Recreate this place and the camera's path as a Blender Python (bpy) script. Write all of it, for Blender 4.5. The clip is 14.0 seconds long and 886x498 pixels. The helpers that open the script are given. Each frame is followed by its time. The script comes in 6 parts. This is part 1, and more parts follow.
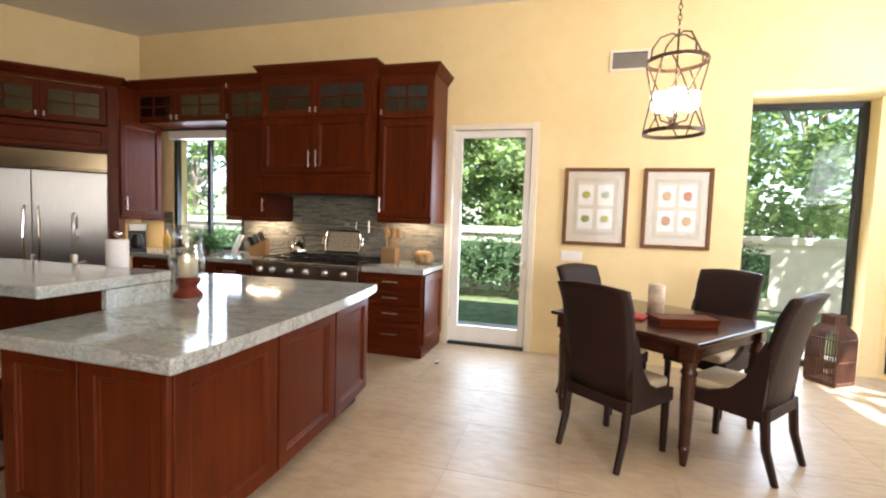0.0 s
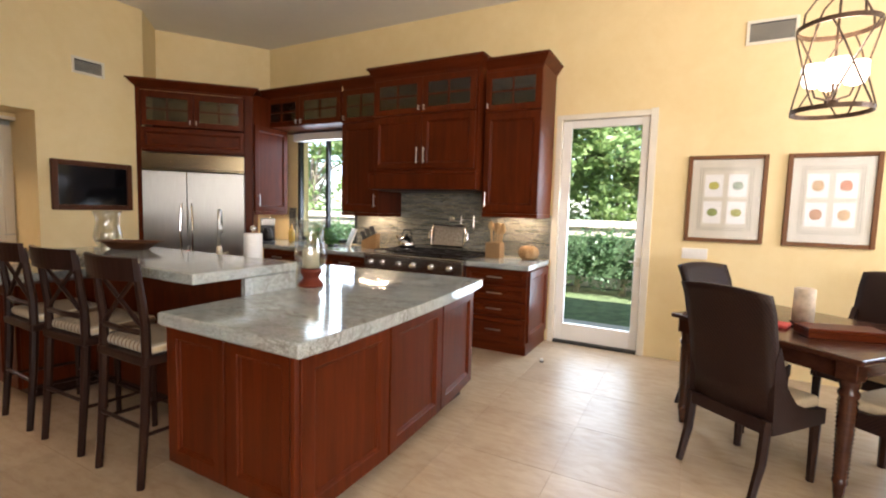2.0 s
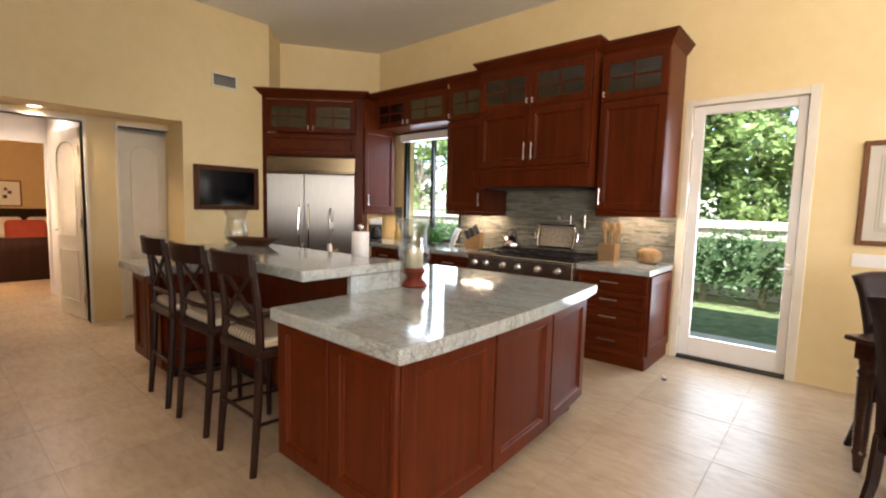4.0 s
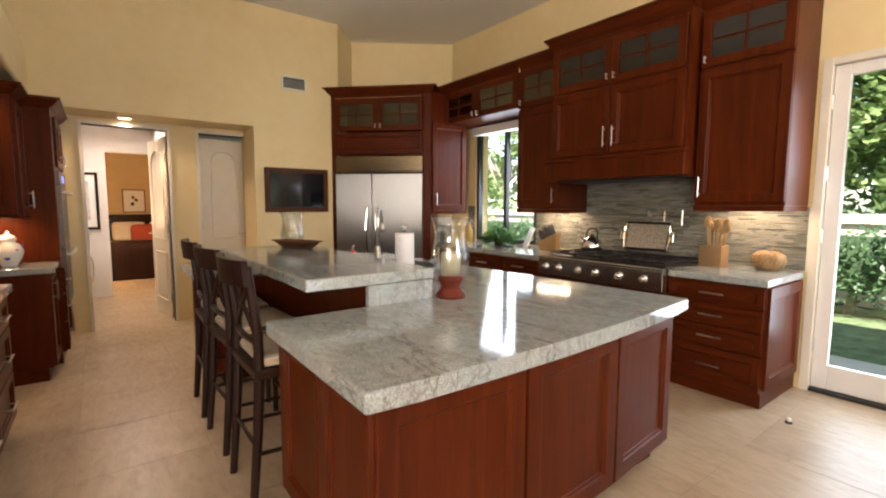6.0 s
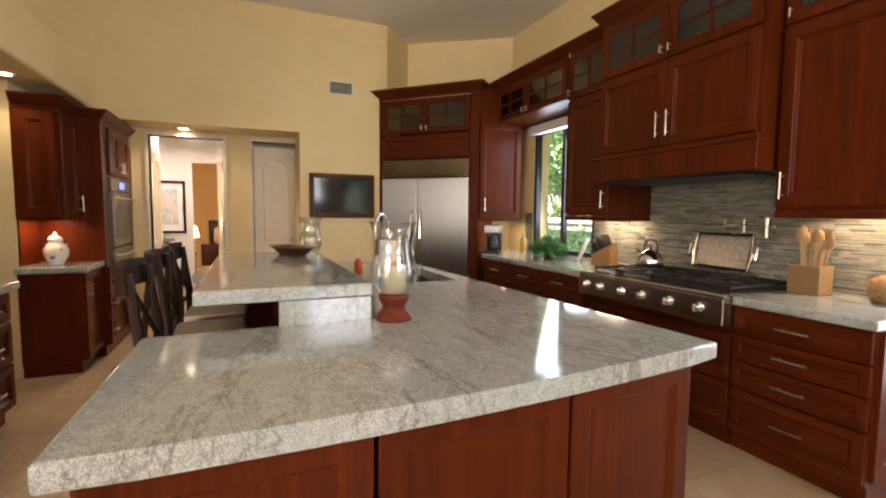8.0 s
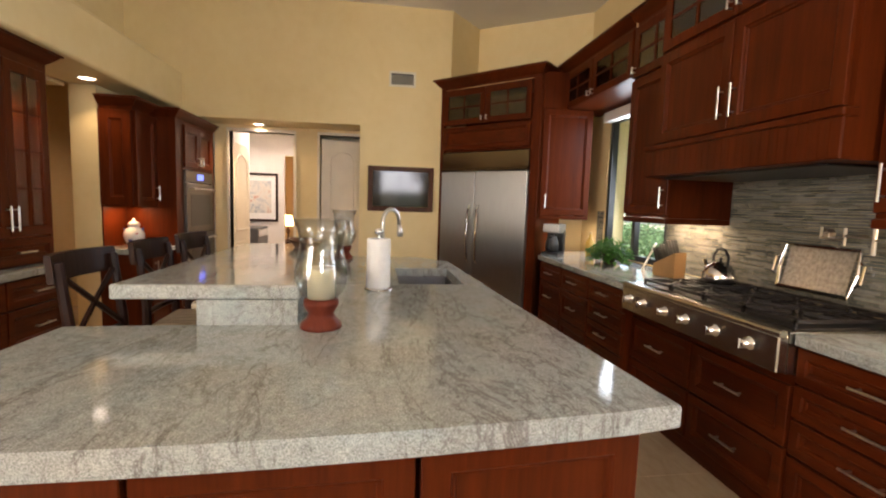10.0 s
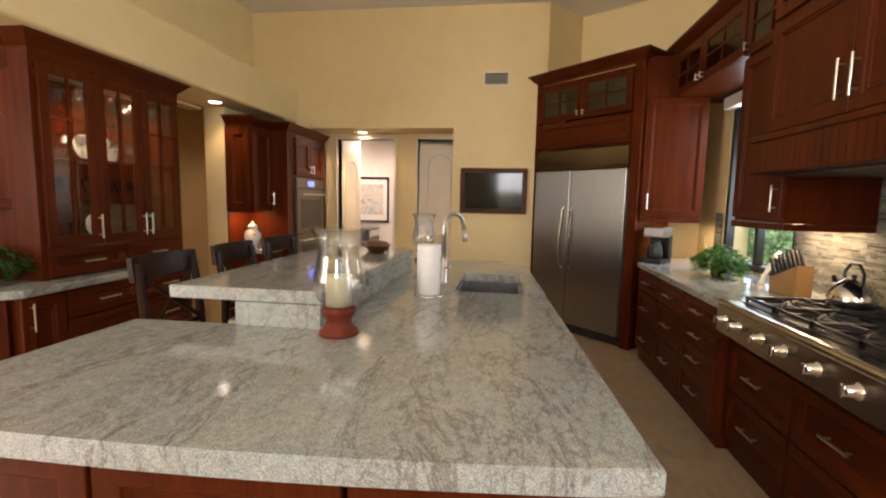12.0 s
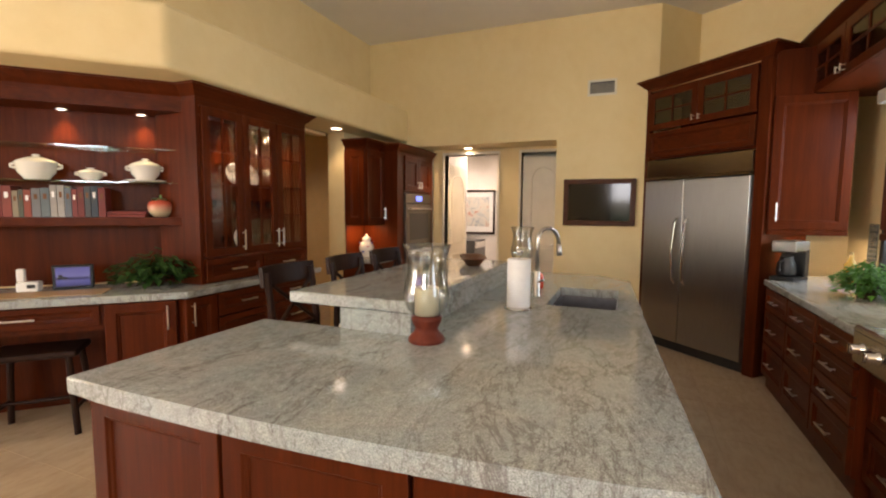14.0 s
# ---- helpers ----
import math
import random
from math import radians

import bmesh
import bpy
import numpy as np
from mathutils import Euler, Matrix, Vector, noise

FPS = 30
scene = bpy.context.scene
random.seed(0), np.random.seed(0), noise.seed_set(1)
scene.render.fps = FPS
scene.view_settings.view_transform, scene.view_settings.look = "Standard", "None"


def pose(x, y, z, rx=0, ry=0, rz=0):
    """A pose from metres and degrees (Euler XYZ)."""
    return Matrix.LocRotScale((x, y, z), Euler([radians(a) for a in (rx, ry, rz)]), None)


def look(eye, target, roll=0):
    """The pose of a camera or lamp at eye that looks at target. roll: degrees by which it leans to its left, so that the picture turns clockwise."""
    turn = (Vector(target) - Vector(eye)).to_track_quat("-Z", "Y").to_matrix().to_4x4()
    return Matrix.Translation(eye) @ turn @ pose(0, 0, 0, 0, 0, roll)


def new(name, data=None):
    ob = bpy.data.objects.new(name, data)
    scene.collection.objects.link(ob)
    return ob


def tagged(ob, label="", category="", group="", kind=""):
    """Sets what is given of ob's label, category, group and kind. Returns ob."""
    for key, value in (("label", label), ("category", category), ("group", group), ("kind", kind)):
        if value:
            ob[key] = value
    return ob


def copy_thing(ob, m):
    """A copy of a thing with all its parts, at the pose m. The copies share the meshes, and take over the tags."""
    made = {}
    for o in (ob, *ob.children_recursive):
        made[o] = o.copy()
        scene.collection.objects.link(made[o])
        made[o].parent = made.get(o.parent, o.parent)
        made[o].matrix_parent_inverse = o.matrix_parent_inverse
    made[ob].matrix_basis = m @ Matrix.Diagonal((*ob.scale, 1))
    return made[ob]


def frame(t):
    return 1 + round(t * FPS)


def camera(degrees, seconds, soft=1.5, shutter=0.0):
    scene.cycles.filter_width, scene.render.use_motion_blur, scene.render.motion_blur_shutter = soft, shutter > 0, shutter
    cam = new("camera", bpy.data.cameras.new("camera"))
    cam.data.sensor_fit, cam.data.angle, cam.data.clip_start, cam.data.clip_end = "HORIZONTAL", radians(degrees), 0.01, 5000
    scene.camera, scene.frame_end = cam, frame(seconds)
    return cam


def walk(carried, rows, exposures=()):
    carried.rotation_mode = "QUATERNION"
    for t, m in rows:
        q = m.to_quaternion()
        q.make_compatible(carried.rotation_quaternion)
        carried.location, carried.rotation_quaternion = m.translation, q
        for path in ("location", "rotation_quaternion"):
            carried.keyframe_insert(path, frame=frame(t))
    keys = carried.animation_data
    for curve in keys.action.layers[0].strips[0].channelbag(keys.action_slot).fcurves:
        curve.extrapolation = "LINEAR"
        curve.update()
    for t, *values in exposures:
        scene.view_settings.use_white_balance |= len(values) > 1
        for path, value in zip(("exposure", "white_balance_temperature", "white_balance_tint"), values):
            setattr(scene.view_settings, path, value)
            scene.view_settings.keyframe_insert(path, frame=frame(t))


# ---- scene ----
cam = camera(88.3, 14.0, soft=2.1)
PATH = [
    (0, (-0.009, 3.726, 1.386), (-0.538, 5.65, 1.254), 1.9),
    (0.5, (-0.031, 3.728, 1.383), (-0.655, 5.622, 1.236), 1.9),
    (1, (-0.044, 3.729, 1.383), (-0.769, 5.586, 1.224), 1.8),
    (1.5, (-0.053, 3.733, 1.387), (-0.882, 5.546, 1.219), 1.7),
    (2, (-0.056, 3.739, 1.39), (-0.991, 5.498, 1.219), 1.6),
    (2.5, (-0.063, 3.741, 1.396), (-1.1, 5.442, 1.223), 1.6),
    (3, (-0.079, 3.763, 1.396), (-1.214, 5.401, 1.222), 1.5),
    (3.5, (-0.13, 3.818, 1.385), (-1.353, 5.391, 1.21), 1.5),
    (6, (-0.272, 4.44, 1.362), (-1.863, 5.637, 1.173), 0.2),
    (6.5, (-0.265, 4.716, 1.329), (-1.932, 5.808, 1.16), 0.1),
    (7, (-0.246, 4.89, 1.354), (-1.969, 5.892, 1.183), 0.1),
    (7.5, (-0.255, 5.108, 1.342), (-2.034, 6.007, 1.183), 0.2),
    (8, (-0.282, 5.35, 1.335), (-2.115, 6.135, 1.183), 0.5),
    (10.5, (-0.408, 6.28, 1.374), (-2.392, 6.435, 1.175), 2.0),
    (11, (-0.454, 6.387, 1.378), (-2.443, 6.404, 1.173), 2.0),
    (11.5, (-0.465, 6.501, 1.403), (-2.449, 6.369, 1.188), 1.6),
    (12, (-0.457, 6.595, 1.418), (-2.427, 6.321, 1.208), 1.2),
    (12.5, (-0.426, 6.639, 1.433), (-2.377, 6.248, 1.231), 0.8),
    (13, (-0.412, 6.691, 1.434), (-2.335, 6.171, 1.246), 0.6),
    (13.5, (-0.394, 6.719, 1.443), (-2.281, 6.082, 1.264), 0.4),
    (14, (-0.384, 6.741, 1.451), (-2.231, 5.994, 1.279), 0.4),
]
walk(cam, [(t, look(eye, target, roll)) for t, eye, target, roll in PATH], [(0, 2.15, 6100, 19), (7, 2.2, 6500, 20), (14, 2.12, 6750, 20)])

# ---- light ----
world = bpy.data.worlds.new("world")
scene.world = world
world.use_nodes = True
wn = world.node_tree.nodes
sky = wn.new("ShaderNodeTexSky")
sky.sky_type, sky.sun_disc = "NISHITA", False
SUN_DIR = Vector((0.56, -0.50, 0.90)).normalized()
sky.sun_elevation = math.asin(SUN_DIR.z)
sky.sun_rotation = math.atan2(SUN_DIR.x, SUN_DIR.y)
wn["Background"].inputs["Strength"].default_value = 0.15
world.node_tree.links.new(sky.outputs["Color"], wn["Background"].inputs["Color"])


def lamp(name, kind, m, energy, color, size=0.1, size_y=None, spot=None):
    data = bpy.data.lights.new(name, kind)
    data.energy, data.color = energy, color
    if kind == "SUN":
        data.angle = radians(0.6)
    elif kind == "AREA":
        data.size = size
        if size_y:
            data.shape, data.size_y = "RECTANGLE", size_y
    else:
        data.shadow_soft_size = size
        if spot:
            data.spot_size, data.spot_blend = radians(spot), 0.6
    ob = new(name, data)
    ob.matrix_world = m
    return ob


lamp("sun", "SUN", look(SUN_DIR * 20, (0, 0, 0)), 5.0, (1.0, 0.95, 0.86))
SKYCOL = (0.78, 0.90, 1.0)
WARM = (1.0, 0.74, 0.45)
# sky light standing in the glazed openings
lamp("window_light", "AREA", look((1.9, 1.07, 1.75), (-2.2, 8.0, 2.8)), 41, (1.0, 0.95, 0.86), 2.6, 1.8)
lamp("window_light", "AREA", look((3.60, 6.9, 2.2), (-4.0, 7.6, 3.6)), 20, (0.94, 0.97, 1.0), 1.3, 0.9)
lamp("window_light", "AREA", look((2.03, 9.1, 1.35), (1.9, 5, 0.6)), 11, SKYCOL, 0.9, 2.4)
lamp("window_light", "AREA", look((-0.86, 8.72, 1.25), (-0.9, 5, 0.2)), 7.5, SKYCOL, 0.7, 2.0)
lamp("window_light", "AREA", look((-4.5, 8.72, 1.75), (-4.3, 5, 0.9)), 6, SKYCOL, 0.8, 1.2)

# ---- materials ----


def material(name):
    m = bpy.data.materials.new(name)
    m.use_nodes = True
    nt = m.node_tree
    return m, nt, nt.nodes["Principled BSDF"]


def ramp(nt, fac, stops):
    r = nt.nodes.new("ShaderNodeValToRGB")
    el = r.color_ramp.elements
    while len(el) < len(stops):
        el.new(0.5)
    for e, (p, c) in zip(el, stops):
        e.position, e.color = p, (*c, 1)
    nt.links.new(fac, r.inputs["Fac"])
    return r.outputs["Color"]


def coords(nt, scale=(1, 1, 1), kind="Object"):
    tc = nt.nodes.new("ShaderNodeTexCoord")
    mp = nt.nodes.new("ShaderNodeMapping")
    mp.inputs["Scale"].default_value = scale
    if kind == "World":
        geo = nt.nodes.new("ShaderNodeNewGeometry")
        nt.links.new(geo.outputs["Position"], mp.inputs["Vector"])
    else:
        nt.links.new(tc.outputs[kind], mp.inputs["Vector"])
    return mp.outputs["Vector"]


def noise_tex(nt, vec, scale, detail=4.0, rough=0.55, dist=0.0):
    n = nt.nodes.new("ShaderNodeTexNoise")
    n.inputs["Scale"].default_value, n.inputs["Detail"].default_value = scale, detail
    n.inputs["Roughness"].default_value, n.inputs["Distortion"].default_value = rough, dist
    nt.links.new(vec, n.inputs["Vector"])
    return n.outputs["Fac"]


def mixc(nt, fac, a, b, mode="MIX"):
    x = nt.nodes.new("ShaderNodeMix")
    x.data_type, x.blend_type = "RGBA", mode
    for sock, v in ((x.inputs[0], fac), (x.inputs[6], a), (x.inputs[7], b)):
        if isinstance(v, (int, float)):
            sock.default_value = v
        elif isinstance(v, tuple):
            sock.default_value = (*v, 1)
        else:
            nt.links.new(v, sock)
    return x.outputs[2]


def bump(nt, bsdf, height, strength, dist=0.01):
    b = nt.nodes.new("ShaderNodeBump")
    b.inputs["Strength"].default_value, b.inputs["Distance"].default_value = strength, dist
    nt.links.new(height, b.inputs["Height"])
    nt.links.new(b.outputs["Normal"], bsdf.inputs["Normal"])


def plain(name, color, rough=0.5, metal=0.0, vary=0.12, scale=6.0, coat=0.0, bumps=0.0):
    m, nt, b = material(name)
    v = coords(nt)
    n = noise_tex(nt, v, scale, 5)
    lo = tuple(c * (1 - vary) for c in color)
    hi = tuple(min(1, c * (1 + vary)) for c in color)
    nt.links.new(ramp(nt, n, [(0.3, lo), (0.7, hi)]), b.inputs["Base Color"])
    b.inputs["Roughness"].default_value, b.inputs["Metallic"].default_value = rough, metal
    b.inputs["Coat Weight"].default_value = coat
    if bumps:
        bump(nt, b, noise_tex(nt, v, scale * 12, 3), bumps, 0.004)
    return m


def wood(name, dark, light, axis="z", rough=0.34, coat=0.0):
    m, nt, b = material(name)
    sc = {"z": (17, 17, 1.0), "x": (1.0, 17, 17), "y": (17, 1.0, 17)}[axis]
    info = nt.nodes.new("ShaderNodeObjectInfo")
    add = nt.nodes.new("ShaderNodeVectorMath")
    add.operation = "ADD"
    nt.links.new(coords(nt, sc, "World"), add.inputs[0])
    sh = nt.nodes.new("ShaderNodeMath")
    sh.operation = "MULTIPLY"
    sh.inputs[1].default_value = 40
    nt.links.new(info.outputs["Random"], sh.inputs[0])
    nt.links.new(sh.outputs[0], add.inputs[1])
    v = add.outputs[0]
    g = noise_tex(nt, v, 1.0, 6, 0.6, 0.6)
    fine = noise_tex(nt, v, 5.0, 3, 0.7)
    big = noise_tex(nt, coords(nt, (1, 1, 1), "World"), 1.7, 2)
    col = ramp(nt, g, [(0.16, dark), (0.52, tuple((a + c) / 2 for a, c in zip(dark, light))), (0.90, light)])
    col = mixc(nt, 0.16, col, ramp(nt, fine, [(0.35, dark), (0.65, light)]))
    col = mixc(nt, 0.35, col, ramp(nt, big, [(0.3, (0.6, 0.6, 0.6)), (0.7, (1.25, 1.2, 1.15))]), "MULTIPLY")
    nt.links.new(col, b.inputs["Base Color"])
    b.inputs["Roughness"].default_value, b.inputs["Coat Weight"].default_value = rough, coat
    b.inputs["Coat Roughness"].default_value = 0.22
    b.inputs["Specular IOR Level"].default_value = 0.12
    bump(nt, b, g, 0.08, 0.002)
    return m


def granite():
    m, nt, b = material("granite")
    v = coords(nt, (1, 1, 1), "World")
    speck = noise_tex(nt, v, 240, 4, 0.7)
    mid = noise_tex(nt, v, 30, 5, 0.7, 0.6)
    cloud = noise_tex(nt, v, 2.6, 5, 0.62, 1.0)
    col = ramp(nt, mid, [(0.3, (0.165, 0.162, 0.140)), (0.5, (0.275, 0.268, 0.238)), (0.72, (0.40, 0.388, 0.35))])
    col = mixc(nt, 0.52, col, ramp(nt, speck, [(0.36, (0.050, 0.054, 0.045)), (0.46, (0.235, 0.232, 0.205)), (0.56, (0.375, 0.362, 0.325)), (0.68, (0.56, 0.56, 0.53))]))
    col = mixc(nt, 0.5, col, ramp(nt, cloud, [(0.33, (0.90, 1.0, 0.97)), (0.67, (1.12, 0.98, 0.86))]), "MULTIPLY")
    for scale, off, lo, hi, amount in (((0.55, 2.4, 1.0), 1.0, 0.474, 0.504, 0.62), ((0.9, 3.6, 1.5), 7.3, 0.490, 0.510, 0.5), ((0.7, 1.6, 1.2), 3.1, 0.494, 0.507, 0.55)):
        mp = nt.nodes.new("ShaderNodeMapping")
        mp.inputs["Rotation"].default_value = (0, 0, radians(16))
        mp.inputs["Location"].default_value = (off, off * 0.6, 0)
        nt.links.new(coords(nt, scale, "World"), mp.inputs["Vector"])
        vein = noise_tex(nt, mp.outputs["Vector"], 1.25, 8, 0.66, 0.6)
        k = (lo + hi) / 2
        mask = ramp(nt, vein, [(lo, (0, 0, 0)), (k, (amount, amount, amount)), (hi, (0, 0, 0))])
        col = mixc(nt, mask, col, (0.105, 0.082, 0.066))
    col = mixc(nt, 1.0, col, (1.24, 1.37, 1.52), "MULTIPLY")
    nt.links.new(col, b.inputs["Base Color"])
    b.inputs["Roughness"].default_value, b.inputs["Specular IOR Level"].default_value = 0.08, 0.6
    bump(nt, b, mid, 0.03, 0.002)
    return m


def plaster(name, a, c):
    m, nt, b = material(name)
    v = coords(nt, (1, 1, 1), "World")
    n1, n2 = noise_tex(nt, v, 1.6, 6, 0.62, 0.5), noise_tex(nt, v, 9, 5, 0.6)
    col = mixc(nt, 0.35, ramp(nt, n1, [(0.3, a), (0.7, c)]), ramp(nt, n2, [(0.3, a), (0.7, c)]))
    nt.links.new(col, b.inputs["Base Color"])
    b.inputs["Roughness"].default_value = 0.62
    bump(nt, b, n2, 0.14, 0.01)
    return m


def travertine():
    m, nt, b = material("travertine")
    info = nt.nodes.new("ShaderNodeObjectInfo")
    v = coords(nt, (1, 1, 1), "World")
    n1, n2 = noise_tex(nt, v, 2.2, 6, 0.6, 0.7), noise_tex(nt, coords(nt, (3, 9, 3), "World"), 2.5, 6, 0.65, 0.6)
    col = ramp(nt, n1, [(0.3, (0.37, 0.265, 0.165)), (0.55, (0.46, 0.355, 0.235)), (0.75, (0.54, 0.445, 0.325))])
    col = mixc(nt, 0.4, col, ramp(nt, n2, [(0.32, (0.34, 0.235, 0.14)), (0.6, (0.50, 0.40, 0.28))]))
    tone = ramp(nt, info.outputs["Random"], [(0.0, (0.93, 0.91, 0.89)), (1.0, (1.04, 1.04, 1.03))])
    col = mixc(nt, 1.0, col, tone, "MULTIPLY")
    nt.links.new(col, b.inputs["Base Color"])
    nt.links.new(ramp(nt, n2, [(0.3, (0.44, 0.44, 0.44)), (0.7, (0.28, 0.28, 0.28))]), b.inputs["Roughness"])
    bump(nt, b, n2, 0.05, 0.003)
    return m


def steel():
    m, nt, b = material("brushed_steel")
    n = noise_tex(nt, coords(nt, (600, 600, 4)), 1.0, 2)
    nt.links.new(ramp(nt, n, [(0.3, (0.29, 0.28, 0.262)), (0.7, (0.385, 0.375, 0.35))]), b.inputs["Base Color"])
    b.inputs["Metallic"].default_value, b.inputs["Roughness"].default_value = 1.0, 0.33
    b.inputs["Anisotropic"].default_value = 0.9
    tg = nt.nodes.new("ShaderNodeTangent")
    tg.direction_type, tg.axis = "RADIAL", "Z"
    nt.links.new(tg.outputs[0], b.inputs["Tangent"])
    return m


def glass(name="clear_glass", tint=(1, 1, 1), gloss=0.04, rough=0.0):
    m, nt, b = material(name)
    nt.nodes.remove(b)
    tr, gl, mx = nt.nodes.new("ShaderNodeBsdfTransparent"), nt.nodes.new("ShaderNodeBsdfGlossy"), nt.nodes.new("ShaderNodeMixShader")
    tr.inputs["Color"].default_value = (*tint, 1)
    gl.inputs["Roughness"].default_value = rough
    lw = nt.nodes.new("ShaderNodeLayerWeight")
    pw = nt.nodes.new("ShaderNodeMath")
    pw.operation = "POWER"
    pw.inputs[1].default_value = 4.0
    nt.links.new(lw.outputs["Facing"], pw.inputs[0])
    sc = nt.nodes.new("ShaderNodeMath")
    sc.operation = "MULTIPLY_ADD"
    sc.inputs[1].default_value, sc.inputs[2].default_value = 0.65, gloss
    sc.use_clamp = True
    nt.links.new(pw.outputs[0], sc.inputs[0])
    nt.links.new(sc.outputs[0], mx.inputs[0])
    nt.links.new(tr.outputs[0], mx.inputs[1])
    nt.links.new(gl.outputs[0], mx.inputs[2])
    nt.links.new(mx.outputs[0], nt.nodes["Material Output"].inputs["Surface"])
    return m


def emit(name, color, strength):
    m, nt, b = material(name)
    b.inputs["Base Color"].default_value = (*color, 1)
    b.inputs["Emission Color"].default_value = (*color, 1)
    b.inputs["Emission Strength"].default_value = strength
    return m


def mosaic(name="mosaic_tile", single=False):
    m, nt, b = material(name)
    src = nt.nodes.new("ShaderNodeObjectInfo").outputs["Random"] if single else nt.nodes.new("ShaderNodeNewGeometry").outputs["Random Per Island"]
    col = ramp(nt, src, [(0.0, (0.055, 0.062, 0.055)), (0.25, (0.12, 0.128, 0.112)), (0.5, (0.19, 0.185, 0.155)), (0.8, (0.30, 0.30, 0.265)), (1.0, (0.15, 0.145, 0.12))])
    n = noise_tex(nt, coords(nt), 40, 3)
    col = mixc(nt, 0.25, col, ramp(nt, n, [(0.3, (0.09, 0.095, 0.085)), (0.7, (0.30, 0.30, 0.265))]))
    nt.links.new(col, b.inputs["Base Color"])
    b.inputs["Roughness"].default_value = 0.22
    return m


def foliage(name, dark, light):
    m, nt, b = material(name)
    geo = nt.nodes.new("ShaderNodeNewGeometry")
    col = ramp(nt, geo.outputs["Random Per Island"], [(0.0, dark), (0.6, tuple((x + y) / 2 for x, y in zip(dark, light))), (1.0, light)])
    n = noise_tex(nt, coords(nt), 3, 3)
    col = mixc(nt, 0.4, col, ramp(nt, n, [(0.3, dark), (0.7, light)]))
    nt.links.new(col, b.inputs["Base Color"])
    b.inputs["Roughness"].default_value = 0.45
    tl, mx = nt.nodes.new("ShaderNodeBsdfTranslucent"), nt.nodes.new("ShaderNodeMixShader")
    nt.links.new(col, tl.inputs["Color"])
    mx.inputs[0].default_value = 0.5
    nt.links.new(b.outputs[0], mx.inputs[1])
    nt.links.new(tl.outputs[0], mx.inputs[2])
    nt.links.new(mx.outputs[0], nt.nodes["Material Output"].inputs["Surface"])
    return m


CHERRY = wood("cherry_wood", (0.034, 0.0050, 0.0013), (0.140, 0.0255, 0.0048))
CHERRY_X = wood("cherry_wood_across", (0.034, 0.0050, 0.0013), (0.140, 0.0255, 0.0048), "x")
ESPRESSO = wood("espresso_wood", (0.010, 0.005, 0.004), (0.040, 0.018, 0.012))
TABLEWOOD = wood("table_wood", (0.018, 0.006, 0.004), (0.085, 0.028, 0.014), "x", 0.22, 0.5)
MAPLE = wood("maple_wood", (0.36, 0.22, 0.10), (0.60, 0.42, 0.22))
WALNUT = wood("frame_wood", (0.10, 0.04, 0.016), (0.24, 0.11, 0.045))
GRANITE = granite()
WALL = plaster("cream_plaster", (0.77, 0.60, 0.30), (0.84, 0.685, 0.385))
CEIL = plaster("ceiling_paint", (0.80, 0.77, 0.71), (0.85, 0.82, 0.76))
HALLWALL = plaster("white_plaster", (0.72, 0.68, 0.64), (0.80, 0.77, 0.73))
BEDWALL = plaster("tan_plaster", (0.58, 0.42, 0.22), (0.66, 0.50, 0.28))
STONE = travertine()
GROUT = plain("grout", (0.38, 0.28, 0.185), 0.7)
STEEL = steel()
# warm tint stands in for the yellow wall mirrored in the grille
WALL_TINT_STEEL = plain("wall_tint_steel", (0.34, 0.28, 0.19), 0.2, 1.0, 0.08, 30)
RANGE_STEEL = plain("polished_steel", (0.52, 0.49, 0.43), 0.27, 1.0, 0.08, 30)
CHROME = plain("chrome", (0.75, 0.74, 0.72), 0.12, 1.0, 0.03)
NICKEL = plain("satin_nickel", (0.62, 0.60, 0.56), 0.28, 1.0, 0.05)
BLACKIRON = plain("black_iron", (0.022, 0.018, 0.016), 0.5, 0.3, 0.2, 30)
BRONZE = plain("oil_bronze", (0.09, 0.055, 0.035), 0.42, 0.7, 0.25, 30)
BLACK = plain("black_plastic", (0.018, 0.018, 0.018), 0.35, 0, 0.15)
BLACKFRAME = plain("black_aluminium", (0.02, 0.02, 0.02), 0.4, 0.2, 0.15)
WHITE = plain("white_paint", (0.80, 0.78, 0.74), 0.4, 0, 0.03)
TRIM = plain("almond_paint", (0.76, 0.70, 0.58), 0.42, 0, 0.04)
PAPER = plain("white_paper", (0.82, 0.81, 0.79), 0.85, 0, 0.03, 40, 0, 0.2)
WAX = plain("ivory_wax", (0.78, 0.70, 0.50), 0.45, 0, 0.04)
CERAMIC = plain("white_ceramic", (0.76, 0.73, 0.66), 0.16, 0, 0.04, 5, 0.5)
GLASS = glass()
CRYSTAL = glass("crystal_glass", (0.93, 0.94, 0.93), 0.11)
PICGLASS = glass("picture_glass", (0.97, 0.97, 0.97), 0.008)
SEEDED = glass("seeded_glass", (0.5, 0.5, 0.45), 0.10, 0.10)
WINGLASS = glass("window_glass", (0.97, 0.985, 0.975), 0.008)
MOSAIC = mosaic()
MOSAIC_STRIP = mosaic("mosaic_strip", True)
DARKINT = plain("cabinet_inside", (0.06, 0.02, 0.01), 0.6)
LAMPGLOW = emit("lamp_glow", (1.0, 0.86, 0.66), 2.9)
STRIPGLOW = emit("strip_glow", (1.0, 0.80, 0.52), 3.2)

# ---- building helpers ----


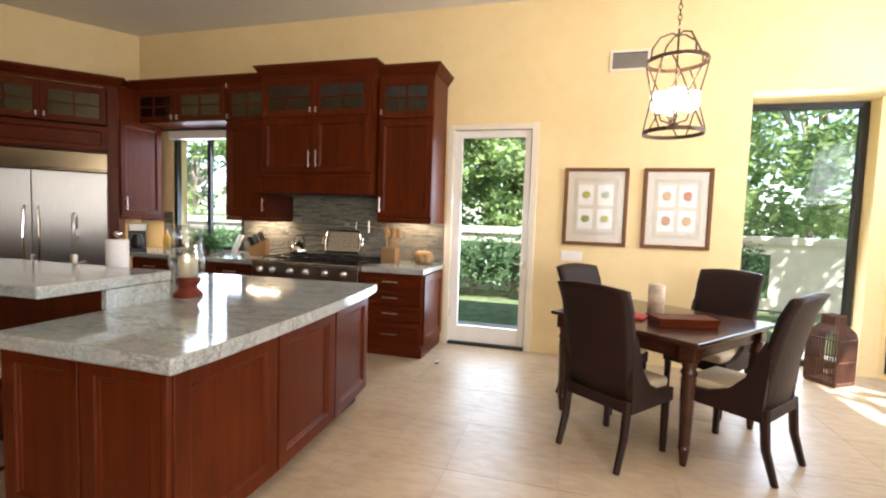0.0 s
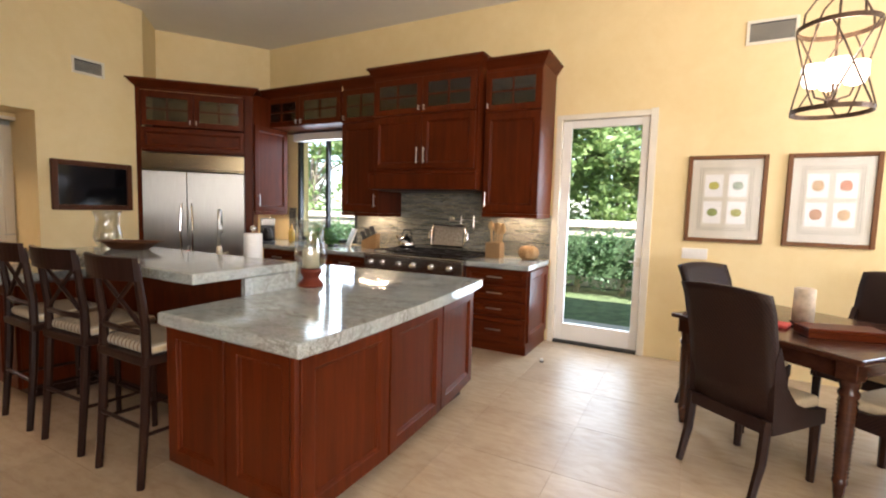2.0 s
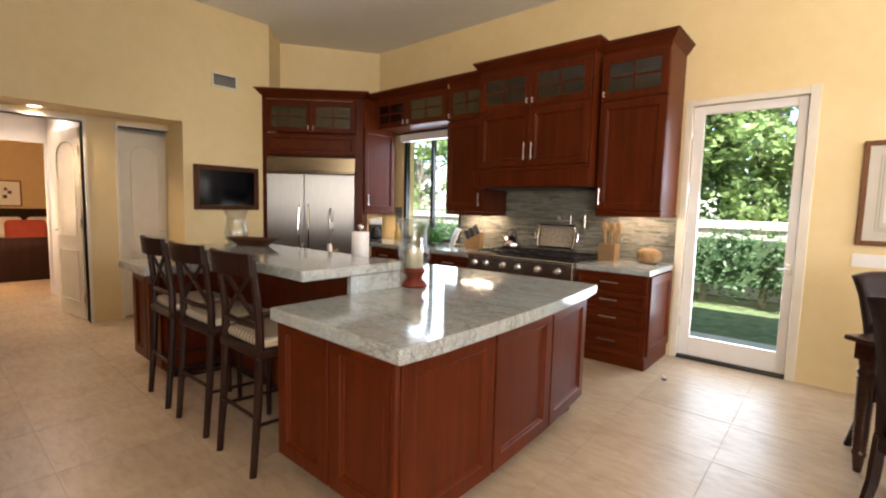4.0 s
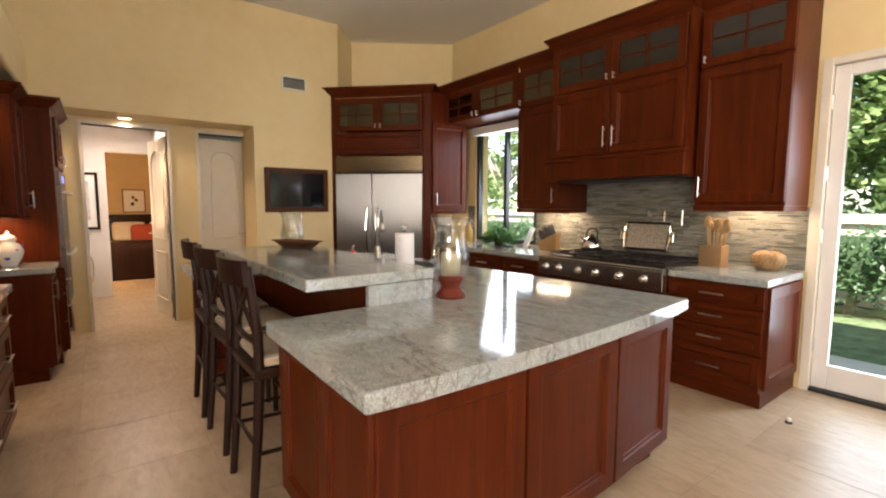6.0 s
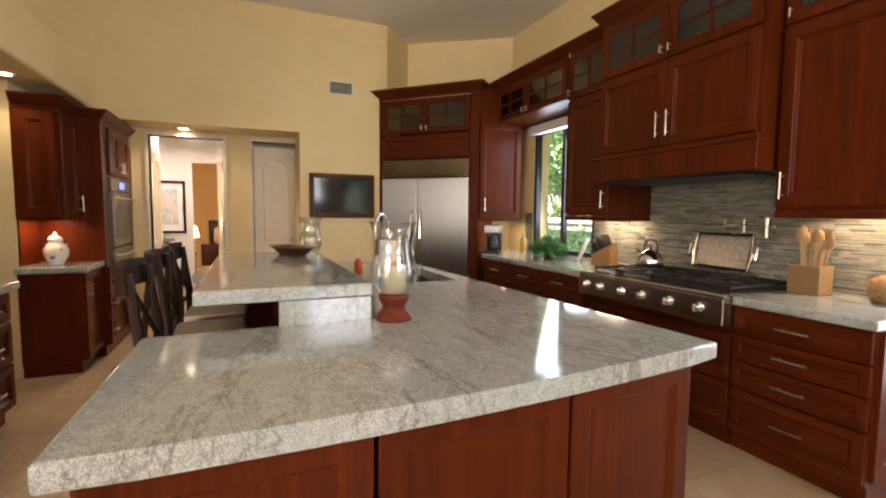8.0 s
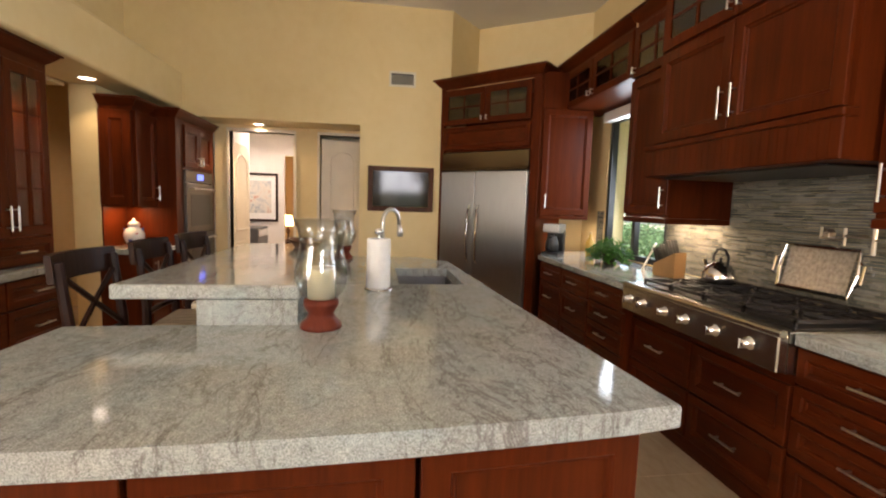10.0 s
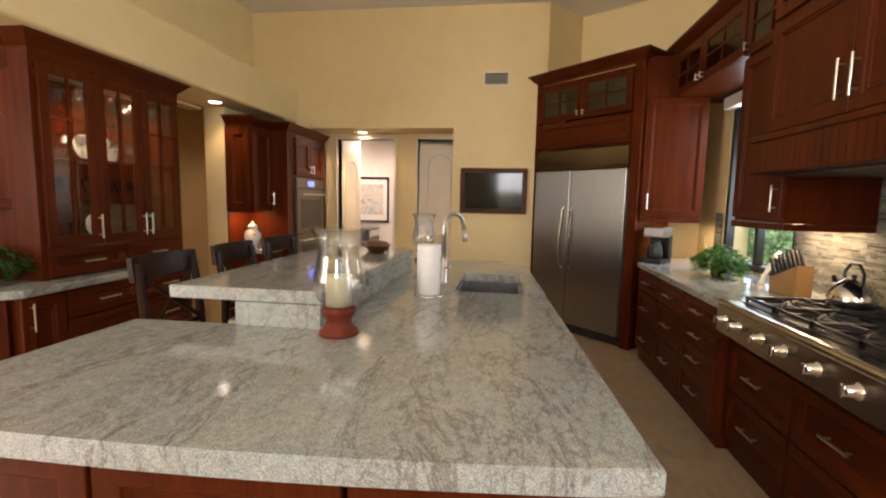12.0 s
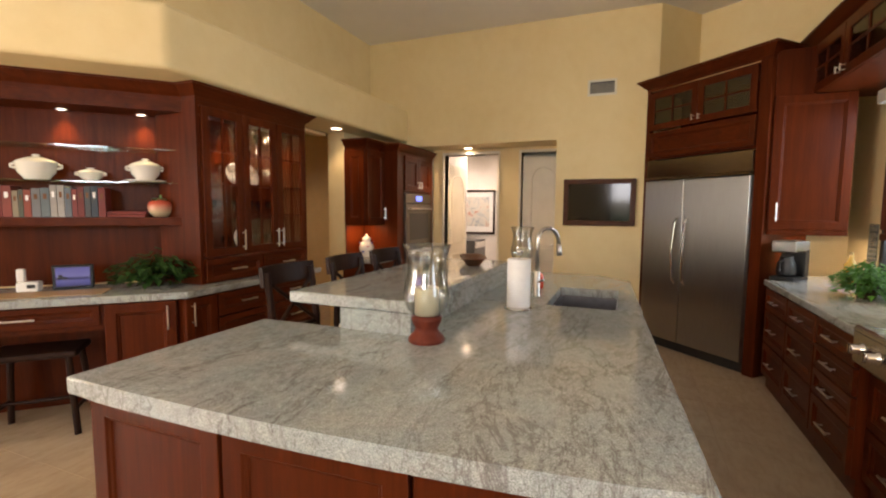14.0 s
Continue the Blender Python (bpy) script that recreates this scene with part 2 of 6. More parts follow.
def part(name, bm, mat, parent=None, label="", smooth=False):
    """Links a bmesh as one mesh object, under a thing or a part."""
    me = bpy.data.meshes.new(name)
    bm.normal_update()
    if smooth:
        for f in bm.faces:
            f.smooth = True
    bm.to_mesh(me)
    bm.free()
    me.materials.append(mat)
    ob = new(name, me)
    if parent is not None:
        ob.parent = parent
    if label:
        ob["label"] = label
    return ob


def thing(name, m, label, category, group="", kind=""):
    ob = new(name)
    ob.empty_display_size = 0.1
    ob.matrix_world = m
    return tagged(ob, label, category, group, kind)


def box(bm, a, b, bev=0.0, seg=1):
    lo = [min(p, q) for p, q in zip(a, b)]
    hi = [max(p, q) for p, q in zip(a, b)]
    vs = [bm.verts.new((x, y, z)) for x in (lo[0], hi[0]) for y in (lo[1], hi[1]) for z in (lo[2], hi[2])]
    fs = [bm.faces.new([vs[i] for i in q]) for q in ((0, 1, 3, 2), (4, 6, 7, 5), (0, 4, 5, 1), (2, 3, 7, 6), (0, 2, 6, 4), (1, 5, 7, 3))]
    if bev > 0:
        es = list({e for f in fs for e in f.edges})
        bmesh.ops.bevel(bm, geom=es, offset=bev, segments=seg, affect="EDGES", profile=0.5)
    return bm


def boxes(*specs, bev=0.0, seg=1):
    bm = bmesh.new()
    for a, b in specs:
        box(bm, a, b, bev, seg)
    return bm


def prism(bm, pts, z0, z1, bev=0.0, seg=2):
    """An upright prism over a plan outline, anticlockwise."""
    lo = [bm.verts.new((x, y, z0)) for x, y in pts]
    hi = [bm.verts.new((x, y, z1)) for x, y in pts]
    n = len(pts)
    fs = [bm.faces.new(lo[::-1]), bm.faces.new(hi)]
    for i in range(n):
        j = (i + 1) % n
        fs.append(bm.faces.new((lo[i], lo[j], hi[j], hi[i])))
    if bev > 0:
        es = list({e for f in fs[:2] for e in f.edges} | {e for f in fs[2:] for e in f.edges})
        bmesh.ops.bevel(bm, geom=es, offset=bev, segments=seg, affect="EDGES", profile=0.5)
    return bm


def lathe(profile, n=24, bm=None, cx=0.0, cy=0.0):
    """A turned shape about a vertical axis from (radius, height) pairs."""
    bm = bm or bmesh.new()
    rings = []
    for r, z in profile:
        if r < 1e-5:
            rings.append([bm.verts.new((cx, cy, z))])
        else:
            rings.append([bm.verts.new((cx + r * math.cos(2 * math.pi * i / n), cy + r * math.sin(2 * math.pi * i / n), z)) for i in range(n)])
    for a, b in zip(rings, rings[1:]):
        for i in range(n):
            j = (i + 1) % n
            if len(a) == 1 and len(b) > 1:
                bm.faces.new((a[0], b[j], b[i]))
            elif len(b) == 1 and len(a) > 1:
                bm.faces.new((a[i], a[j], b[0]))
            elif len(a) > 1:
                bm.faces.new((a[i], a[j], b[j], b[i]))
    bmesh.ops.recalc_face_normals(bm, faces=bm.faces[:])
    return bm


def tube(path, r, n=8, bm=None, caps=True):
    """A round bar along a path of points; r may be one radius or one for each point."""
    bm = bm or bmesh.new()
    pts = [Vector(p) for p in path]
    rad = r if isinstance(r, (list, tuple)) else [r] * len(pts)
    rings, side = [], None
    for i, p in enumerate(pts):
        d = (pts[min(i + 1, len(pts) - 1)] - pts[max(i - 1, 0)]).normalized()
        if side is None:
            side = d.orthogonal().normalized()
        side = (side - d * side.dot(d)).normalized()
        up = d.cross(side)
        rings.append([bm.verts.new(p + rad[i] * (side * math.cos(2 * math.pi * k / n) + up * math.sin(2 * math.pi * k / n))) for k in range(n)])
    for a, b in zip(rings, rings[1:]):
        for k in range(n):
            j = (k + 1) % n
            bm.faces.new((a[k], a[j], b[j], b[k]))
    if caps:
        bm.faces.new(rings[0][::-1])
        bm.faces.new(rings[-1])
    return bm


def structure(name, bm, mat, label, category):
    return tagged(part(name, bm, mat), label, category, kind="structure")


def framed_panel(x0, z0, x1, z1, rail=0.065, thick=0.022, recess=0.017, glazed=False):
    """A shaker front in one piece: a frame round a sunk, chamfered panel, its face towards -y at y = -thick."""
    bm = bmesh.new()
    rail = min(rail, (z1 - z0) * 0.28)

    def ring(inset, y):
        return [bm.verts.new((x, y, z)) for x, z in ((x0 + inset, z0 + inset), (x1 - inset, z0 + inset), (x1 - inset, z1 - inset), (x0 + inset, z1 - inset))]

    steps = [(0, 0), (0, -thick + 0.003), (0.003, -thick), (rail - 0.003, -thick), (rail, -thick + 0.003)]
    if glazed:
        steps += [(rail, 0)]
    else:
        steps += [(rail + 0.003, -thick + recess * 0.45), (rail + 0.012, -thick + recess * 0.6), (rail + 0.016, -thick + recess)]
    rings = [ring(*st) for st in steps]
    for p, q in zip(rings, rings[1:]):
        for i in range(4):
            j = (i + 1) % 4
            bm.faces.new((p[i], p[j], q[j], q[i]))
    if glazed:
        p, q = rings[-1], rings[0]
        for i in range(4):
            j = (i + 1) % 4
            bm.faces.new((p[i], p[j], q[j], q[i]))
    else:
        bm.faces.new(rings[-1])
        bm.faces.new(rings[0][::-1])
    return bm, rail


def bar_handle(x, z, length, upright, y=-0.022, r=0.006):
    bm = bmesh.new()
    h = length / 2
    off = y - 0.03
    if upright:
        tube([(x, off, z - h), (x, off, z + h)], r, 8, bm)
        for s in (-0.7, 0.7):
            tube([(x, y, z + s * h), (x, off, z + s * h)], r * 0.8, 6, bm)
    else:
        tube([(x - h, off, z), (x + h, off, z)], r, 8, bm)
        for s in (-0.7, 0.7):
            tube([(x + s * h, y, z), (x + s * h, off, z)], r * 0.8, 6, bm)
    return bm


def front(cab, kind, x0, z0, x1, z1, handle=None, mat=None, panes=(2, 2), glassmat=None):
    """A door, drawer or glazed door on a cabinet. handle: (x, z, length, upright)."""
    g = 0.003
    x0, z0, x1, z1 = x0 + g, z0 + g, x1 - g, z1 - g
    bm, rail = framed_panel(x0, z0, x1, z1, 0.05 if kind == "drawer" else 0.065, glazed=kind == "glass")
    ob = part("drawer_front" if kind == "drawer" else "door", bm, mat or (CHERRY_X if kind == "drawer" else CHERRY), cab)
    if kind == "glass":
        a, b, c, d = x0 + rail, z0 + rail, x1 - rail, z1 - rail
        mb = bmesh.new()
        for i in range(1, panes[0]):
            x = a + (c - a) * i / panes[0]
            box(mb, (x - 0.008, -0.020, b), (x + 0.008, -0.006, d))
        for i in range(1, panes[1]):
            z = b + (d - b) * i / panes[1]
            box(mb, (a, -0.019, z - 0.008), (c, -0.007, z + 0.008))
        part("glazing_bar", mb, CHERRY, ob)
        part("pane", boxes(((a, -0.012, b), (c, -0.009, d))), glassmat or SEEDED, ob)
    if handle:
        part("handle", bar_handle(*handle), NICKEL, ob, "satin nickel bar handle")
    return ob


def carcass(cab, w, h, d, z0=0.0, hollow=(), mat=None, name="body"):
    """The box behind the fronts; hollow lists (z0, z1) bays left open behind glazed doors."""
    t = 0.018
    mat = mat or CHERRY
    zs = [z0]
    for a, b in hollow:
        zs += [a, b]
    zs.append(h)
    for i in range(0, len(zs), 2):
        if zs[i + 1] - zs[i] > 0.001:
            part(name, boxes(((0, 0, zs[i]), (w, d, zs[i + 1]))), mat, cab)
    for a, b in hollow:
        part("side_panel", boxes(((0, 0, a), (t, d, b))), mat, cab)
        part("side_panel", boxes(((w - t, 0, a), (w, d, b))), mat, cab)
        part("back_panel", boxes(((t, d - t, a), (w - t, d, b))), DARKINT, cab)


def part_each(name, specs, mat, parent):
    for a, b in specs:
        part(name, boxes((a, b)), mat, parent)


def crown(cab, path, z0, h=0.12, out=0.075, name="crown_moulding"):
    """A stepped moulding along a plan path (local), flaring to the right-hand side of travel."""
    prof = [(0, 0), (0.012, 0), (0.012, 0.25), (0.35, 0.45), (0.8, 0.8), (0.85, 0.86), (1, 0.86), (1, 1), (0, 1)]
    pts = [Vector((x, y)) for x, y in path]
    bm = bmesh.new()
    rings = []
    for i, p in enumerate(pts):
        ds = []
        if i > 0:
            ds.append((p - pts[i - 1]).normalized())
        if i < len(pts) - 1:
            ds.append((pts[i + 1] - p).normalized())
        ns = [Vector((d.y, -d.x)) for d in ds]
        nn = sum(ns, Vector((0, 0))).normalized()
        k = 1 / max(0.3, nn.dot(ns[0]))
        rings.append([bm.verts.new((p.x + nn.x * k * u * out, p.y + nn.y * k * u * out, z0 + v * h)) for u, v in prof])
    for a, b in zip(rings, rings[1:]):
        for i in range(len(prof)):
            j = (i + 1) % len(prof)
            bm.faces.new((a[i], b[i], b[j], a[j]))
    bm.faces.new(rings[0])
    bm.faces.new(rings[-1][::-1])
    bmesh.ops.recalc_face_normals(bm, faces=bm.faces[:])
    return part(name, bm, CHERRY_X, cab)

# ---- the room ----
CEILZ, NY, WX = 3.65, 8.6, -5.92
structure("floor", boxes(((-14, -4, -0.2), (4.4, 9.2, -0.0025))), GROUT, "grout bed under pale travertine floor tiles", "floor")
structure("ceiling", boxes(((-6.6, 0.6, CEILZ), (4.4, 9.4, CEILZ + 0.15))), CEIL, "flat grey-white painted ceiling of the kitchen", "ceiling")

def wall_with_holes(name, m, length, height, thick, holes, mat, label):
    """A wall along local x with its room face at y = 0; holes: (x0, z0, x1, z1)."""
    bm = bmesh.new()
    xs = sorted({0.0, length, *[h[0] for h in holes], *[h[2] for h in holes]})
    for a, b in zip(xs, xs[1:]):
        cuts = sorted((h[1], h[3]) for h in holes if h[0] < (a + b) / 2 < h[2])
        z = 0.0
        for c, d in cuts:
            if c > z + 1e-4:
                box(bm, (a, 0, z), (b, thick, c))
            z = d
        if height > z + 1e-4:
            box(bm, (a, 0, z), (b, thick, height))
    ob = structure(name, bm, mat, label, "wall")
    ob.matrix_world = m
    return ob

wall_with_holes("wall_north", pose(-5.9, NY, 0), 7.46, CEILZ, 0.22,
                [(0.85, 0.89, 1.95, 2.35), (4.58, 0.0, 5.52, 2.40)], WALL, "cream yellow hand-trowelled plaster wall with door and window")
structure("wall_bay_header", boxes(((1.561, NY, 2.645), (3.8, 8.9, CEILZ)), ((1.561, 8.9, 2.66), (3.8, 9.3, CEILZ))), WALL, "cream plaster header over the tall window", "wall")
structure("wall_bay_reveal", boxes(((1.38, NY + 0.222, 0), (1.56, 9.3, CEILZ))), WALL, "cream plaster window reveal", "wall")
structure("wall_bay_pier", boxes(((2.74, 8.98, 0), (2.90, 9.3, 2.66))), WALL, "narrow cream plaster pier between two windows", "wall")
wall_with_holes("wall_bay_corner", pose(2.90, 8.98, 0, 0, 0, -45), 1.2, 2.66, 0.2, [(0.03, 0.04, 1.14, 2.62)], WALL, "cream plaster corner wall with a tall window")
wall_with_holes("wall_east", pose(3.7, 8.1, 0, 0, 0, -90), 7.1, CEILZ, 0.2, [(0.5, 0.03, 1.9, 2.7)], WALL, "cream plaster wall with tall glazed doors")
wall_with_holes("wall_south", pose(3.9, 1.0, 0, 0, 0, 180), 4.5, CEILZ, 0.2, [(0.6, 0.03, 3.4, 2.7)], WALL, "cream plaster wall with glazed doors closing the dining end")
# television wall with the recess to the hall
structure("wall_west", boxes(((WX, 5.93, 0), (WX - 0.2, 6.99, CEILZ)), ((WX, 3.3, 2.275), (WX - 0.2, 5.93, CEILZ))), WALL, "cream plaster wall with a television and a hall recess", "wall")
structure("wall_alcove", prism(prism(bmesh.new(), [(-5.92, 6.991), (-6.40, 7.42), (-6.55, 7.25), (-6.122, 6.991)], 0, CEILZ), [(-6.401, 7.422), (-5.60, 8.6), (-5.9, 8.7), (-6.55, 7.25)], 0, CEILZ), WALL, "cream plaster corner wall behind the refrigerator", "wall")
structure("ceiling_recess", boxes(((WX - 0.202, 3.3, 2.275), (-6.67, 6.04, 2.40))), WALL, "low plaster ceiling of the hall recess", "ceiling")
# recess back wall with two doorways
RX = -6.37
wall_with_holes("wall_recess", pose(RX, 4.17, 0, 0, 0, 90), 1.83, 2.273, 0.14, [(0.17, 0, 0.93, 2.2), (1.25, 0, 1.80, 2.2)], WALL, "cream plaster wall with two hall doorways")
structure("wall_recess_side", boxes(((WX - 0.201, 5.931, 0), (RX - 0.14, 6.07, 2.273))), WALL, "cream plaster side of the hall recess", "wall")
# soffit over the hutch and ovens, and the wall behind it
structure("soffit", prism(bmesh.new(), [(-5.94, 3.45), (-2.81, 3.45), (-0.5, 1.14), (0.35, 1.14), (-2.49, 3.99), (-5.94, 3.99)], 2.33, 2.74, 0.03, 3), WALL, "cream plaster soffit over dark cabinets", "soffit")
structure("wall_hutch_upper", boxes(((-5.94, 3.26, 2.74), (-1.94, 3.42, CEILZ)), ((-6.94, 3.30, 2.345), (-5.941, 3.43, CEILZ))), WALL, "cream plaster wall above the soffit", "wall")
wall_with_holes("wall_hutch", pose(-2.92, 3.43, 0, 0, 0, 180), 1.97, 2.329, 0.14, [(1.12, 0, 1.97, 2.30)], WALL, "cream plaster wall with doorway to the dining room")
structure("wall_oven", boxes(((-4.89, 3.46, 0), (-6.38, 3.68, 2.329))), WALL, "thick cream plaster wall beside the dining doorway", "wall")
wall_with_holes("wall_desk", pose(-0.63, 1.13, 0, 0, 0, 135), 3.25, CEILZ, 0.14, [], WALL, "cream plaster wall behind the desk")
# hall and bedroom beyond
structure("wall_hall", boxes(((-6.52, 4.09, 0), (-7.42, 4.27, 2.6)), ((-7.42, 1.64, 0), (-7.52, 4.27, 2.6)), ((-6.52, 5.14, 0), (-8.61, 5.24, 2.6)), ((-7.42, 1.54, 0), (-8.70, 1.64, 2.6))), HALLWALL, "white plaster hall walls", "wall")
wall_with_holes("wall_hall_end", pose(-8.62, 1.64, 0, 0, 0, 90), 3.6, 3.0, 0.09, [(2.91, 0, 3.47, 2.13)], HALLWALL, "white plaster hall end wall with bedroom doorway")
structure("ceiling_hall", boxes(((-6.52, 1.54, 2.6), (-8.72, 5.34, 2.7))), HALLWALL, "white hall ceiling", "ceiling")
structure("wall_bedroom", boxes(((-12.4, 2.7, 0), (-12.5, 7.1, 3)), ((-12.4, 2.6, 0), (-8.72, 2.7, 3)), ((-12.4, 7.1, 0), (-8.72, 7.2, 3)), ((-8.72, 5.25, 0), (-8.80, 7.1, 3)), ((-12.5, 2.6, 3.0), (-8.72, 7.2, 3.1))), BEDWALL, "tan plaster bedroom walls and ceiling", "wall")
structure("wall_dining", boxes(((-6.44, 0.33, 0), (-2.54, 0.43, 2.7)), ((-6.44, 0.43, 0), (-6.54, 3.28, 2.7)), ((-2.64, 0.43, 0), (-2.54, 2.83, 2.7)), ((-6.54, 0.33, 2.7), (-2.44, 3.29, 2.8))), BEDWALL, "tan plaster dining room walls", "wall")
structure("wall_pantry", boxes(((-7.52, 5.24, 0), (-7.42, 6.54, 2.6)), ((-7.52, 6.44, 0), (-6.52, 6.54, 2.6)), ((-7.52, 5.24, 2.6), (-6.52, 6.54, 2.7))), HALLWALL, "white pantry walls", "wall")

# ---- kitchen island ----
IZ = 0.872
isl = thing("kitchen_island", pose(0, 0, 0), "L-shaped cherry wood kitchen island with framed panels on the travertine floor", "island")
part_each("body", [((-2.27, 5.06, 0.10), (-1.475, 6.82, IZ - 0.065)), ((-4.60, 5.50, 0.10), (-2.27, 6.70, 0.58)), ((-4.60, 5.50, 0.58), (-3.99, 6.70, IZ - 0.062)), ((-3.15, 5.50, 0.58), (-2.27, 6.70, IZ - 0.062)),
                   ((-3.99, 5.50, 0.58), (-3.15, 6.22, IZ - 0.062)), ((-4.60, 5.06, 0.10), (-3.95, 5.50, IZ - 0.062)), ((-4.05, 5.50, IZ - 0.062), (-2.25, 5.80, 0.97))], CHERRY, isl)
part("plinth", boxes(((-2.22, 5.14, 0.0), (-1.49, 6.78, 0.10)), ((-4.52, 5.55, 0.0), (-2.22, 6.63, 0.10)), ((-4.52, 5.14, 0.0), (-4.01, 5.55, 0.10))), ESPRESSO, isl)

def panel_run(parent, m, spans, z0, z1, name="panel"):
    for a, b in spans:
        bm, _ = framed_panel(a + 0.004, z0, b - 0.004, z1, 0.075)
        ob = part(name, bm, CHERRY, parent)
        ob.matrix_local = m

# the end of the island is very slightly bowed
def end_x(y, inset=0.0):
    k = (y - 4.968) / 1.976
    return -1.31 - 0.094 * k + 0.042 * math.sin(math.pi * min(max(k, 0.0), 1.0)) - inset

for a, b in ((5.02, 5.63), (5.635, 6.25), (6.255, 6.85)):
    xa, xb = end_x(a, 0.065), end_x(b, 0.065)
    panel_run(isl, pose(xa, a, 0, 0, 0, math.degrees(math.atan2(b - a, xb - xa))), [(0.0, math.hypot(b - a, xb - xa))], 0.10, IZ - 0.065)
panel_run(isl, pose(-2.27, 5.06, 0), [(0.0, 0.43), (0.435, 0.87)], 0.10, IZ - 0.063)
panel_run(isl, pose(-4.60, 5.06, 0), [(0.0, 0.32), (0.325, 0.65)], 0.10, IZ - 0.063)
panel_run(isl, pose(-4.60, 5.81, 0, 0, 0, -90), [(-0.85, 0.0), (0.0, 0.75)], 0.10, IZ - 0.063)
panel_run(isl, pose(-1.49, 6.82, 0, 0, 0, 180), [(0.0, 0.78)], 0.10, IZ - 0.063)
part("corner_post", tube([(-1.39, 5.035, 0.1), (-1.39, 5.035, IZ - 0.065)], 0.028, 10), CHERRY, isl)
part("corner_post", tube([(-1.475, 6.84, 0.1), (-1.475, 6.84, IZ - 0.065)], 0.026, 10), CHERRY, isl)
top = bmesh.new()
edge = [(end_x(4.968 + 1.976 * k / 12), 4.968 + 1.976 * k / 12) for k in range(13)]
prism(top, [(-2.237, 4.978), *edge, (-3.205, 6.84), (-3.205, 5.83), (-2.237, 5.83)], IZ - 0.064, IZ, 0.012, 3)
wt = tagged(part("island_worktop", top, GRANITE), "thick polished grey-green granite worktop on the cherry island", "countertop")
t2 = prism(bmesh.new(), [(-3.90, 6.70), (-3.2055, 6.70), (-3.2055, 6.84), (-3.90, 6.80)], IZ - 0.061, IZ)
box(t2, (-3.90, 5.83, IZ - 0.061), (-3.2055, 6.29, IZ))
prism(t2, [(-4.05, 5.83), (-3.9005, 5.83), (-3.9005, 6.80), (-4.40, 6.775), (-4.65, 6.52), (-4.70, 4.97), (-4.05, 4.97)], IZ - 0.061, IZ)
part("rear_slab", t2, GRANITE, wt)
BZ = 1.033
bar = tagged(part("breakfast_bar_counter", prism(bmesh.new(), [(-4.06, 5.15), (-2.222, 5.15), (-2.222, 5.85), (-4.06, 5.85)], BZ - 0.058, BZ, 0.010, 3), GRANITE), "raised polished grey-green granite breakfast bar", "countertop")
part("riser", boxes(((-2.225, 5.46, IZ + 0.001), (-2.255, 5.84, BZ - 0.059)), ((-4.04, 5.805, IZ + 0.001), (-2.256, 5.84, BZ - 0.059))), GRANITE, bar)

# ---- north run ----
NZ = 0.885
def base_cab(label, m, w, d, rows, toe=0.1, h=NZ - 0.05, group="base cabinets by the range", handle_len=0.16):
    """rows: columns of (x0, x1, [(kind, z0, z1), ...])."""
    cab = thing("base_cabinet", m, label, "cabinet", group)
    carcass(cab, w, h, d, toe)
    part("plinth", boxes(((0.0, 0.02 if toe > 0.05 else -0.01, 0), (w, d, toe - 0.001))), CHERRY_X, cab)
    for x0, x1, cells in rows:
        for kind, z0, z1 in cells:
            hd = ((x0 + x1) / 2, (z0 + z1) / 2, handle_len, False) if kind == "drawer" else (x1 - 0.05, z1 - 0.14, 0.16, True)
            front(cab, kind, x0, z0, x1, z1, hd)
    return cab

four = [("drawer", 0.11, 0.36), ("drawer", 0.365, 0.52), ("drawer", 0.525, 0.67), ("drawer", 0.675, 0.83)]
three = [("drawer", 0.11, 0.38), ("drawer", 0.385, 0.65), ("drawer", 0.655, 0.83)]
two = [("drawer", 0.11, 0.38), ("drawer", 0.385, 0.66)]
cabR = base_cab("cherry wood base cabinet with four drawers and bar handles", pose(-1.99, 7.91, 0), 0.635, 0.685, [(0.0, 0.635, four)])
panel_run(cabR, pose(0.635, 0.0, 0, 0, 0, 90), [(0.02, 0.66)], 0.13, NZ - 0.06, "side_panel")
base_cab("cherry wood drawer cabinet below the range", pose(-3.21, 7.90, 0), 1.215, 0.69, [(0, 0.6, two), (0.605, 1.215, two)], h=0.70)
base_cab("cherry wood base cabinet with four drawers", pose(-3.75, 7.84, 0), 0.53, 0.75, [(0, 0.53, four)])
base_cab("cherry wood base cabinet with three drawers under the window", pose(-4.29, 7.84, 0), 0.535, 0.75, [(0, 0.535, three)])
base_cab("cherry wood base cabinet with three drawers beside the refrigerator", pose(-4.84, 7.84, 0), 0.545, 0.75, [(0, 0.545, three)])
tagged(part("worktop", boxes(((-1.988, 7.865, NZ - 0.048), (-1.335, 8.59, NZ)), bev=0.008, seg=2), GRANITE), "polished grey granite worktop beside the range", "countertop")
tagged(part("worktop", prism(bmesh.new(), [(-4.925, 7.82), (-3.213, 7.80), (-3.213, 8.59), (-5.50, 8.59), (-5.33, 8.24)], NZ - 0.048, NZ, 0.008, 2), GRANITE), "polished grey granite worktop under the kitchen window", "countertop")

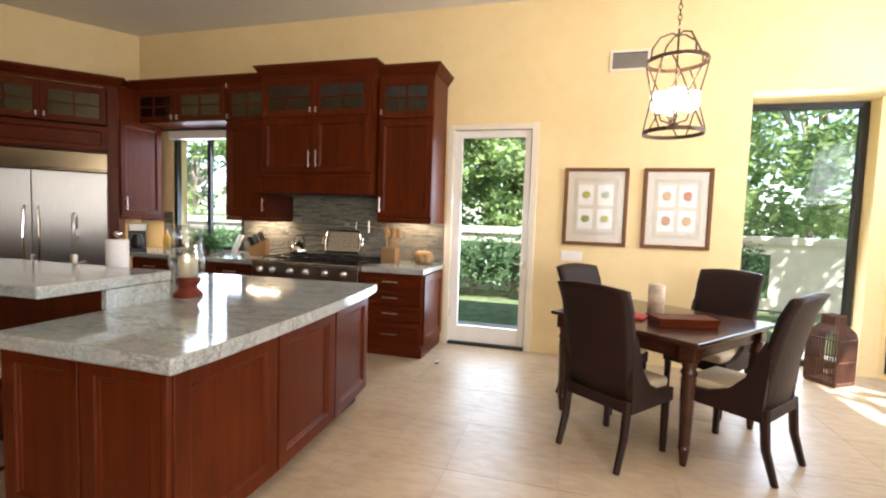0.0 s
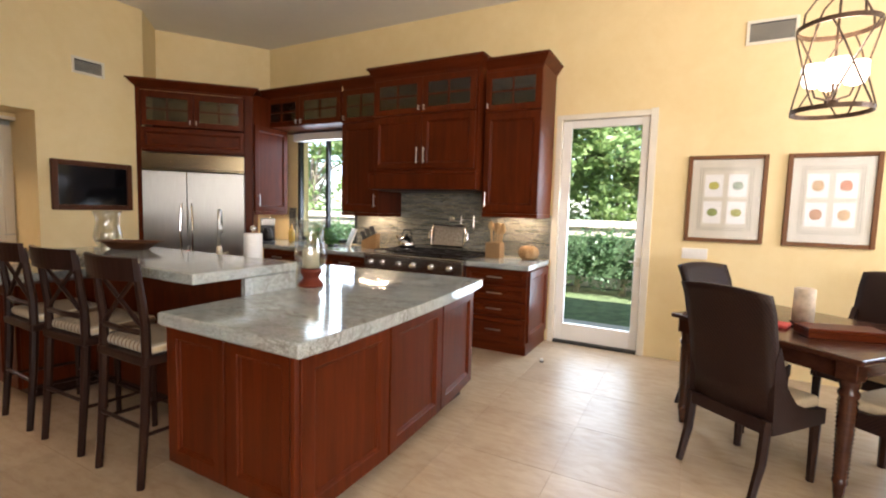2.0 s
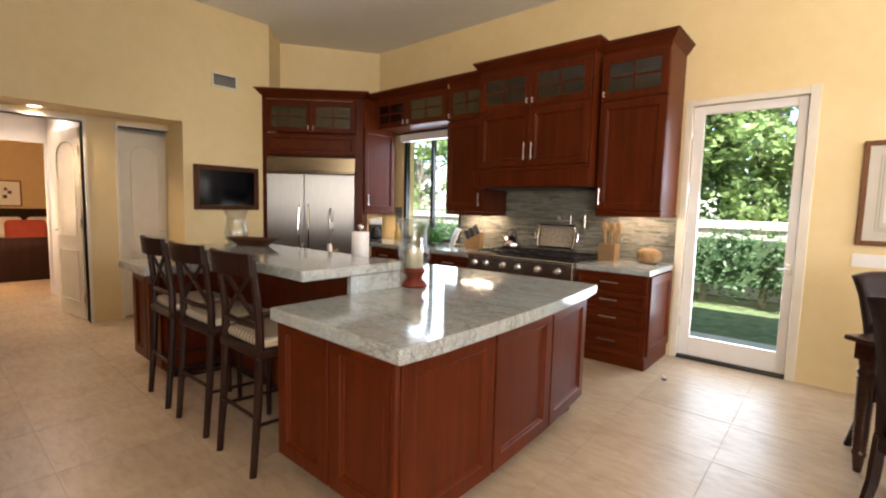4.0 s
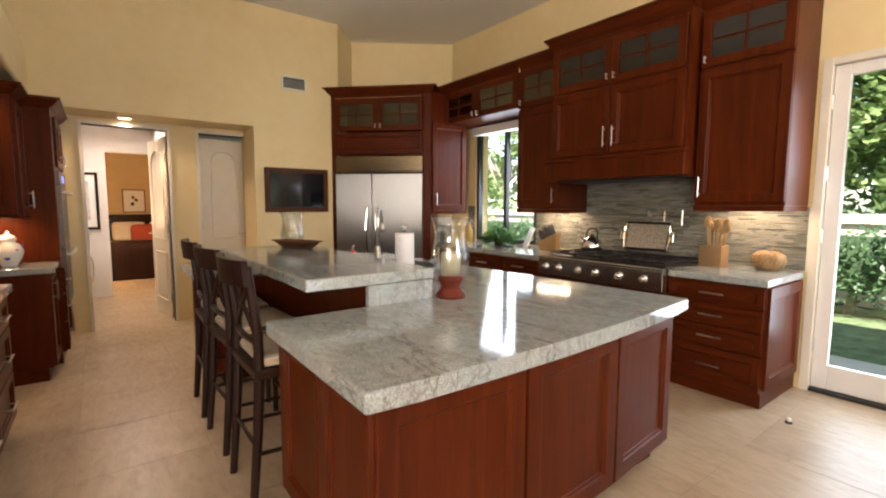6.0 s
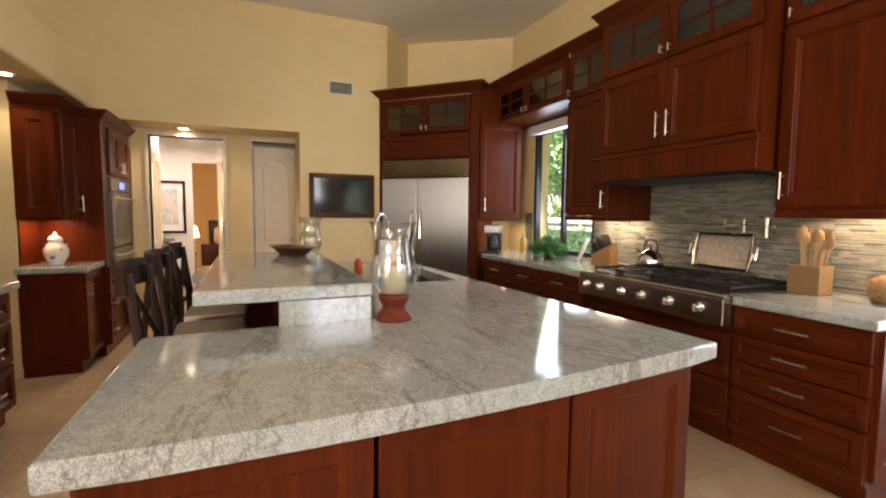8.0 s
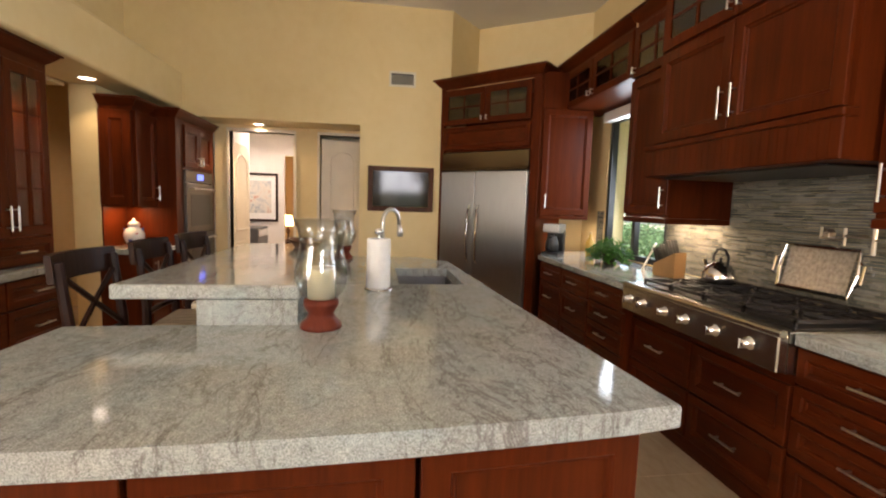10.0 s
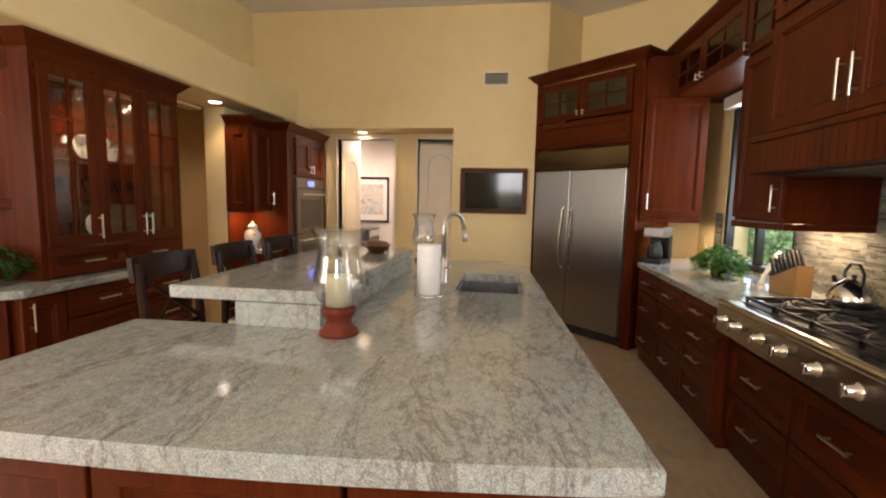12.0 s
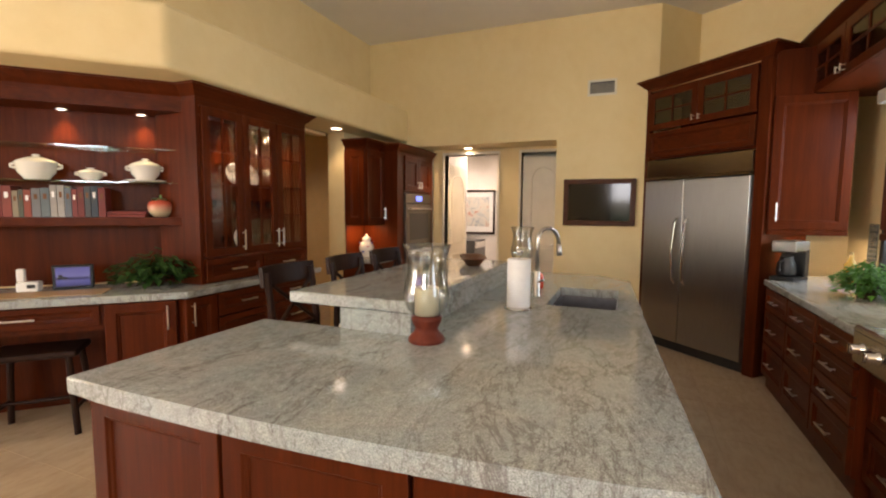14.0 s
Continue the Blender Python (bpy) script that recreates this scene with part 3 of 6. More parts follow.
def upper(label, m, w, h, d, doors, hollow=(), crowns=None, group="cherry wall cabinets", rail=True):
    cab = thing("wall_cabinet", m, label, "cabinet", group)
    carcass(cab, w, h, d, 0, hollow)
    for d0 in doors:
        front(cab, *d0)
    if crowns:
        crown(cab, *crowns)
    if rail:
        part("light_rail", boxes(((0, -0.02, -0.04), (w, 0.002, -0.001)), ((w - 0.02, 0.002, -0.04), (w, d, -0.001)), bev=0.003), CHERRY_X, cab)
    return cab

# tall cabinet at the right end (local z from its underside)
upper("tall cherry wall cabinet with a glazed upper door", pose(-1.935, 8.12, 1.37), 0.585, 1.405, 0.475,
      [("door", 0.0, 0.02, 0.585, 1.0, (0.04, 0.14, 0.15, True)), ("glass", 0.0, 1.015, 0.585, 1.405, (0.035, 1.07, 0.05, True))],
      [(1.03, 1.385)], ([(0, 0), (0.585, 0), (0.585, 0.475)], 1.405, 0.13, 0.065))
hood = upper("deep cherry hood cabinet over the range with glazed doors", pose(-3.245, 7.99, 1.60), 1.285, 1.19, 0.605,
             [("door", 0.02, 0.215, 0.6425, 0.785, (0.60, 0.36, 0.17, True)), ("door", 0.6425, 0.215, 1.265, 0.785, (0.685, 0.36, 0.17, True)),
              ("glass", 0.02, 0.80, 0.6425, 1.185, (0.61, 0.86, 0.05, True)), ("glass", 0.6425, 0.80, 1.265, 1.185, (0.675, 0.86, 0.05, True))],
             [(0.82, 1.17)], ([(0, 0.3), (0, 0), (1.285, 0), (1.285, 0.5)], 1.19, 0.14, 0.065), rail=False)
hb = boxes(((-0.02, -0.06, 0.0), (1.305, -0.0005, 0.18)), ((-0.03, -0.075, 0.165), (1.315, -0.001, 0.20)), bev=0.006)
for i in range(0, 26):
    box(hb, (i * 0.0485 + 0.004, -0.0615, 0.005), (i * 0.0485 + 0.043, -0.058, 0.160))
part("valance", hb, CHERRY, hood)
part("hood_filter", boxes(((0.05, 0.03, -0.012), (1.175, 0.55, -0.001)), bev=0.003), plain("dark_steel", (0.10, 0.10, 0.10), 0.4, 1.0), hood)
upper("cherry wall cabinet with one door beside the hood", pose(-3.80, 8.12, 1.33), 0.552, 1.45, 0.475,
      [("door", 0.0, 0.02, 0.552, 1.045, (0.505, 0.14, 0.15, True)), ("glass", 0.0, 1.06, 0.552, 1.45, (0.04, 1.12, 0.05, True))],
      [(1.08, 1.43)], ([(0, 0), (0.61, 0)], 1.45, 0.12, 0.07))
upper("shallow cherry cabinet with glazed doors over the window", pose(-5.30, 8.12, 2.41), 1.478, 0.37, 0.475,
      [("panel", 0.0, 0.0, 0.148, 0.37, None), ("glass", 0.15, 0.0, 0.80, 0.37, (0.76, 0.05, 0.05, True)), ("glass", 0.80, 0.0, 1.478, 0.37, (0.84, 0.05, 0.05, True))],
      [(0.02, 0.35)], ([(-0.22, 0), (1.478, 0)], 0.37, 0.12, 0.07), rail=False)
# white box put in for the bright strip at the window head
tagged(part("window_head_strip", boxes(((-5.03, 8.50, 2.29), (-3.98, 8.596, 2.395)), bev=0.012, seg=2), WHITE), "white box standing in for a bright strip above the kitchen window", "blind")
corner = upper("cherry wall cabinet with a plain door by the refrigerator", pose(-5.03, 7.835, 1.30, 0, 0, 90), 0.55, 1.108, 0.22,
      [("door", 0.0, 0.0, 0.55, 1.108, (0.05, 0.15, 0.15, True))])
part("filler_panel", boxes(((0.0, 0.0, 1.109), (0.284, 0.22, 1.48))), CHERRY, corner)

# ---- refrigerator tower ----
FM = pose(-5.935, 6.872, 0, 0, 0, 44.8) @ Matrix.Diagonal((0.957, 1, 1, 1))
tower = thing("refrigerator_cabinet", FM, "tall cherry cabinet around the refrigerator with glazed doors above", "cabinet")
part("side_panel", boxes(((0.0, 0.0, 0), (0.075, 0.62, 2.72))), CHERRY, tower)
part("side_panel", boxes(((1.275, 0.0, 0), (1.375, 0.62, 2.72))), CHERRY, tower)
part("body", boxes(((0.0755, 0.02, 2.0), (1.2745, 0.62, 2.29)), ((0.0755, 0.5, 2.29), (1.2745, 0.62, 2.72)), ((0.0755, 0.02, 2.70), (1.2745, 0.5, 2.72))), CHERRY, tower)
bm, _ = framed_panel(0.08, 2.02, 1.27, 2.28, 0.05)
part("panel", bm, CHERRY_X, tower)
front(tower, "glass", 0.08, 2.30, 0.675, 2.70, (0.64, 2.36, 0.05, True))
front(tower, "glass", 0.675, 2.30, 1.27, 2.70, (0.71, 2.36, 0.05, True))
crown(tower, [(0, 0.3), (0, 0), (1.375, 0), (1.375, 0.3)], 2.72, 0.12, 0.08)
fr = thing("refrigerator", FM @ pose(0.08, 0.0, 0), "wide built-in stainless steel refrigerator with two doors", "refrigerator")
part("body", boxes(((0.0, 0.03, 0.10), (1.19, 0.6, 1.985))), BLACK, fr)
part("kick_plate", boxes(((0.0, 0.04, 0.0), (1.19, 0.5, 0.095))), BLACK, fr)
part("door", boxes(((0.004, -0.035, 0.11), (0.50, 0.029, 1.765)), bev=0.006, seg=2), STEEL, fr)
part("door", boxes(((0.508, -0.035, 0.11), (1.186, 0.029, 1.765)), bev=0.006, seg=2), STEEL, fr)
part("grille", boxes(((0.0, -0.02, 1.80), (1.19, 0.029, 1.985)), ((0.0, -0.05, 1.775), (1.19, 0.029, 1.798)), bev=0.004), WALL_TINT_STEEL, fr, "steel top grille tinted like its reflection of yellow plaster")
for x, s in ((0.445, -1), (0.565, 1)):
    part("handle", tube([(x, -0.036, 0.72), (x, -0.07, 0.76), (x + 0.01 * s, -0.095, 1.05), (x, -0.07, 1.34), (x, -0.036, 1.38)], 0.013, 10), CHROME, fr, "curved polished steel handle")

# ---- north door ----
door = thing("door_1", pose(-1.32, 8.6, 0), "white painted glazed garden door with brushed lock and hinges", "door", kind="structure")
part("frame", boxes(((-0.003, -0.012, 0), (0.055, 0.2, 2.402)), ((0.895, -0.012, 0), (0.962, 0.2, 2.415)), ((0.056, -0.0115, 2.35), (0.894, 0.2, 2.402)), bev=0.003), TRIM, door)
part("threshold", boxes(((0.056, -0.01, 0.0), (0.894, 0.22, 0.025))), BLACK, door)
part("leaf", boxes(((0.06, 0.03, 0.03), (0.148, 0.075, 2.345)), ((0.822, 0.03, 0.03), (0.89, 0.075, 2.345)), ((0.148, 0.03, 2.27), (0.822, 0.075, 2.345)), ((0.148, 0.03, 0.03), (0.822, 0.075, 0.21)), bev=0.004), WHITE, door)
part("pane", boxes(((0.149, 0.05, 0.211), (0.821, 0.056, 2.269))), WINGLASS, door).visible_shadow = False
for zz in (0.35, 1.15, 1.6, 2.1):
    part("hinge", tube([(0.058, 0.02, zz - 0.05), (0.058, 0.02, zz + 0.05)], 0.009, 8), NICKEL, door)
part("lock", boxes(((0.835, 0.012, 0.88), (0.88, 0.0295, 0.97)), bev=0.004), NICKEL, door)
part("deadbolt", lathe([(0, -0.02), (0.026, -0.02), (0.03, 0.0)], 16), NICKEL, door).matrix_local = pose(0.85, 0.028, 1.06, 90)
part("lever", tube([(0.85, 0.02, 0.93), (0.85, -0.03, 0.93), (0.78, -0.035, 0.93)], 0.008), NICKEL, door)

# ---- windows ----
def window(name, m, w, h, label, mullions=(), t=0.05, depth=0.07):
    win = thing(name, m, label, "window", kind="structure")
    specs = [((0, 0, 0), (t, depth, h)), ((w - t, 0, 0), (w, depth, h)), ((t, 0, 0), (w - t, depth, t)), ((t, 0, h - t), (w - t, depth, h))]
    for x in mullions:
        specs.append(((x - t / 2, 0.005, t), (x + t / 2, depth - 0.005, h - t)))
    part("window_frame", boxes(*specs, bev=0.003), BLACKFRAME, win)
    xs = [t, *[v for x in mullions for v in (x - t / 2, x + t / 2)], w - t]
    for a, b in zip(xs[::2], xs[1::2]):
        part("pane", boxes(((a, depth / 2 - 0.003, t), (b, depth / 2 + 0.003, h - t))), WINGLASS, win).visible_shadow = False
    return win

window("window_1", pose(-5.045, 8.607, 0.895), 1.09, 1.45, "black framed sliding kitchen window over the worktop", (0.545,), 0.05)
window("window_2", pose(1.565, 9.14, 0.0), 1.17, 2.655, "tall black framed floor to ceiling window", (), 0.06)
window("window_3", pose(2.90, 8.98, 0, 0, 0, -45) @ pose(0.03, 0.06, 0.04), 1.11, 2.58, "tall black framed corner window", (), 0.06)
window("window_4", pose(3.7, 7.6, 0.03, 0, 0, -90) @ pose(0, 0.06, 0), 1.4, 2.67, "tall black framed glazed doors to the garden", (0.7,), 0.06)
window("window_5", pose(3.3, 1.0, 0.03, 0, 0, 180) @ pose(0, 0.06, 0), 2.8, 2.67, "wide black framed glazed doors at the dining end", (0.93, 1.87), 0.06)

# ---- garden ----
GRASS = plain("lawn_grass", (0.10, 0.14, 0.055), 0.9, 0, 0.5, 9, 0, 0.6)
PATH_STONE = plain("pale_paving", (0.55, 0.52, 0.46), 0.8, 0, 0.1, 5)
STUCCO = plain("garden_stucco", (0.62, 0.55, 0.44), 0.85, 0, 0.1, 5, 0, 0.3)
BARK = plain("pale_bark", (0.30, 0.25, 0.19), 0.9, 0, 0.35, 14, 0, 0.6)
LEAF = foliage("tree_leaf", (0.10, 0.19, 0.05), (0.40, 0.52, 0.20))
LEAF_DARK = foliage("hedge_leaf", (0.06, 0.13, 0.055), (0.20, 0.32, 0.15))
structure("ground", boxes(((-400, -400, -0.6), (400, 400, -0.22))), GRASS, "green lawn around the house", "ground")
structure("lawn", boxes(((-16, 9.9, -0.3), (14, 40, -0.06)), ((4.6, -30, -0.3), (40, 9.9, -0.06)), ((-14, -30, -0.3), (4.6, -1.5, -0.06))), GRASS, "sunlit green garden lawn", "lawn")
structure("pavement", boxes(((-9, 8.83, -0.25), (4.4, 9.9, -0.03)), ((3.9, 0, -0.25), (5.4, 8.8, -0.03)), ((-2.4, -1.5, -0.25), (5.4, 0.79, -0.03))), PATH_STONE, "pale stone terrace beside the house", "pavement")
tagged(part("garden_wall", boxes(((-14, 13.0, -0.05), (12, 13.2, 1.12)), ((-14.02, 12.95, 1.12), (12.02, 13.25, 1.26)), bev=0.01), STUCCO), "cream stucco garden wall with a pale coping", "wall")
tagged(part("roof_overhang", boxes(((-9, 8.83, 2.78), (4.6, 10.0, 2.95))), WHITE), "white painted roof overhang outside the windows", "eaves", kind="structure")

def leaves(bm, centres, per, size, rnd):
    for c, r in centres:
        for _ in range(per):
            d = Vector((rnd.gauss(0, 1), rnd.gauss(0, 1), rnd.gauss(0, 1))).normalized() * r * rnd.uniform(0.45, 1.05)
            p = Vector(c) + d
            u = Vector((rnd.gauss(0, 1), rnd.gauss(0, 1), rnd.gauss(0, 0.6))).normalized()
            v = u.cross(Vector((rnd.gauss(0, 1), rnd.gauss(0, 1), rnd.gauss(0, 1)))).normalized()
            s = size * rnd.uniform(0.6, 1.3)
            q = [bm.verts.new(p + u * s), bm.verts.new(p + v * s * 0.45), bm.verts.new(p - u * s), bm.verts.new(p - v * s * 0.45)]
            bm.faces.new(q)

def tree(x, y, h, spread, seed, lean=0.0, low=0.35, per=150, size=0.09, clumps=34):
    rnd = random.Random(seed)
    tr = thing("tree", pose(x, y, -0.1), "leafy garden tree with a pale forked trunk on the lawn", "tree", "garden trees")
    bm = tube([(0, 0, 0), (lean * 0.3, 0.05, h * 0.2), (lean, 0, h * 0.45), (lean * 1.3, 0.1, h * 0.8)], [0.16, 0.12, 0.09, 0.03], 10)
    cs = []
    for i in range(9):
        a, z0 = rnd.uniform(0, 6.28), h * rnd.uniform(0.25, 0.55)
        e = Vector((lean + math.cos(a) * spread * rnd.uniform(0.4, 0.8), math.sin(a) * spread * rnd.uniform(0.4, 0.8), h * rnd.uniform(0.6, 0.95)))
        s = Vector((lean * min(1, z0 / (h * 0.45)), 0, z0))
        tube([s, s.lerp(e, 0.5) + Vector((0, 0, 0.15)), e], [0.055, 0.035, 0.012], 6, bm)
    part("trunk", bm, BARK, tr)
    for i in range(clumps):
        a, rr = rnd.uniform(0, 6.28), spread * math.sqrt(rnd.random())
        zz = h * rnd.uniform(low, 1.05)
        cs.append(((lean + math.cos(a) * rr, math.sin(a) * rr, zz), spread * rnd.uniform(0.16, 0.34)))
    cb = bmesh.new()
    leaves(cb, cs, per, size, rnd)
    part("crown", cb, LEAF, tr)
    return tr

for i, (x, y, h, s, ln, cl, sz) in enumerate([
        (-3.4, 15.0, 6.2, 1.9, -0.2, 90, 0.10), (-1.6, 15.4, 6.0, 1.9, 0.2, 90, 0.10), (-5.6, 15.6, 6.2, 2.1, 0.1, 70, 0.11), (0.6, 15.6, 6.4, 2.0, 0.3, 60, 0.11),
        (2.9, 15.2, 6.2, 2.0, 0.0, 32, 0.11), (5.0, 15.6, 6.5, 2.2, 0.2, 30, 0.11), (-8.4, 15.2, 5.2, 2.0, 0.1, 26, 0.10), (-10.6, 14.6, 4.6, 2.0, 0.0, 24, 0.10), (-12.6, 14.8, 4.6, 2.0, 0.0, 24, 0.10),
        (2.5, 13.9, 5.2, 1.7, -0.5, 34, 0.08), (4.9, 11.6, 5.0, 1.7, 0.3, 26, 0.08), (7.6, 12.0, 6.0, 2.2, 0.0, 34, 0.10), (6.6, 5.2, 6.0, 1.9, 0.0, 24, 0.08), (9.6, 2.0, 5.5, 2.2, 0.1, 30, 0.10),
        (9.8, 8.5, 5.5, 2.2, 0.1, 30, 0.10), (-1.0, -6.5, 5.0, 2.2, 0.1, 40, 0.10), (2.8, -6.8, 5.4, 2.3, 0.0, 40, 0.10), (5.4, -5.8, 5.4, 2.3, 0.0, 40, 0.10)]):
    tree(x, y, h, s, 11 + i, ln, 0.14 if i < 9 else 0.3, 150, sz, cl)
hedge_rnd = random.Random(5)
hb = bmesh.new()
for i in range(420):
    c = (hedge_rnd.uniform(-12, 3.0), 12.22 + hedge_rnd.uniform(-0.30, 0.30), hedge_rnd.uniform(0.30, 0.95))
    leaves(hb, [(c, 0.26)], 70, 0.045, hedge_rnd)
hedge = thing("hedge", pose(0, 0, 0), "clipped dark green hedge in front of the garden wall", "hedge")
part("foliage", hb, LEAF_DARK, hedge)
# solid dark green box fills the hedge; its inner shade is in the colour
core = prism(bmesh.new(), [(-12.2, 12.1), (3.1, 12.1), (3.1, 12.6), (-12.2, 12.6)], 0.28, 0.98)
part("shade_core", core, plain("shaded_green", (0.05, 0.09, 0.035), 0.9, 0, 0.5, 12, 0, 0.8), hedge)
for i in range(17):
    x = -10.6 + i * 0.8
    part("stem", tube([(x, 12.35, -0.06), (x + 0.05, 12.3, 0.3), (x - 0.04, 12.35, 0.8)], [0.06, 0.05, 0.03], 7), BARK, hedge)

# ---- floor tiles ----
tile_mesh = bpy.data.meshes.new("tile")
tb = boxes(((0.0012, 0.0012, -0.0022), (0.6088, 0.6088, 0.0)), bev=0.0006)
tb.to_mesh(tile_mesh)
tb.free()
tile_mesh.materials.append(STONE)
floor_ob = bpy.data.objects["floor"]
for i in range(-21, 7):
    for j in range(0, 15):
        x, y = i * 0.61, j * 0.61
        if x < -6.7 and not (2.2 < y + 0.3 < 5.5) or (y < 2 and x < -2.2):
            continue
        ob = new("tile", tile_mesh)
        ob.matrix_world = pose(x, y, 0)
        ob.parent = floor_ob

# ---- hutch, desk and ovens along the south side ----
SZ = 0.885
HM = pose(-2.80, 3.85, 0, 0, 0, 180)
hutch = thing("display_hutch", HM, "cherry display hutch with glazed doors and lit glassware", "cabinet")
for nm, a, b in (("side_panel", (0, 0, SZ + 0.002), (0.03, 0.41, 2.22)), ("side_panel", (1.17, 0, SZ + 0.002), (1.20, 0.41, 2.22)), ("back_panel", (0.0305, 0.39, SZ + 0.002), (1.1695, 0.41, 2.22)),
                 ("top_panel", (0.0305, 0, 2.19), (1.1695, 0.3895, 2.22)), ("drawer_box", (0.0305, 0, SZ + 0.002), (1.1695, 0.3895, 1.07))):
    part(nm, boxes((a, b)), CHERRY, hutch)
for zz in (1.34, 1.63, 1.92):
    part("shelf", boxes(((0.032, 0.03, zz), (1.168, 0.385, zz + 0.008))), GLASS, hutch, "clear glass shelf")
dx = [(0.03, 0.41), (0.41, 0.79), (0.79, 1.17)]
for i, (a, b) in enumerate(dx):
    hx = b - 0.03 if i < 2 else a + 0.03
    front(hutch, "glass", a, 1.08, b, 2.19, (hx, 1.2, 0.16, True), None, (2, 4), GLASS)
front(hutch, "drawer", 0.03, SZ + 0.01, 0.60, 1.07, (0.315, 0.98, 0.15, False))
front(hutch, "drawer", 0.60, SZ + 0.01, 1.17, 1.07, (0.885, 0.98, 0.15, False))
crown(hutch, [(0, 0.25), (0, 0), (1.20, 0), (1.20, 0.4)], 2.22, 0.115, 0.075)
rnd = random.Random(3)

def goblet(h, r):
    return [(0, 0), (r * 0.7, 0.002), (r * 0.7, 0.005), (0.006, 0.01), (0.005, h * 0.45), (r * 0.6, h * 0.55), (r, h * 0.75), (r * 0.85, h), (r * 0.82, h), (r * 0.95, h * 0.76), (0, h * 0.58)]

gob = None
for zz, h, r in ((1.072, 0.15, 0.035), (1.348, 0.17, 0.04), (1.638, 0.17, 0.042), (1.928, 0.18, 0.038)):
    for k in range(9):
        x = 0.09 + k * 0.125 + rnd.uniform(-0.02, 0.02)
        m = HM @ pose(x, rnd.uniform(0.12, 0.27), zz)
        key = thing("wine_glass", m, "clear stemmed wine glass on a glass hutch shelf", "glass", "hutch glassware")
        part("bowl", lathe(goblet(h, r), 12), CRYSTAL, key, "", True)
for x, zz in ((0.68, 1.072), (0.62, 1.638), (0.78, 1.638)):
    pl = tagged(part("plate", lathe([(0, 0), (0.05, 0.004), (0.10, 0.014), (0.10, 0.018), (0, 0.008)], 24), CERAMIC, None, "", True), "white ceramic plate leaning in the hutch", "plate", "hutch plates")
    pl.matrix_world = HM @ pose(x, 0.30, zz + 0.10, 75, 0, 0)

KX, KY = -2.56, 4.0
lower = thing("hutch_base_cabinet", pose(-2.56, 3.96, 0, 0, 0, 180), "cherry base cabinet with drawers under the hutch", "cabinet")
carcass(lower, 1.36, SZ - 0.05, 0.52, 0.1)
part("plinth", boxes(((0, 0.04, 0), (1.36, 0.5, 0.099))), CHERRY_X, lower)
front(lower, "door", 0.0, 0.11, 0.26, 0.83, (0.045, 0.72, 0.16, True))
for a, b in ((0.27, 0.81), (0.815, 1.36)):
    for z0, z1 in ((0.11, 0.38), (0.385, 0.65), (0.655, 0.83)):
        front(lower, "drawer", a, z0, b, z1, ((a + b) / 2, (z0 + z1) / 2, 0.16, False))
DM = pose(KX + 1.9 * 0.7071, KY - 1.9 * 0.7071, 0, 0, 0, 135)
desk = thing("desk", DM, "built-in cherry desk with a drawer over a dark kneehole", "desk")
part("pedestal", boxes(((1.42, 0.05, 0.10), (1.83, 0.60, SZ - 0.05))), CHERRY, desk)
part("plinth", boxes(((1.42, 0.08, 0), (1.83, 0.60, 0.099))), CHERRY_X, desk)
front(desk, "door", 1.42, 0.11, 1.83, 0.83, (1.78, 0.72, 0.16, True)).location.y = 0.05
part("apron", boxes(((0.0, 0.06, 0.66), (1.419, 0.09, SZ - 0.05))), CHERRY_X, desk)
front(desk, "drawer", 0.55, 0.69, 1.40, 0.83, (0.975, 0.76, 0.20, False)).location.y = 0.06
part("back_panel", boxes(((0.0, 0.60, 0.0), (1.419, 0.63, SZ - 0.05))), CHERRY, desk)
part("side_panel", boxes(((0.0, 0.05, 0.0), (0.03, 0.6, SZ - 0.05))), CHERRY, desk)
tp = bmesh.new()
ex, ey = KX + 1.95 * 0.7071, KY - 1.95 * 0.7071
prism(tp, [(-4.02, 3.44), (-2.80, 3.44), (ex - 0.46, ey - 0.46), (ex, ey), (KX, KY), (-4.02, KY)], SZ - 0.048, SZ, 0.008, 2)
tagged(part("desk_worktop", tp, GRANITE), "grey-green granite worktop bending from hutch to desk", "countertop")
shelf = thing("desk_shelving", DM, "open cherry shelving over the desk with downlights", "shelf")
DB = 0.66
def bay(z0, z1, f, bev=0.0):
    """A slab filling the bay between the desk's far end and the hutch side."""
    return prism(bmesh.new(), [(-0.2, f), (2.355 - f, f), (2.355 - DB, DB - 0.002), (-0.2, DB - 0.002)], z0, z1, bev, 2)

part("back_panel", boxes(((-0.2, DB, SZ + 0.002), (1.70, DB + 0.02, 2.22))), CHERRY, shelf)
part("shelf", bay(1.32, 1.38, 0.40, 0.004), CHERRY_X, shelf)
GREEN = glass("green_glass", (0.84, 0.94, 0.88), 0.08)
part("shelf", bay(1.625, 1.635, 0.42), GREEN, shelf, "green-edged glass shelf")
part("shelf", bay(1.865, 1.875, 0.42), GREEN, shelf, "green-edged glass shelf")
part("canopy", bay(2.14, 2.22, 0.37), CHERRY_X, shelf)
crown(shelf, [(-0.2, 0.37), (1.99, 0.37)], 2.22, 0.115, 0.075)
SUNW = (1.0, 0.62, 0.30)

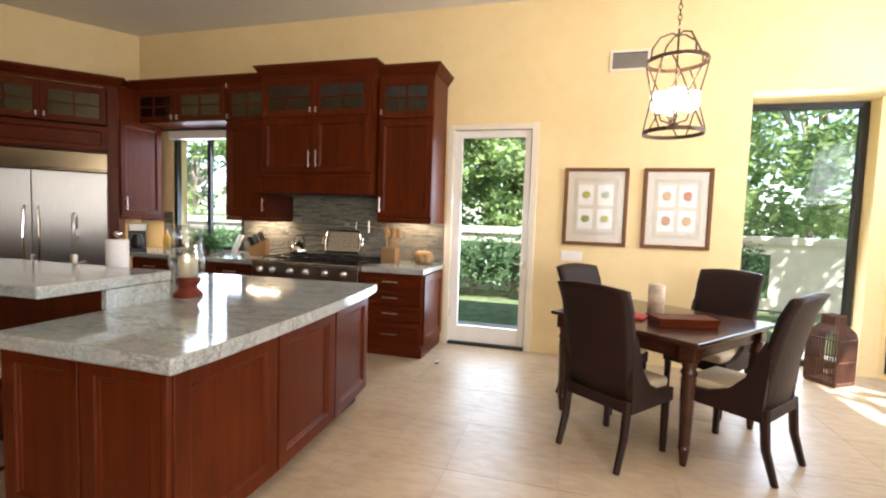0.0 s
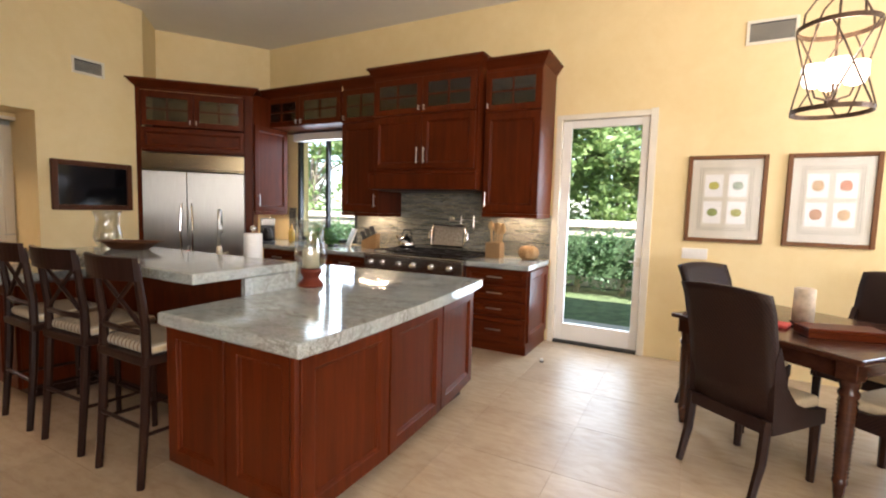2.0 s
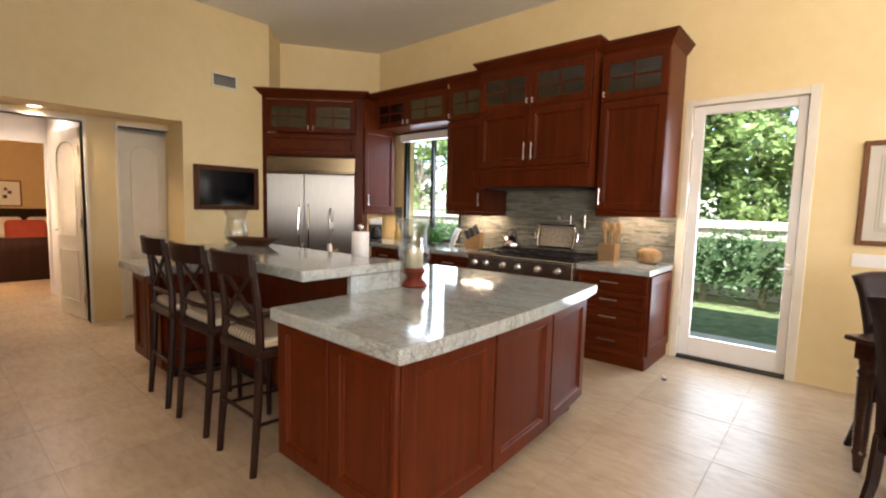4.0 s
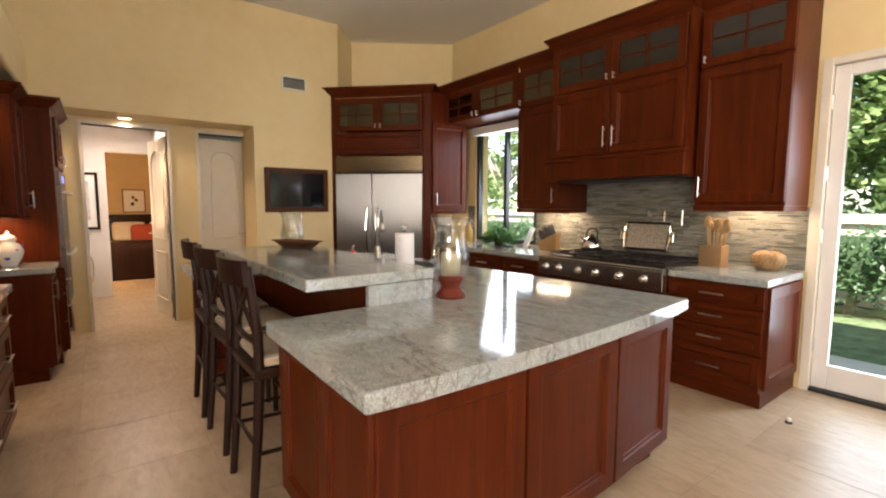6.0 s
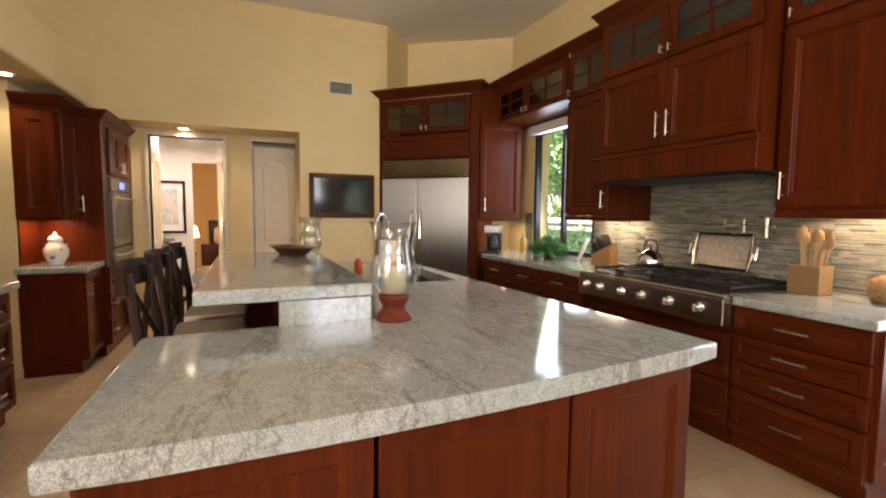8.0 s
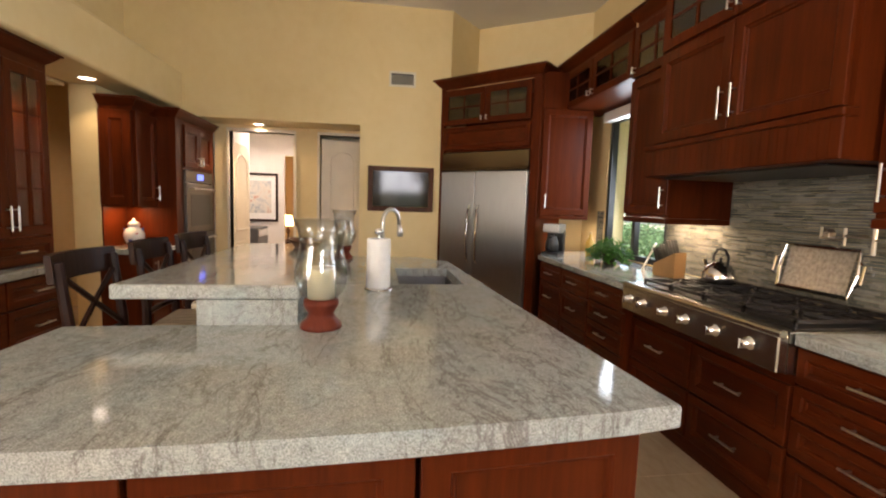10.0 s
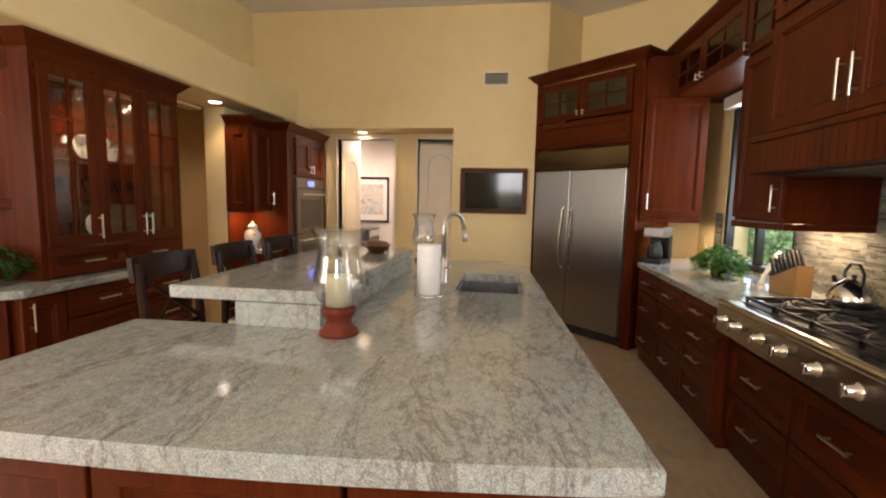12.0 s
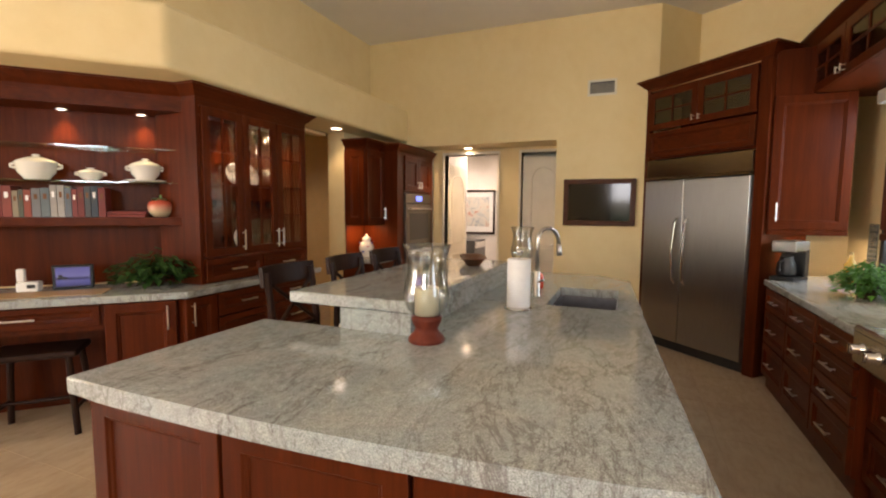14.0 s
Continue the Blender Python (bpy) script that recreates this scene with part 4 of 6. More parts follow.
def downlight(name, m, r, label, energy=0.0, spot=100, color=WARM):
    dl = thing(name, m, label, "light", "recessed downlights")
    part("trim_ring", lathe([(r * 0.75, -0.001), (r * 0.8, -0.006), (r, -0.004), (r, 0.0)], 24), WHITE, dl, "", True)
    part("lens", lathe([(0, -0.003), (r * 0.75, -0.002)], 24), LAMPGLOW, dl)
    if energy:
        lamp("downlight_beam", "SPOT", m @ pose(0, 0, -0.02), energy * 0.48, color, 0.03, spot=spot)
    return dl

downlight("downlight", DM @ pose(0.62, 0.60, 2.139), 0.035, "small warm downlight in the shelving canopy", 5.5, 80, SUNW)
downlight("downlight", DM @ pose(1.10, 0.60, 2.139), 0.035, "small warm downlight in the shelving canopy", 5.5, 80, SUNW)
downlight("downlight", DM @ pose(1.58, 0.60, 2.139), 0.035, "small warm downlight in the shelving canopy", 5.5, 80, SUNW)
for x in (0.22, 0.60, 0.98):
    downlight("downlight", HM @ pose(x, 0.2, 2.189), 0.03, "small warm downlight inside the hutch", 8.5, 110)
downlight("ceiling_downlight", pose(-4.67, 3.735, 2.329), 0.075, "bright recessed downlight in the plaster soffit", 5, 110)
downlight("ceiling_downlight", pose(-6.27, 4.71, 2.274), 0.075, "bright recessed downlight in the hall recess", 22, 140)
# two hall downlights added in place of a light source out of view
downlight("ceiling_downlight", pose(-7.6, 4.72, 2.599), 0.08, "added recessed downlight for unseen light in the hall", 30, 160, (1, 0.86, 0.70))
downlight("ceiling_downlight", pose(-8.1, 3.3, 2.599), 0.08, "added recessed downlight for unseen light in the hall", 30, 160, (1, 0.86, 0.70))

# oven wall
OM = pose(-5.29, 4.16, 0, 0, 0, 180)
tall = thing("oven_cabinet", OM, "tall cherry cabinet holding double wall ovens", "cabinet")
part_each("body", [((0, 0.0, 0.1), (0.17, 0.47, 2.12)), ((0.95, 0, 0.1), (1.05, 0.47, 2.12)), ((0.17, 0.05, 0.1), (0.95, 0.47, 0.42)), ((0.17, 0.0, 1.66), (0.95, 0.47, 2.12)), ((0.17, 0.40, 0.42), (0.95, 0.47, 1.66))], CHERRY, tall)
part("plinth", boxes(((0, 0.03, 0), (1.05, 0.47, 0.099))), CHERRY_X, tall)
for z0, z1 in ((0.11, 0.36), (0.365, 0.6), (0.605, 0.83)):
    front(tall, "drawer", 0.0, z0, 0.165, z1, (0.083, (z0 + z1) / 2, 0.07, False))
front(tall, "door", 0.17, 1.68, 0.56, 2.11, (0.52, 1.76, 0.1, True))
front(tall, "door", 0.56, 1.68, 0.95, 2.11, (0.60, 1.76, 0.1, True))
crown(tall, [(0, 0.4), (0, 0), (1.05, 0)], 2.12, 0.11, 0.075)
OVENSTEEL = plain("oven_steel", (0.17, 0.15, 0.13), 0.38, 1.0, 0.08, 20)
ov = thing("double_oven", OM @ pose(0.175, -0.005, 0.43), "stainless steel double wall oven with dark windows", "oven")
part("body", boxes(((0, 0.02, 0), (0.77, 0.38, 1.22))), BLACK, ov)
part("control_panel", boxes(((0, -0.02, 1.10), (0.77, 0.019, 1.22)), bev=0.004), OVENSTEEL, ov)
part("display", boxes(((0.30, -0.023, 1.13), (0.47, -0.0205, 1.19))), emit("blue_display", (0.05, 0.08, 0.5), 1.5), ov)
for z0, z1 in ((0.56, 1.09), (0.02, 0.55)):
    dr = part("door", boxes(((0, -0.025, z0), (0.77, 0.019, z1)), bev=0.005), OVENSTEEL, ov)
    part("window", boxes(((0.10, -0.028, z0 + 0.07), (0.67, -0.0255, z1 - 0.12))), BLACK, dr)
    part("handle", tube([(0.06, -0.026, z1 - 0.06), (0.06, -0.07, z1 - 0.06), (0.71, -0.07, z1 - 0.06), (0.71, -0.026, z1 - 0.06)], 0.011), NICKEL, dr)
bc = thing("base_cabinet", pose(-4.84, 4.1, 0, 0, 0, 180), "cherry base cabinet beside the wall ovens", "cabinet", "base cabinets by the ovens")
carcass(bc, 0.448, SZ - 0.05, 0.415, 0.1)
part("plinth", boxes(((0, 0.03, 0), (0.448, 0.41, 0.099))), CHERRY_X, bc)
front(bc, "door", 0.0, 0.11, 0.448, 0.83, (0.05, 0.7, 0.15, True))
tagged(part("worktop", boxes(((-4.80, 3.682, SZ - 0.048), (-5.288, 4.15, SZ)), bev=0.008, seg=2), GRANITE), "small granite worktop beside the wall ovens", "countertop")
uc = thing("wall_cabinet", pose(-4.89, 3.97, 1.27, 0, 0, 180), "cherry wall cabinet over the small worktop", "cabinet", "cherry wall cabinets")
carcass(uc, 0.398, 0.86, 0.288, 0)
front(uc, "door", 0.0, 0.0, 0.398, 0.86, (0.36, 0.13, 0.14, True))
panel_run(uc, pose(0.0, 0.28, 0, 0, 0, -90), [(0.01, 0.275)], 0.01, 0.85, "side_panel")
crown(uc, [(0, 0.28), (0, 0), (0.32, 0)], 0.86, 0.11, 0.07)
tagged(part("splash_panel", boxes(((-4.90, 3.682, SZ + 0.002), (-5.288, 3.695, 1.268))), CHERRY), "cherry panelled splashback behind the ginger jar", "panel")
lamp("cabinet_light", "AREA", look((-5.06, 3.83, 1.262), (-5.06, 3.81, 0)), 0.8, SUNW, 0.3, 0.03)
gj = thing("ginger_jar", pose(-5.06, 3.87, SZ), "white porcelain lidded ginger jar with painted flowers", "jar")
part("jar", lathe([(0, 0), (0.045, 0), (0.05, 0.01), (0.085, 0.08), (0.09, 0.12), (0.07, 0.17), (0.045, 0.185), (0.045, 0.2)], 24), CERAMIC, gj, "", True)
part("lid", lathe([(0.052, 0.2), (0.055, 0.21), (0.04, 0.235), (0.012, 0.25), (0.014, 0.265), (0, 0.275)], 20), CERAMIC, gj, "", True)
for k in range(9):
    a = k * 0.7
    zf = 0.07 + 0.05 * (k % 3)
    rr = 0.085 if k % 3 else 0.08
    part("painted_flower", lathe([(0, 0.004), (0.014, 0.002), (0.018, 0)], 8), plain("flower_red", (0.45, 0.06, 0.04), 0.3) if k % 2 else plain("flower_blue", (0.05, 0.08, 0.3), 0.3), gj).matrix_local = pose(rr * math.cos(a), rr * math.sin(a), zf, 0, 90, math.degrees(a))

# ---- things on the desk and shelves ----
def on_desk(x, y, z, rz=0.0):
    return DM @ pose(x, y, z, 0, 0, rz)

def tureen(m, r, h, squash, label):
    tu = thing("tureen", m, label, "tureen", "white tureens")
    b = part("bowl", lathe([(0, 0), (r * 0.6, 0), (r * 0.62, 0.01), (r * 0.9, h * 0.3), (r, h * 0.62), (r * 1.03, h * 0.64), (r * 1.03, h * 0.67)], 28), CERAMIC, tu, "", True)
    b.scale = (1, squash, 1)
    l = part("lid", lathe([(r * 1.02, h * 0.67), (r * 0.9, h * 0.75), (r * 0.45, h * 0.87), (0.02, h * 0.9), (0.015, h * 0.93), (0.028, h * 0.98), (0, h)], 28), CERAMIC, tu, "", True)
    l.scale = (1, squash, 1)
    for s in (-1, 1):
        part("handle", tube([(s * r * 0.97, 0, h * 0.45), (s * r * 1.2, 0, h * 0.5), (s * r * 1.2, 0, h * 0.58), (s * r * 1.0, 0, h * 0.62)], 0.008), CERAMIC, tu)
    return tu

tureen(on_desk(0.96, 0.54, 1.636), 0.118, 0.175, 0.75, "large white ceramic tureen on a glass shelf")
tureen(on_desk(1.265, 0.54, 1.636), 0.075, 0.095, 0.8, "small white ceramic covered dish on a glass shelf")
tureen(on_desk(1.60, 0.53, 1.650), 0.10, 0.16, 0.85, "white ceramic tureen on a matching platter")
tagged(part("platter", lathe([(0, 0), (0.08, 0), (0.14, 0.011), (0.14, 0.014), (0, 0.006)], 28), CERAMIC, None, "", True), "white oval platter under the tureen", "plate").matrix_world = on_desk(1.60, 0.53, 1.636)
book_cols = [(0.050, 0.055, 0.060), (0.020, 0.035, 0.050), (0.150, 0.015, 0.010), (0.190, 0.030, 0.020), (0.250, 0.210, 0.140), (0.060, 0.070, 0.050), (0.225, 0.040, 0.020), (0.150, 0.155, 0.160), (0.110, 0.140, 0.150), (0.300, 0.280, 0.250), (0.310, 0.300, 0.280), (0.100, 0.125, 0.150), (0.175, 0.025, 0.020), (0.140, 0.015, 0.010)]
bx = 0.70
for k, c in enumerate(book_cols * 2):
    if bx > 1.33:
        break
    w, h, d = rnd.uniform(0.022, 0.05), rnd.uniform(0.17, 0.245), rnd.uniform(0.13, 0.16)
    bk = thing("book", on_desk(bx + w / 2, 0.43 + d / 2, 1.381), "upright hardback cookbook on the cherry shelf", "book", "cookbooks")
    cov = plain("book_cover_%d" % k, c, 0.5, 0, 0.15)
    part("cover", boxes(((-w / 2, -d / 2, 0), (-w / 2 + 0.003, d / 2, h)), ((w / 2 - 0.003, -d / 2, 0), (w / 2, d / 2, h)), ((-w / 2, -d / 2 - 0.003, 0), (w / 2, -d / 2, h))), cov, bk)
    part("pages", boxes(((-w / 2 + 0.0035, -d / 2 + 0.001, 0.001), (w / 2 - 0.0035, d / 2 - 0.004, h - 0.005))), PAPER, bk)
    part("title", boxes(((-w / 5, -d / 2 - 0.005, h * 0.62), (w / 5, -d / 2 - 0.0032, h * 0.8))), WALNUT if k % 3 else PAPER, bk)
    bx += w + 0.003
for k in range(2):
    tagged(part("flat_book", boxes(((-0.13, -0.09, 0), (0.13, 0.09, 0.02)), bev=0.003), plain("book_red_%d" % k, (0.22, 0.03, 0.02), 0.5)), "red hardback book lying flat on the shelf", "book", "cookbooks").matrix_world = on_desk(1.47, 0.54, 1.381 + k * 0.0215, 4 * k)
aj = thing("apple_jar", on_desk(1.69, 0.50, 1.381), "red and cream ceramic apple jar with leaf lid", "jar")
APPLE, nt, b = material("apple_glaze")
gz = nt.nodes.new("ShaderNodeSeparateXYZ")
nt.links.new(coords(nt), gz.inputs[0])
nt.links.new(ramp(nt, gz.outputs["Z"], [(0.03, (0.62, 0.50, 0.32)), (0.10, (0.55, 0.10, 0.06))]), b.inputs["Base Color"])
b.inputs["Roughness"].default_value = 0.15
part("jar", lathe([(0, 0), (0.045, 0), (0.075, 0.035), (0.085, 0.075), (0.075, 0.11), (0.05, 0.125), (0, 0.12)], 24), APPLE, aj, "", True)
LEAFG = plain("glazed_leaf", (0.25, 0.35, 0.12), 0.3)
for a in (20, 140, 250):
    part("leaf", lathe([(0, 0.01), (0.03, 0.006), (0.04, 0)], 8), LEAFG, aj).matrix_local = pose(0.025 * math.cos(radians(a)), 0.025 * math.sin(radians(a)), 0.125, 20, 10, a)
part("stem", tube([(0, 0, 0.12), (0.006, 0, 0.165)], 0.008), LEAFG, aj)

IVY = foliage("ivy_leaf", (0.012, 0.045, 0.010), (0.06, 0.16, 0.03))
HERB = foliage("herb_leaf", (0.03, 0.12, 0.015), (0.12, 0.30, 0.05))

def pot_plant(m, w, d, h, n, size, mat, label, seed, pot=0.06):
    r = random.Random(seed)
    pp = thing("potted_plant", m, label, "plant")
    part("pot", lathe([(0, 0), (pot * 0.8, 0), (pot, 0.09), (pot * 1.08, 0.092), (pot * 1.08, 0.10), (pot * 0.9, 0.098), (0, 0.085)], 20), BRONZE, pp, "", True)
    bm, st = bmesh.new(), bmesh.new()
    for _ in range(n):
        a = r.uniform(0, 6.28)
        k = math.sqrt(r.random())
        z = h * r.uniform(0.18, 1.0) * (1.05 - 0.55 * k)
        p = Vector((math.cos(a) * w * k, math.sin(a) * d * k, max(0.03, z)))
        out = Vector((math.cos(a), math.sin(a), r.uniform(-0.9, 0.5))).normalized()
        side = out.cross(Vector((0, 0, 1))).normalized()
        up = side.cross(out)
        s = size * r.uniform(0.6, 1.25)
        q = [p - out * s * 0.5, p - out * s * 0.2 + side * s * 0.42, p + out * s * 0.25 + side * s * 0.25, p + out * s * 0.7 - up * s * 0.15, p + out * s * 0.25 - side * s * 0.25, p - out * s * 0.2 - side * s * 0.42]
        vs = [bm.verts.new(v + up * (0.0 if i in (0, 3) else s * 0.08)) for i, v in enumerate(q)]
        bm.faces.new((vs[0], vs[1], vs[2], vs[3]))
        bm.faces.new((vs[0], vs[3], vs[4], vs[5]))
        if r.random() < 0.2:
            tube([(0, 0, 0.08), (p.x * 0.5, p.y * 0.5, p.z + 0.03), p], 0.002, 4, st)
    part("foliage", bm, mat, pp)
    part("stems", st, mat, pp)
    return pp

pot_plant(on_desk(1.66, 0.38, SZ), 0.30, 0.20, 0.27, 420, 0.05, IVY, "trailing green ivy in a pot on the desk", 4)
ph = thing("photo_frame", on_desk(1.16, 0.42, SZ, 6), "black digital photo frame showing a purple sunset", "photo frame")
part("bezel", boxes(((-0.115, 0, 0.0), (0.115, 0.03, 0.165)), bev=0.005), BLACK, ph)
SCREEN, nt, b = material("sunset_screen")
sz = nt.nodes.new("ShaderNodeSeparateXYZ")
nt.links.new(coords(nt), sz.inputs[0])
sc_col = ramp(nt, sz.outputs["Z"], [(0.02, (0.08, 0.08, 0.35)), (0.055, (0.30, 0.30, 0.9)), (0.07, (0.05, 0.05, 0.22)), (0.09, (0.45, 0.42, 1.0)), (0.15, (0.25, 0.24, 0.85))])
nt.links.new(sc_col, b.inputs["Emission Color"])
b.inputs["Base Color"].default_value = (0.01, 0.01, 0.012, 1)
b.inputs["Emission Strength"].default_value = 0.07
part("screen", boxes(((-0.095, -0.002, 0.018), (0.095, -0.0005, 0.148))), SCREEN, ph)
part("pictured_palm", boxes(((-0.085, -0.0035, 0.07), (-0.03, -0.0025, 0.085)), ((-0.08, -0.0035, 0.085), (-0.055, -0.0025, 0.10))), BLACK, ph)
ch = thing("phone_dock", on_desk(0.93, 0.38, SZ), "white phone charging dock on the desk", "phone")
part("base", boxes(((-0.06, -0.03, 0), (0.06, 0.05, 0.065)), bev=0.008), WHITE, ch)
part("handset", boxes(((-0.058, -0.02, 0.0655), (-0.012, 0.015, 0.155)), bev=0.008), WHITE, ch)
part("display", boxes(((0.0, -0.0325, 0.025), (0.045, -0.0305, 0.05))), BLACK, ch)
tagged(part("desk_mat", boxes(((0.62, 0.10, SZ + 0.001), (1.40, 0.32, SZ + 0.006))), plain("tan_leather", (0.36, 0.22, 0.11), 0.5)), "tan leather mat on the granite desk", "mat").matrix_world = DM
ds = thing("desk_stool", on_desk(1.02, 0.20, 0.0), "dark wooden stool tucked under the desk", "stool")
part("seat", prism(bmesh.new(), [(-0.24, -0.16), (0.24, -0.16), (0.24, 0.16), (-0.24, 0.16)], 0.50, 0.54, 0.012, 2), ESPRESSO, ds)
for sx in (-1, 1):
    for sy in (-1, 1):
        part("leg", tube([(sx * 0.23, sy * 0.17, 0), (sx * 0.19, sy * 0.12, 0.499)], 0.02, 8), ESPRESSO, ds)
    part("stretcher", tube([(sx * 0.222, -0.15, 0.16), (sx * 0.222, 0.15, 0.16)], 0.012), ESPRESSO, ds)
part("stretcher", tube([(-0.21, 0, 0.19), (0.21, 0, 0.19)], 0.012), ESPRESSO, ds)

# ---- range and north worktop ----
rg = thing("range_cooktop", pose(-3.21, 7.82, 0), "wide stainless gas rangetop with black grates", "cooktop")
part("body", boxes(((0.002, 0.03, 0.71), (1.216, 0.74, NZ + 0.005))), RANGE_STEEL, rg)
part("front_panel", boxes(((0.0, -0.02, 0.715), (1.218, 0.029, NZ - 0.012)), bev=0.006), RANGE_STEEL, rg)
part("bullnose", tube([(0.0, 0.0, NZ - 0.005), (1.218, 0.0, NZ - 0.005)], 0.02, 12), RANGE_STEEL, rg)
part("burner_tray", boxes(((0.04, 0.09, NZ + 0.0055), (1.18, 0.70, NZ + 0.010))), BLACKIRON, rg)
for i in range(4):
    x0 = 0.05 + i * 0.283
    gb = bmesh.new()
    for a, b in (((x0, 0.10, 0), (x0 + 0.012, 0.69, 0)), ((x0 + 0.258, 0.10, 0), (x0 + 0.27, 0.69, 0)), ((x0, 0.10, 0), (x0 + 0.27, 0.112, 0)), ((x0, 0.678, 0), (x0 + 0.27, 0.69, 0)), ((x0, 0.389, 0), (x0 + 0.27, 0.401, 0))):
        box(gb, (a[0], a[1], NZ + 0.028), (b[0], b[1], NZ + 0.044))
    for cy in (0.245, 0.54):
        for k in range(8):
            a = k * math.pi / 4
            tube([(x0 + 0.135 + 0.03 * math.cos(a), cy + 0.03 * math.sin(a), NZ + 0.044), (x0 + 0.135 + 0.13 * math.cos(a), cy + 0.135 * math.sin(a), NZ + 0.038)], 0.006, 5, gb)
    for px in (x0 + 0.006, x0 + 0.264):
        for py in (0.106, 0.684):
            box(gb, (px - 0.006, py - 0.006, NZ + 0.010), (px + 0.006, py + 0.006, NZ + 0.028))
    part("grate", gb, BLACKIRON, rg, "black cast iron grate")
    for cy in (0.245, 0.54):
        part("burner", lathe([(0, 0.022), (0.035, 0.022), (0.045, 0.012), (0.045, 0)], 18), BLACKIRON, rg).matrix_local = pose(x0 + 0.135, cy, NZ + 0.010)
for i, x in enumerate((0.10, 0.25, 0.46, 0.64, 0.86, 1.07)):
    kn = part("knob", lathe([(0, 0.045), (0.018, 0.045), (0.022, 0.040), (0.022, 0.012), (0.030, 0.008), (0.032, 0.0)], 20), CHROME, rg, "", True)
    kn.matrix_local = pose(x, -0.02, 0.80, 90)
    part("grip", boxes(((-0.006, -0.024, 0.04), (0.006, 0.024, 0.056)), bev=0.003), CHROME, kn)

# mosaic splashback
rnd = random.Random(9)
vs, fs = [], []

pieces = []

def strip(x0, x1, z0, z1, y):
    if x0 > -1.88 and len(pieces) < 300:
        pieces.append((x0, x1, z0, z1, y))
        return
    n = len(vs)
    vs.extend([(x0, y, z0), (x1, y, z0), (x1, y, z1), (x0, y, z1), (x0, 8.598, z0), (x1, 8.598, z0), (x1, 8.598, z1), (x0, 8.598, z1)])
    fs.extend([(n, n + 1, n + 2, n + 3), (n, n + 4, n + 5, n + 1), (n + 1, n + 5, n + 6, n + 2), (n + 2, n + 6, n + 7, n + 3), (n + 3, n + 7, n + 4, n)])

for xa, xb, zb in ((-3.95, -3.30, 1.36), (-3.30, -1.88, 1.62), (-1.88, -1.335, 1.36), (-5.20, -5.06, 1.36)):
    z = NZ + 0.003
    while z < zb:
        h = rnd.choice((0.009, 0.014, 0.014, 0.019))
        x = xa
        while x < xb - 0.005:
            w = min(rnd.uniform(0.03, 0.16), xb - x)
            strip(x + 0.0008, x + w - 0.0008, z + 0.0008, min(z + h, zb) - 0.0008, 8.590 - rnd.uniform(0, 0.003))
            x += w
        z += h
me = bpy.data.meshes.new("mosaic_splashback")
me.from_pydata(vs, [], fs)
me.materials.append(MOSAIC)
splash = tagged(new("mosaic_splashback", me), "grey-green glass and stone strip mosaic splashback", "tiles", kind="stuff")
strip_mesh = bpy.data.meshes.new("tile_strip")
sb = boxes(((0, 0, 0), (1, 1, 1)))
sb.to_mesh(strip_mesh)
sb.free()
strip_mesh.materials.append(MOSAIC_STRIP)
for x0, x1, z0, z1, y in pieces:
    ob = new("tile_strip", strip_mesh)
    ob.parent = splash
    ob.matrix_local = pose(x0, y, z0) @ Matrix.Diagonal((x1 - x0, 8.598 - y, z1 - z0, 1))
me2 = boxes(((-1.3345, 8.585, NZ + 0.003), (-1.322, 8.598, 1.36)))
structure("trim", me2, TRIM, "pale edge trim of the mosaic splashback", "trim")

def under_light(x0, x1, y, z, energy):
    ul = thing("under_cabinet_light", pose(0, 0, 0), "slim warm strip light under a wall cabinet", "light", "strip lights")
    part("housing", boxes(((x0, y - 0.025, z - 0.012), (x1, y + 0.025, z - 0.001))), WHITE, ul)
    part("diffuser", boxes(((x0 + 0.01, y - 0.018, z - 0.015), (x1 - 0.01, y + 0.018, z - 0.0125))), STRIPGLOW, ul)
    lamp("strip_light", "AREA", look(((x0 + x1) / 2, y, z - 0.02), ((x0 + x1) / 2, y + 0.03, 0)), energy * 0.52, WARM, x1 - x0, 0.03)

under_light(-1.88, -1.42, 8.46, 1.37, 2.0)
under_light(-3.78, -3.32, 8.46, 1.33, 2.6)
under_light(-5.20, -5.10, 8.25, 1.30, 1.2)

pf = thing("pot_filler", pose(-2.52, 8.588, 1.23), "folded satin nickel pot filler tap on the splashback", "tap")
part("mount", lathe([(0, 0.03), (0.018, 0.03), (0.03, 0.006), (0.03, 0)], 18), NICKEL, pf).matrix_local = pose(0, 0, 0.05, 90)
part("arm", tube([(0, -0.03, 0.05), (0, -0.06, 0.05), (0, -0.06, 0.09), (0, -0.06, 0.03), (0.17, -0.11, 0.03)], 0.008), NICKEL, pf)
part("arm", tube([(0.17, -0.11, 0.0), (0.17, -0.11, 0.09), (0.17, -0.11, 0.05), (0.33, -0.16, 0.05), (0.35, -0.16, 0.05)], 0.008), NICKEL, pf)
part("spout", tube([(0.35, -0.16, 0.10), (0.35, -0.16, -0.03)], 0.010), NICKEL, pf)
part("lever", tube([(0.35, -0.16, 0.04), (0.41, -0.17, 0.045)], 0.006), NICKEL, pf)

kt = thing("kettle", pose(-2.99, 8.33, NZ + 0.045), "polished steel stovetop kettle on the range", "kettle")
part("body", lathe([(0, 0), (0.095, 0), (0.105, 0.02), (0.10, 0.06), (0.075, 0.105), (0.04, 0.13), (0.035, 0.135), (0, 0.14)], 28), CHROME, kt, "", True)
part("lid_knob", lathe([(0, 0.165), (0.014, 0.16), (0.008, 0.145), (0.01, 0.138)], 14), BLACK, kt)
